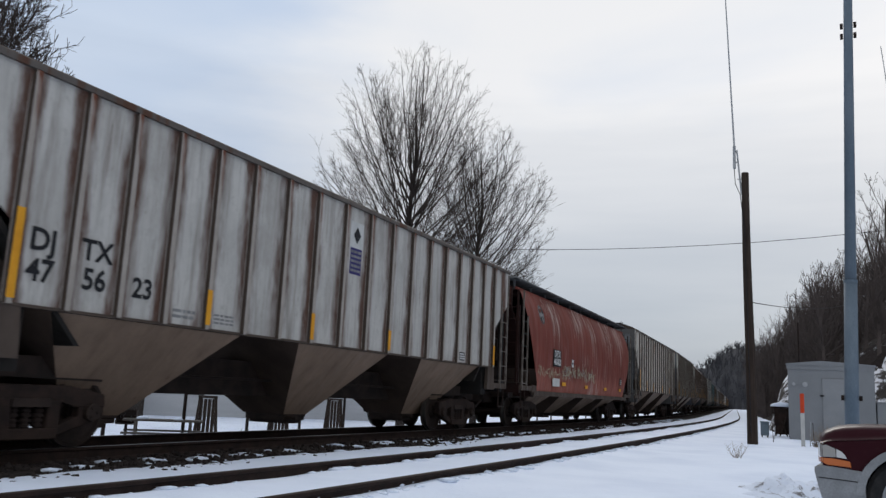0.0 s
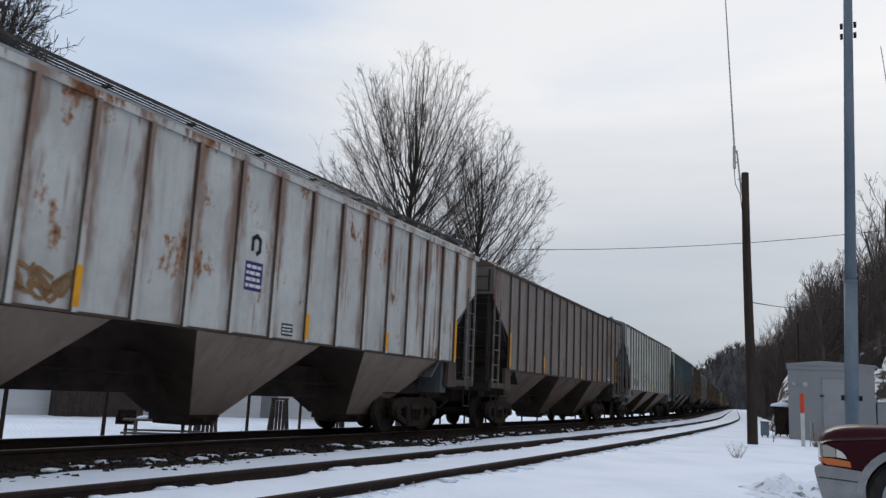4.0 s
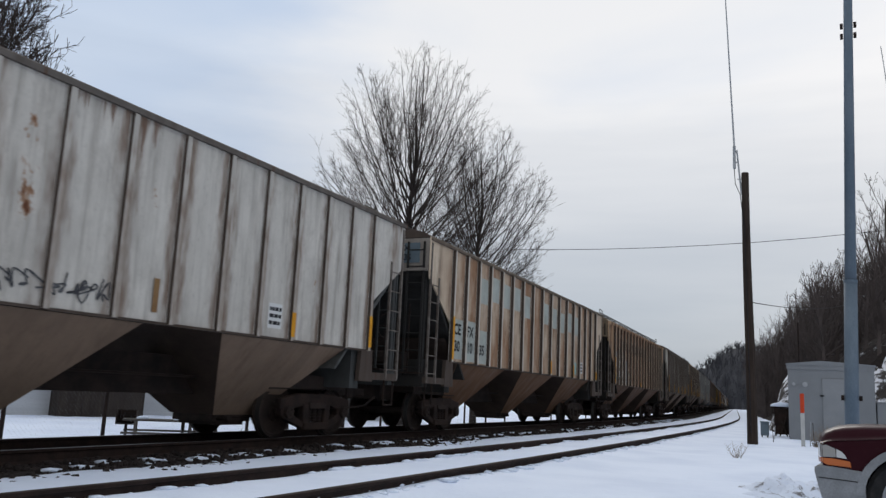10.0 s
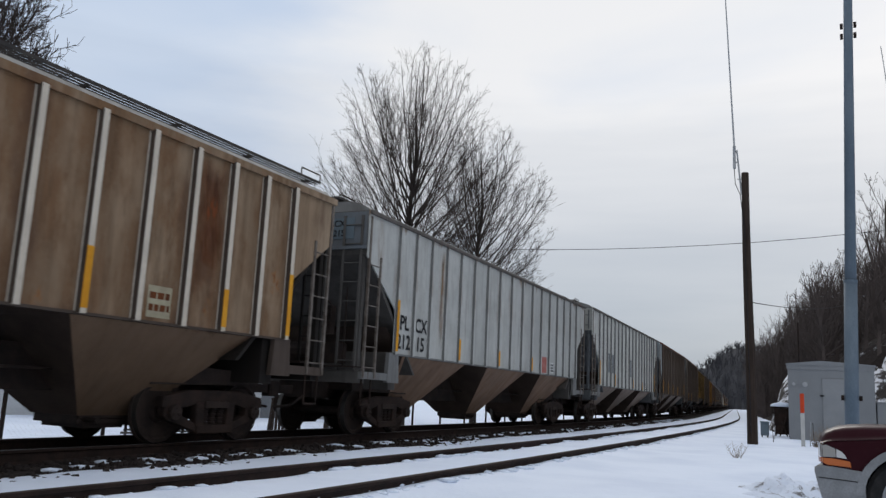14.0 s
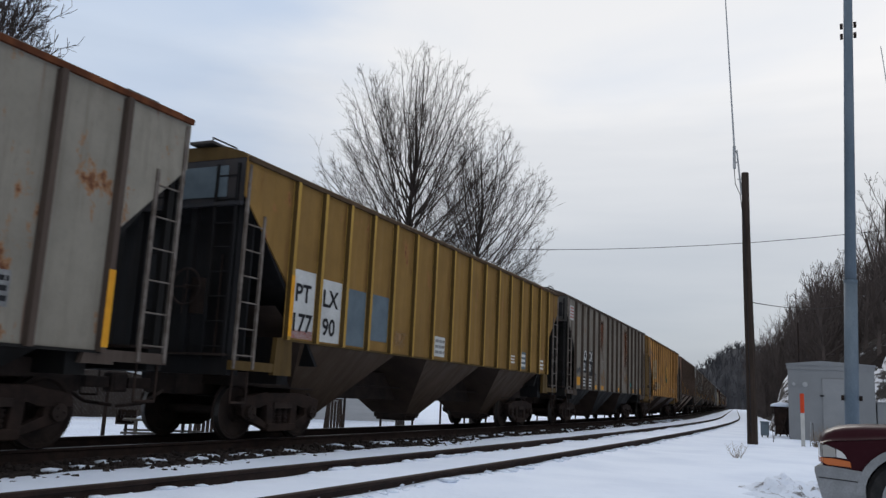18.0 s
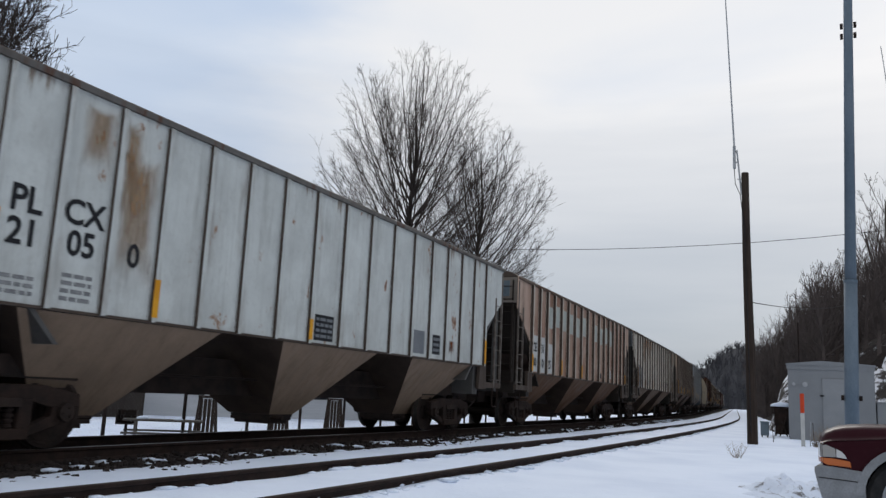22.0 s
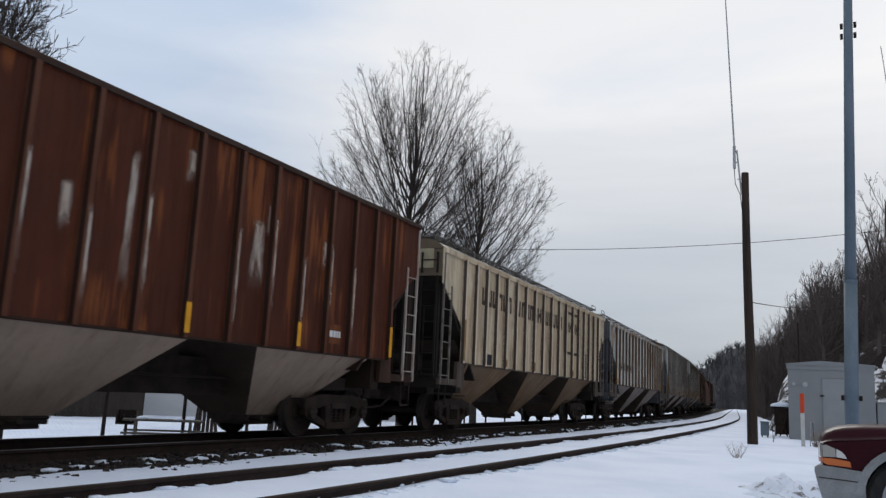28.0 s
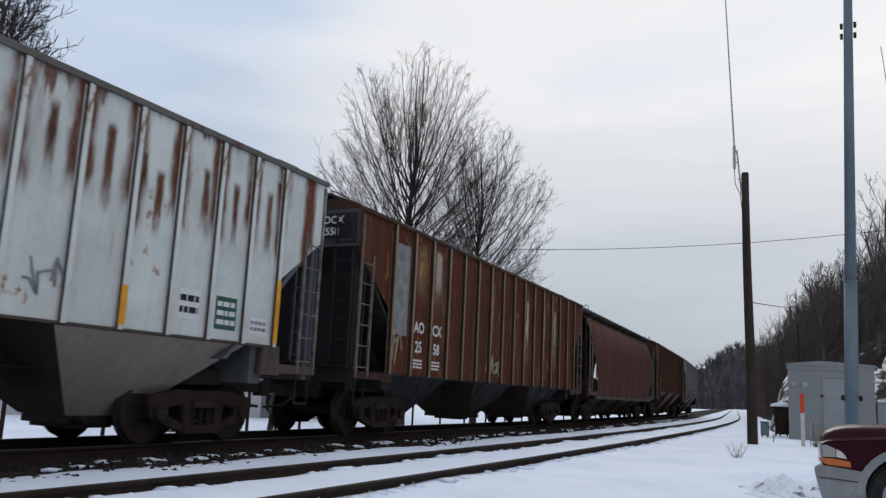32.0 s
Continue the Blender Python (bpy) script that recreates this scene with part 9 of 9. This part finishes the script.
         marks=(("patch", 1.3, 2.8, 0.75, 0.85, G_), ("patch", 2.4, 2.8, 0.72, 0.85, G_), ("patch", 3.5, 2.62, 0.75, 0.4, G_), ("rep", 1.3, 2.95, 0.40, 0.32, M_PATCHD, (("AO", "25"), ("CX", "29"))), ("patch", 8.9, 2.95, 0.65, 0.95, G_), data(2.3, 1.68, 0.4, 0.16), ("scrawl", 6.0, 1.9, 1.2, 0.4, M_FAINT, 6, 0.016), ("scrawl", 11.2, 2.02, 1.9, 0.5, M_PINK, 10, 0.013), data(14, 1.88, 0.34, 0.34, W_, B_), run(10.8, 3.6, 4.4, 0.2), run(11.75, 2.9, 4.4, 0.2), run(12.8, 3.5, 4.4, 0.2), run(16.3, 3.3, 3.9, 0.25), run(16.8, 2.4, 4.4, 0.18), ("front", ("",), 0.9, 3.98, 0.8, 0.42, M_PATCHG, B_),)),
    dict(name="car_ah", e=1.25, sill=1.52, eave=4.5, s0=604.25, rgb=(0.630, 0.651, 0.614), seam=0.95, seam_rgb=(0.115, 0.035, 0.018), blotch=0.2, seam_from=3.0, n=17, rust=0.14, grime=0.1, top=0.7, rust_rgb=(0.115, 0.038, 0.020), end=(0.145, 0.153, 0.170), endtop=(0.22, 0.235, 0.25), hop=(0.33, 0.34, 0.335),
         label="white ribbed covered hopper car streaked with long red rust runs", strips=((0, 1.0), (4, 0.5), (7, 0.45), (13, 0.5), (17, 1.0)),
         marks=(("patch", 1, 2.78, 0.72, 0.93, G_), ("patch", 2, 2.79, 0.68, 0.9, G_), ("patch", 3, 2.62, 0.62, 0.5, G_), ("rep", 1, 2.74, 0.42, 0.32, M_PATCHD, (("25", ""), ("98", ""))), ("patch", 8, 3.05, 0.62, 0.95, G_), data(0, 1.86, 0.45, 0.2, M_PATCHD, W_, 2), data(1, 1.85, 0.56, 0.42, W_, B_), data(2, 1.85, 0.5, 0.4, W_, M_RUSTY), data(3, 1.85, 0.5, 0.4, W_, B_), data(14, 1.96, 0.42, 0.42, W_, B_, 2), data(15, 1.91, 0.46, 0.48, M_GREEN, W_, 3), data(16, 1.79, 0.42, 0.25, W_, M_FAINT, 2), run(11.5, 2.85, 4.1, 0.2), run(12.5, 2.8, 4.1, 0.22), run(13.2, 3.1, 3.9, 0.14), run(13.55, 2.7, 3.7, 0.2), run(14.1, 3.0, 3.8, 0.14), run(14.65, 2.8, 4.0, 0.22), run(15.5, 2.7, 3.9, 0.2), run(16.57, 2.8, 4.0, 0.22), run(16.9, 3.6, 4.2, 0.3), ("scrawl", 11.7, 2.0, 0.6, 0.5, M_FAINT, 3), ("front", ("",), 0.95, 4.0, 0.72, 0.45, M_PATCHD, B_),)),
    dict(name="car_ai", s0=622.44, rgb=(0.095, 0.028, 0.014), shade_grime_rgb=(0.05, 0.025, 0.016), blotch=0.6, n=15, rust=0.25, grime=0.25, rust_rgb=(0.27, 0.17, 0.075), tint=(0.055, 0.026, 0.018), rib=(0.270, 0.200, 0.140), rib_rust=0.5, deep=True, sill=1.25, e=1.3, end=(0.050, 0.052, 0.055), endtop=(0.07, 0.072, 0.075), hop=(0.04, 0.034, 0.03),
         label="rust-brown ribbed covered hopper car with yellowed pale panels", strips=(),
         marks=(("patch", 0, 3.0, 0.75, 1.9, M_FAINT), run(1.5, 2.6, 4.2, 0.75, M_TANSTAIN), run(2.5, 2.6, 4.2, 0.7, M_SCRAPED), ("rep", 1, 2.27, 0.42, 0.34, W_, (("AO", "25"), ("CX", "58"))), data(1, 1.5, 0.5, 0.26, M_RUSTY, W_), data(2, 1.5, 0.5, 0.26, M_RUSTY, W_), run(6.3, 1.6, 4.0, 0.45, M_TANSTAIN), run(9.5, 1.65, 3.95, 0.45, M_SCRAPED), run(11.3, 1.65, 3.95, 0.45, M_SCRAPED), run(12.6, 1.65, 3.95, 0.45, M_SCRAPED), ("scrawl", 6.4, 1.7, 1.1, 0.7, M_CHALK, 4, 0.036), ("scrawl", 0.4, 1.8, 0.5, 0.9, M_CHALK, 2, 0.026), black_front("AOCX", "2558"),)),
    dict(name="car_aj", s0=640.4, rgb=(0.085, 0.026, 0.017), n=14, barrel=True, rust=0.1, grime=0.25, tint=(0.05, 0.022, 0.016), end=(0.050, 0.022, 0.017), endtop=(0.05, 0.022, 0.017), hop=(0.055, 0.04, 0.032), bays=4, walk=0.14, label="dull red-brown round-sided covered hopper car", strips=()),
    dict(name="car_ak", s0=658.0, rgb=(0.115, 0.045, 0.028), shade_grime_rgb=(0.05, 0.025, 0.016), blotch=0.5, n=16, rust=0.35, grime=0.3, rust_rgb=(0.26, 0.17, 0.10), end=DARK, hop=(0.20, 0.15, 0.11), label="rust-brown ribbed covered hopper car near the rear", strips=((0, 0.8),)),
    dict(name="car_al", shade_grime_rgb=(0.20, 0.20, 0.195), s0=676.0, rgb=(0.468, 0.470, 0.438), n=16, rust=0.05, grime=0.25, end=DARK, label="pale grey ribbed covered hopper car, last of the train", strips=((0, 0.8),)),
]
# writing first, while the scene is small
for spec in CARS:
    for mk in spec.get("marks", ()):
        if mk[0] == "rep":
            for col in mk[6]:
                for word in col:
                    if word:
                        letters(word, mk[4])
        elif mk[0] == "text":
            letters(mk[1], mk[4])
        elif mk[0] == "front":
            for word in mk[1]:
                letters(word, mk[5] * 0.42)
TRAIN = []
for i, spec in enumerate(CARS):
    spec["seed"] = i + 1
    spec["pitch"] = (CARS[i + 1]["s0"] - spec["s0"]) if i + 1 < len(CARS) else 18.2
    car, half = hopper_car(spec)
    TRAIN.append((car, spec["s0"] + 0.11 + half, half))


def motions():
    """The train rolls towards the camera's side at an even speed; its wheels turn as it passes."""
    for car, mid, half in TRAIN:
        rows = []
        for k in range(65):
            t = k * 0.5
            s = mid - SPEED * t
            a, _ = line_at(s - half + 2.1, MAIN)
            c, _ = line_at(s + half - 2.1, MAIN)
            d = c - a
            m = (a + c) / 2
            rows.append((t, pose(m.x, m.y, 0, 0, 0, math.degrees(math.atan2(d.y, d.x)) - 90)))
        walk(car, rows)
    rate = math.degrees(SPEED * 0.987 / WHEEL_R)
    for w, dy, mid in WHEELS:
        t0 = max(0.0, (mid - 52.0) / SPEED)
        t1 = min(SECONDS, (mid + 16.0) / SPEED)
        if t0 >= SECONDS or t1 <= 0:
            continue
        k0, k1 = int(t0 * FPS), int(t1 * FPS)
        rows = [] if k0 == 0 else [(0.0, pose(0, dy, WHEEL_R))]
        for k in range(k0, k1 + 1):
            rows.append((k / FPS, pose(0, dy, WHEEL_R, rate * (k - k0) / FPS)))
        if k1 < SECONDS * FPS:
            rows.append((SECONDS, rows[-1][1]))
        walk(w, rows)


motions()
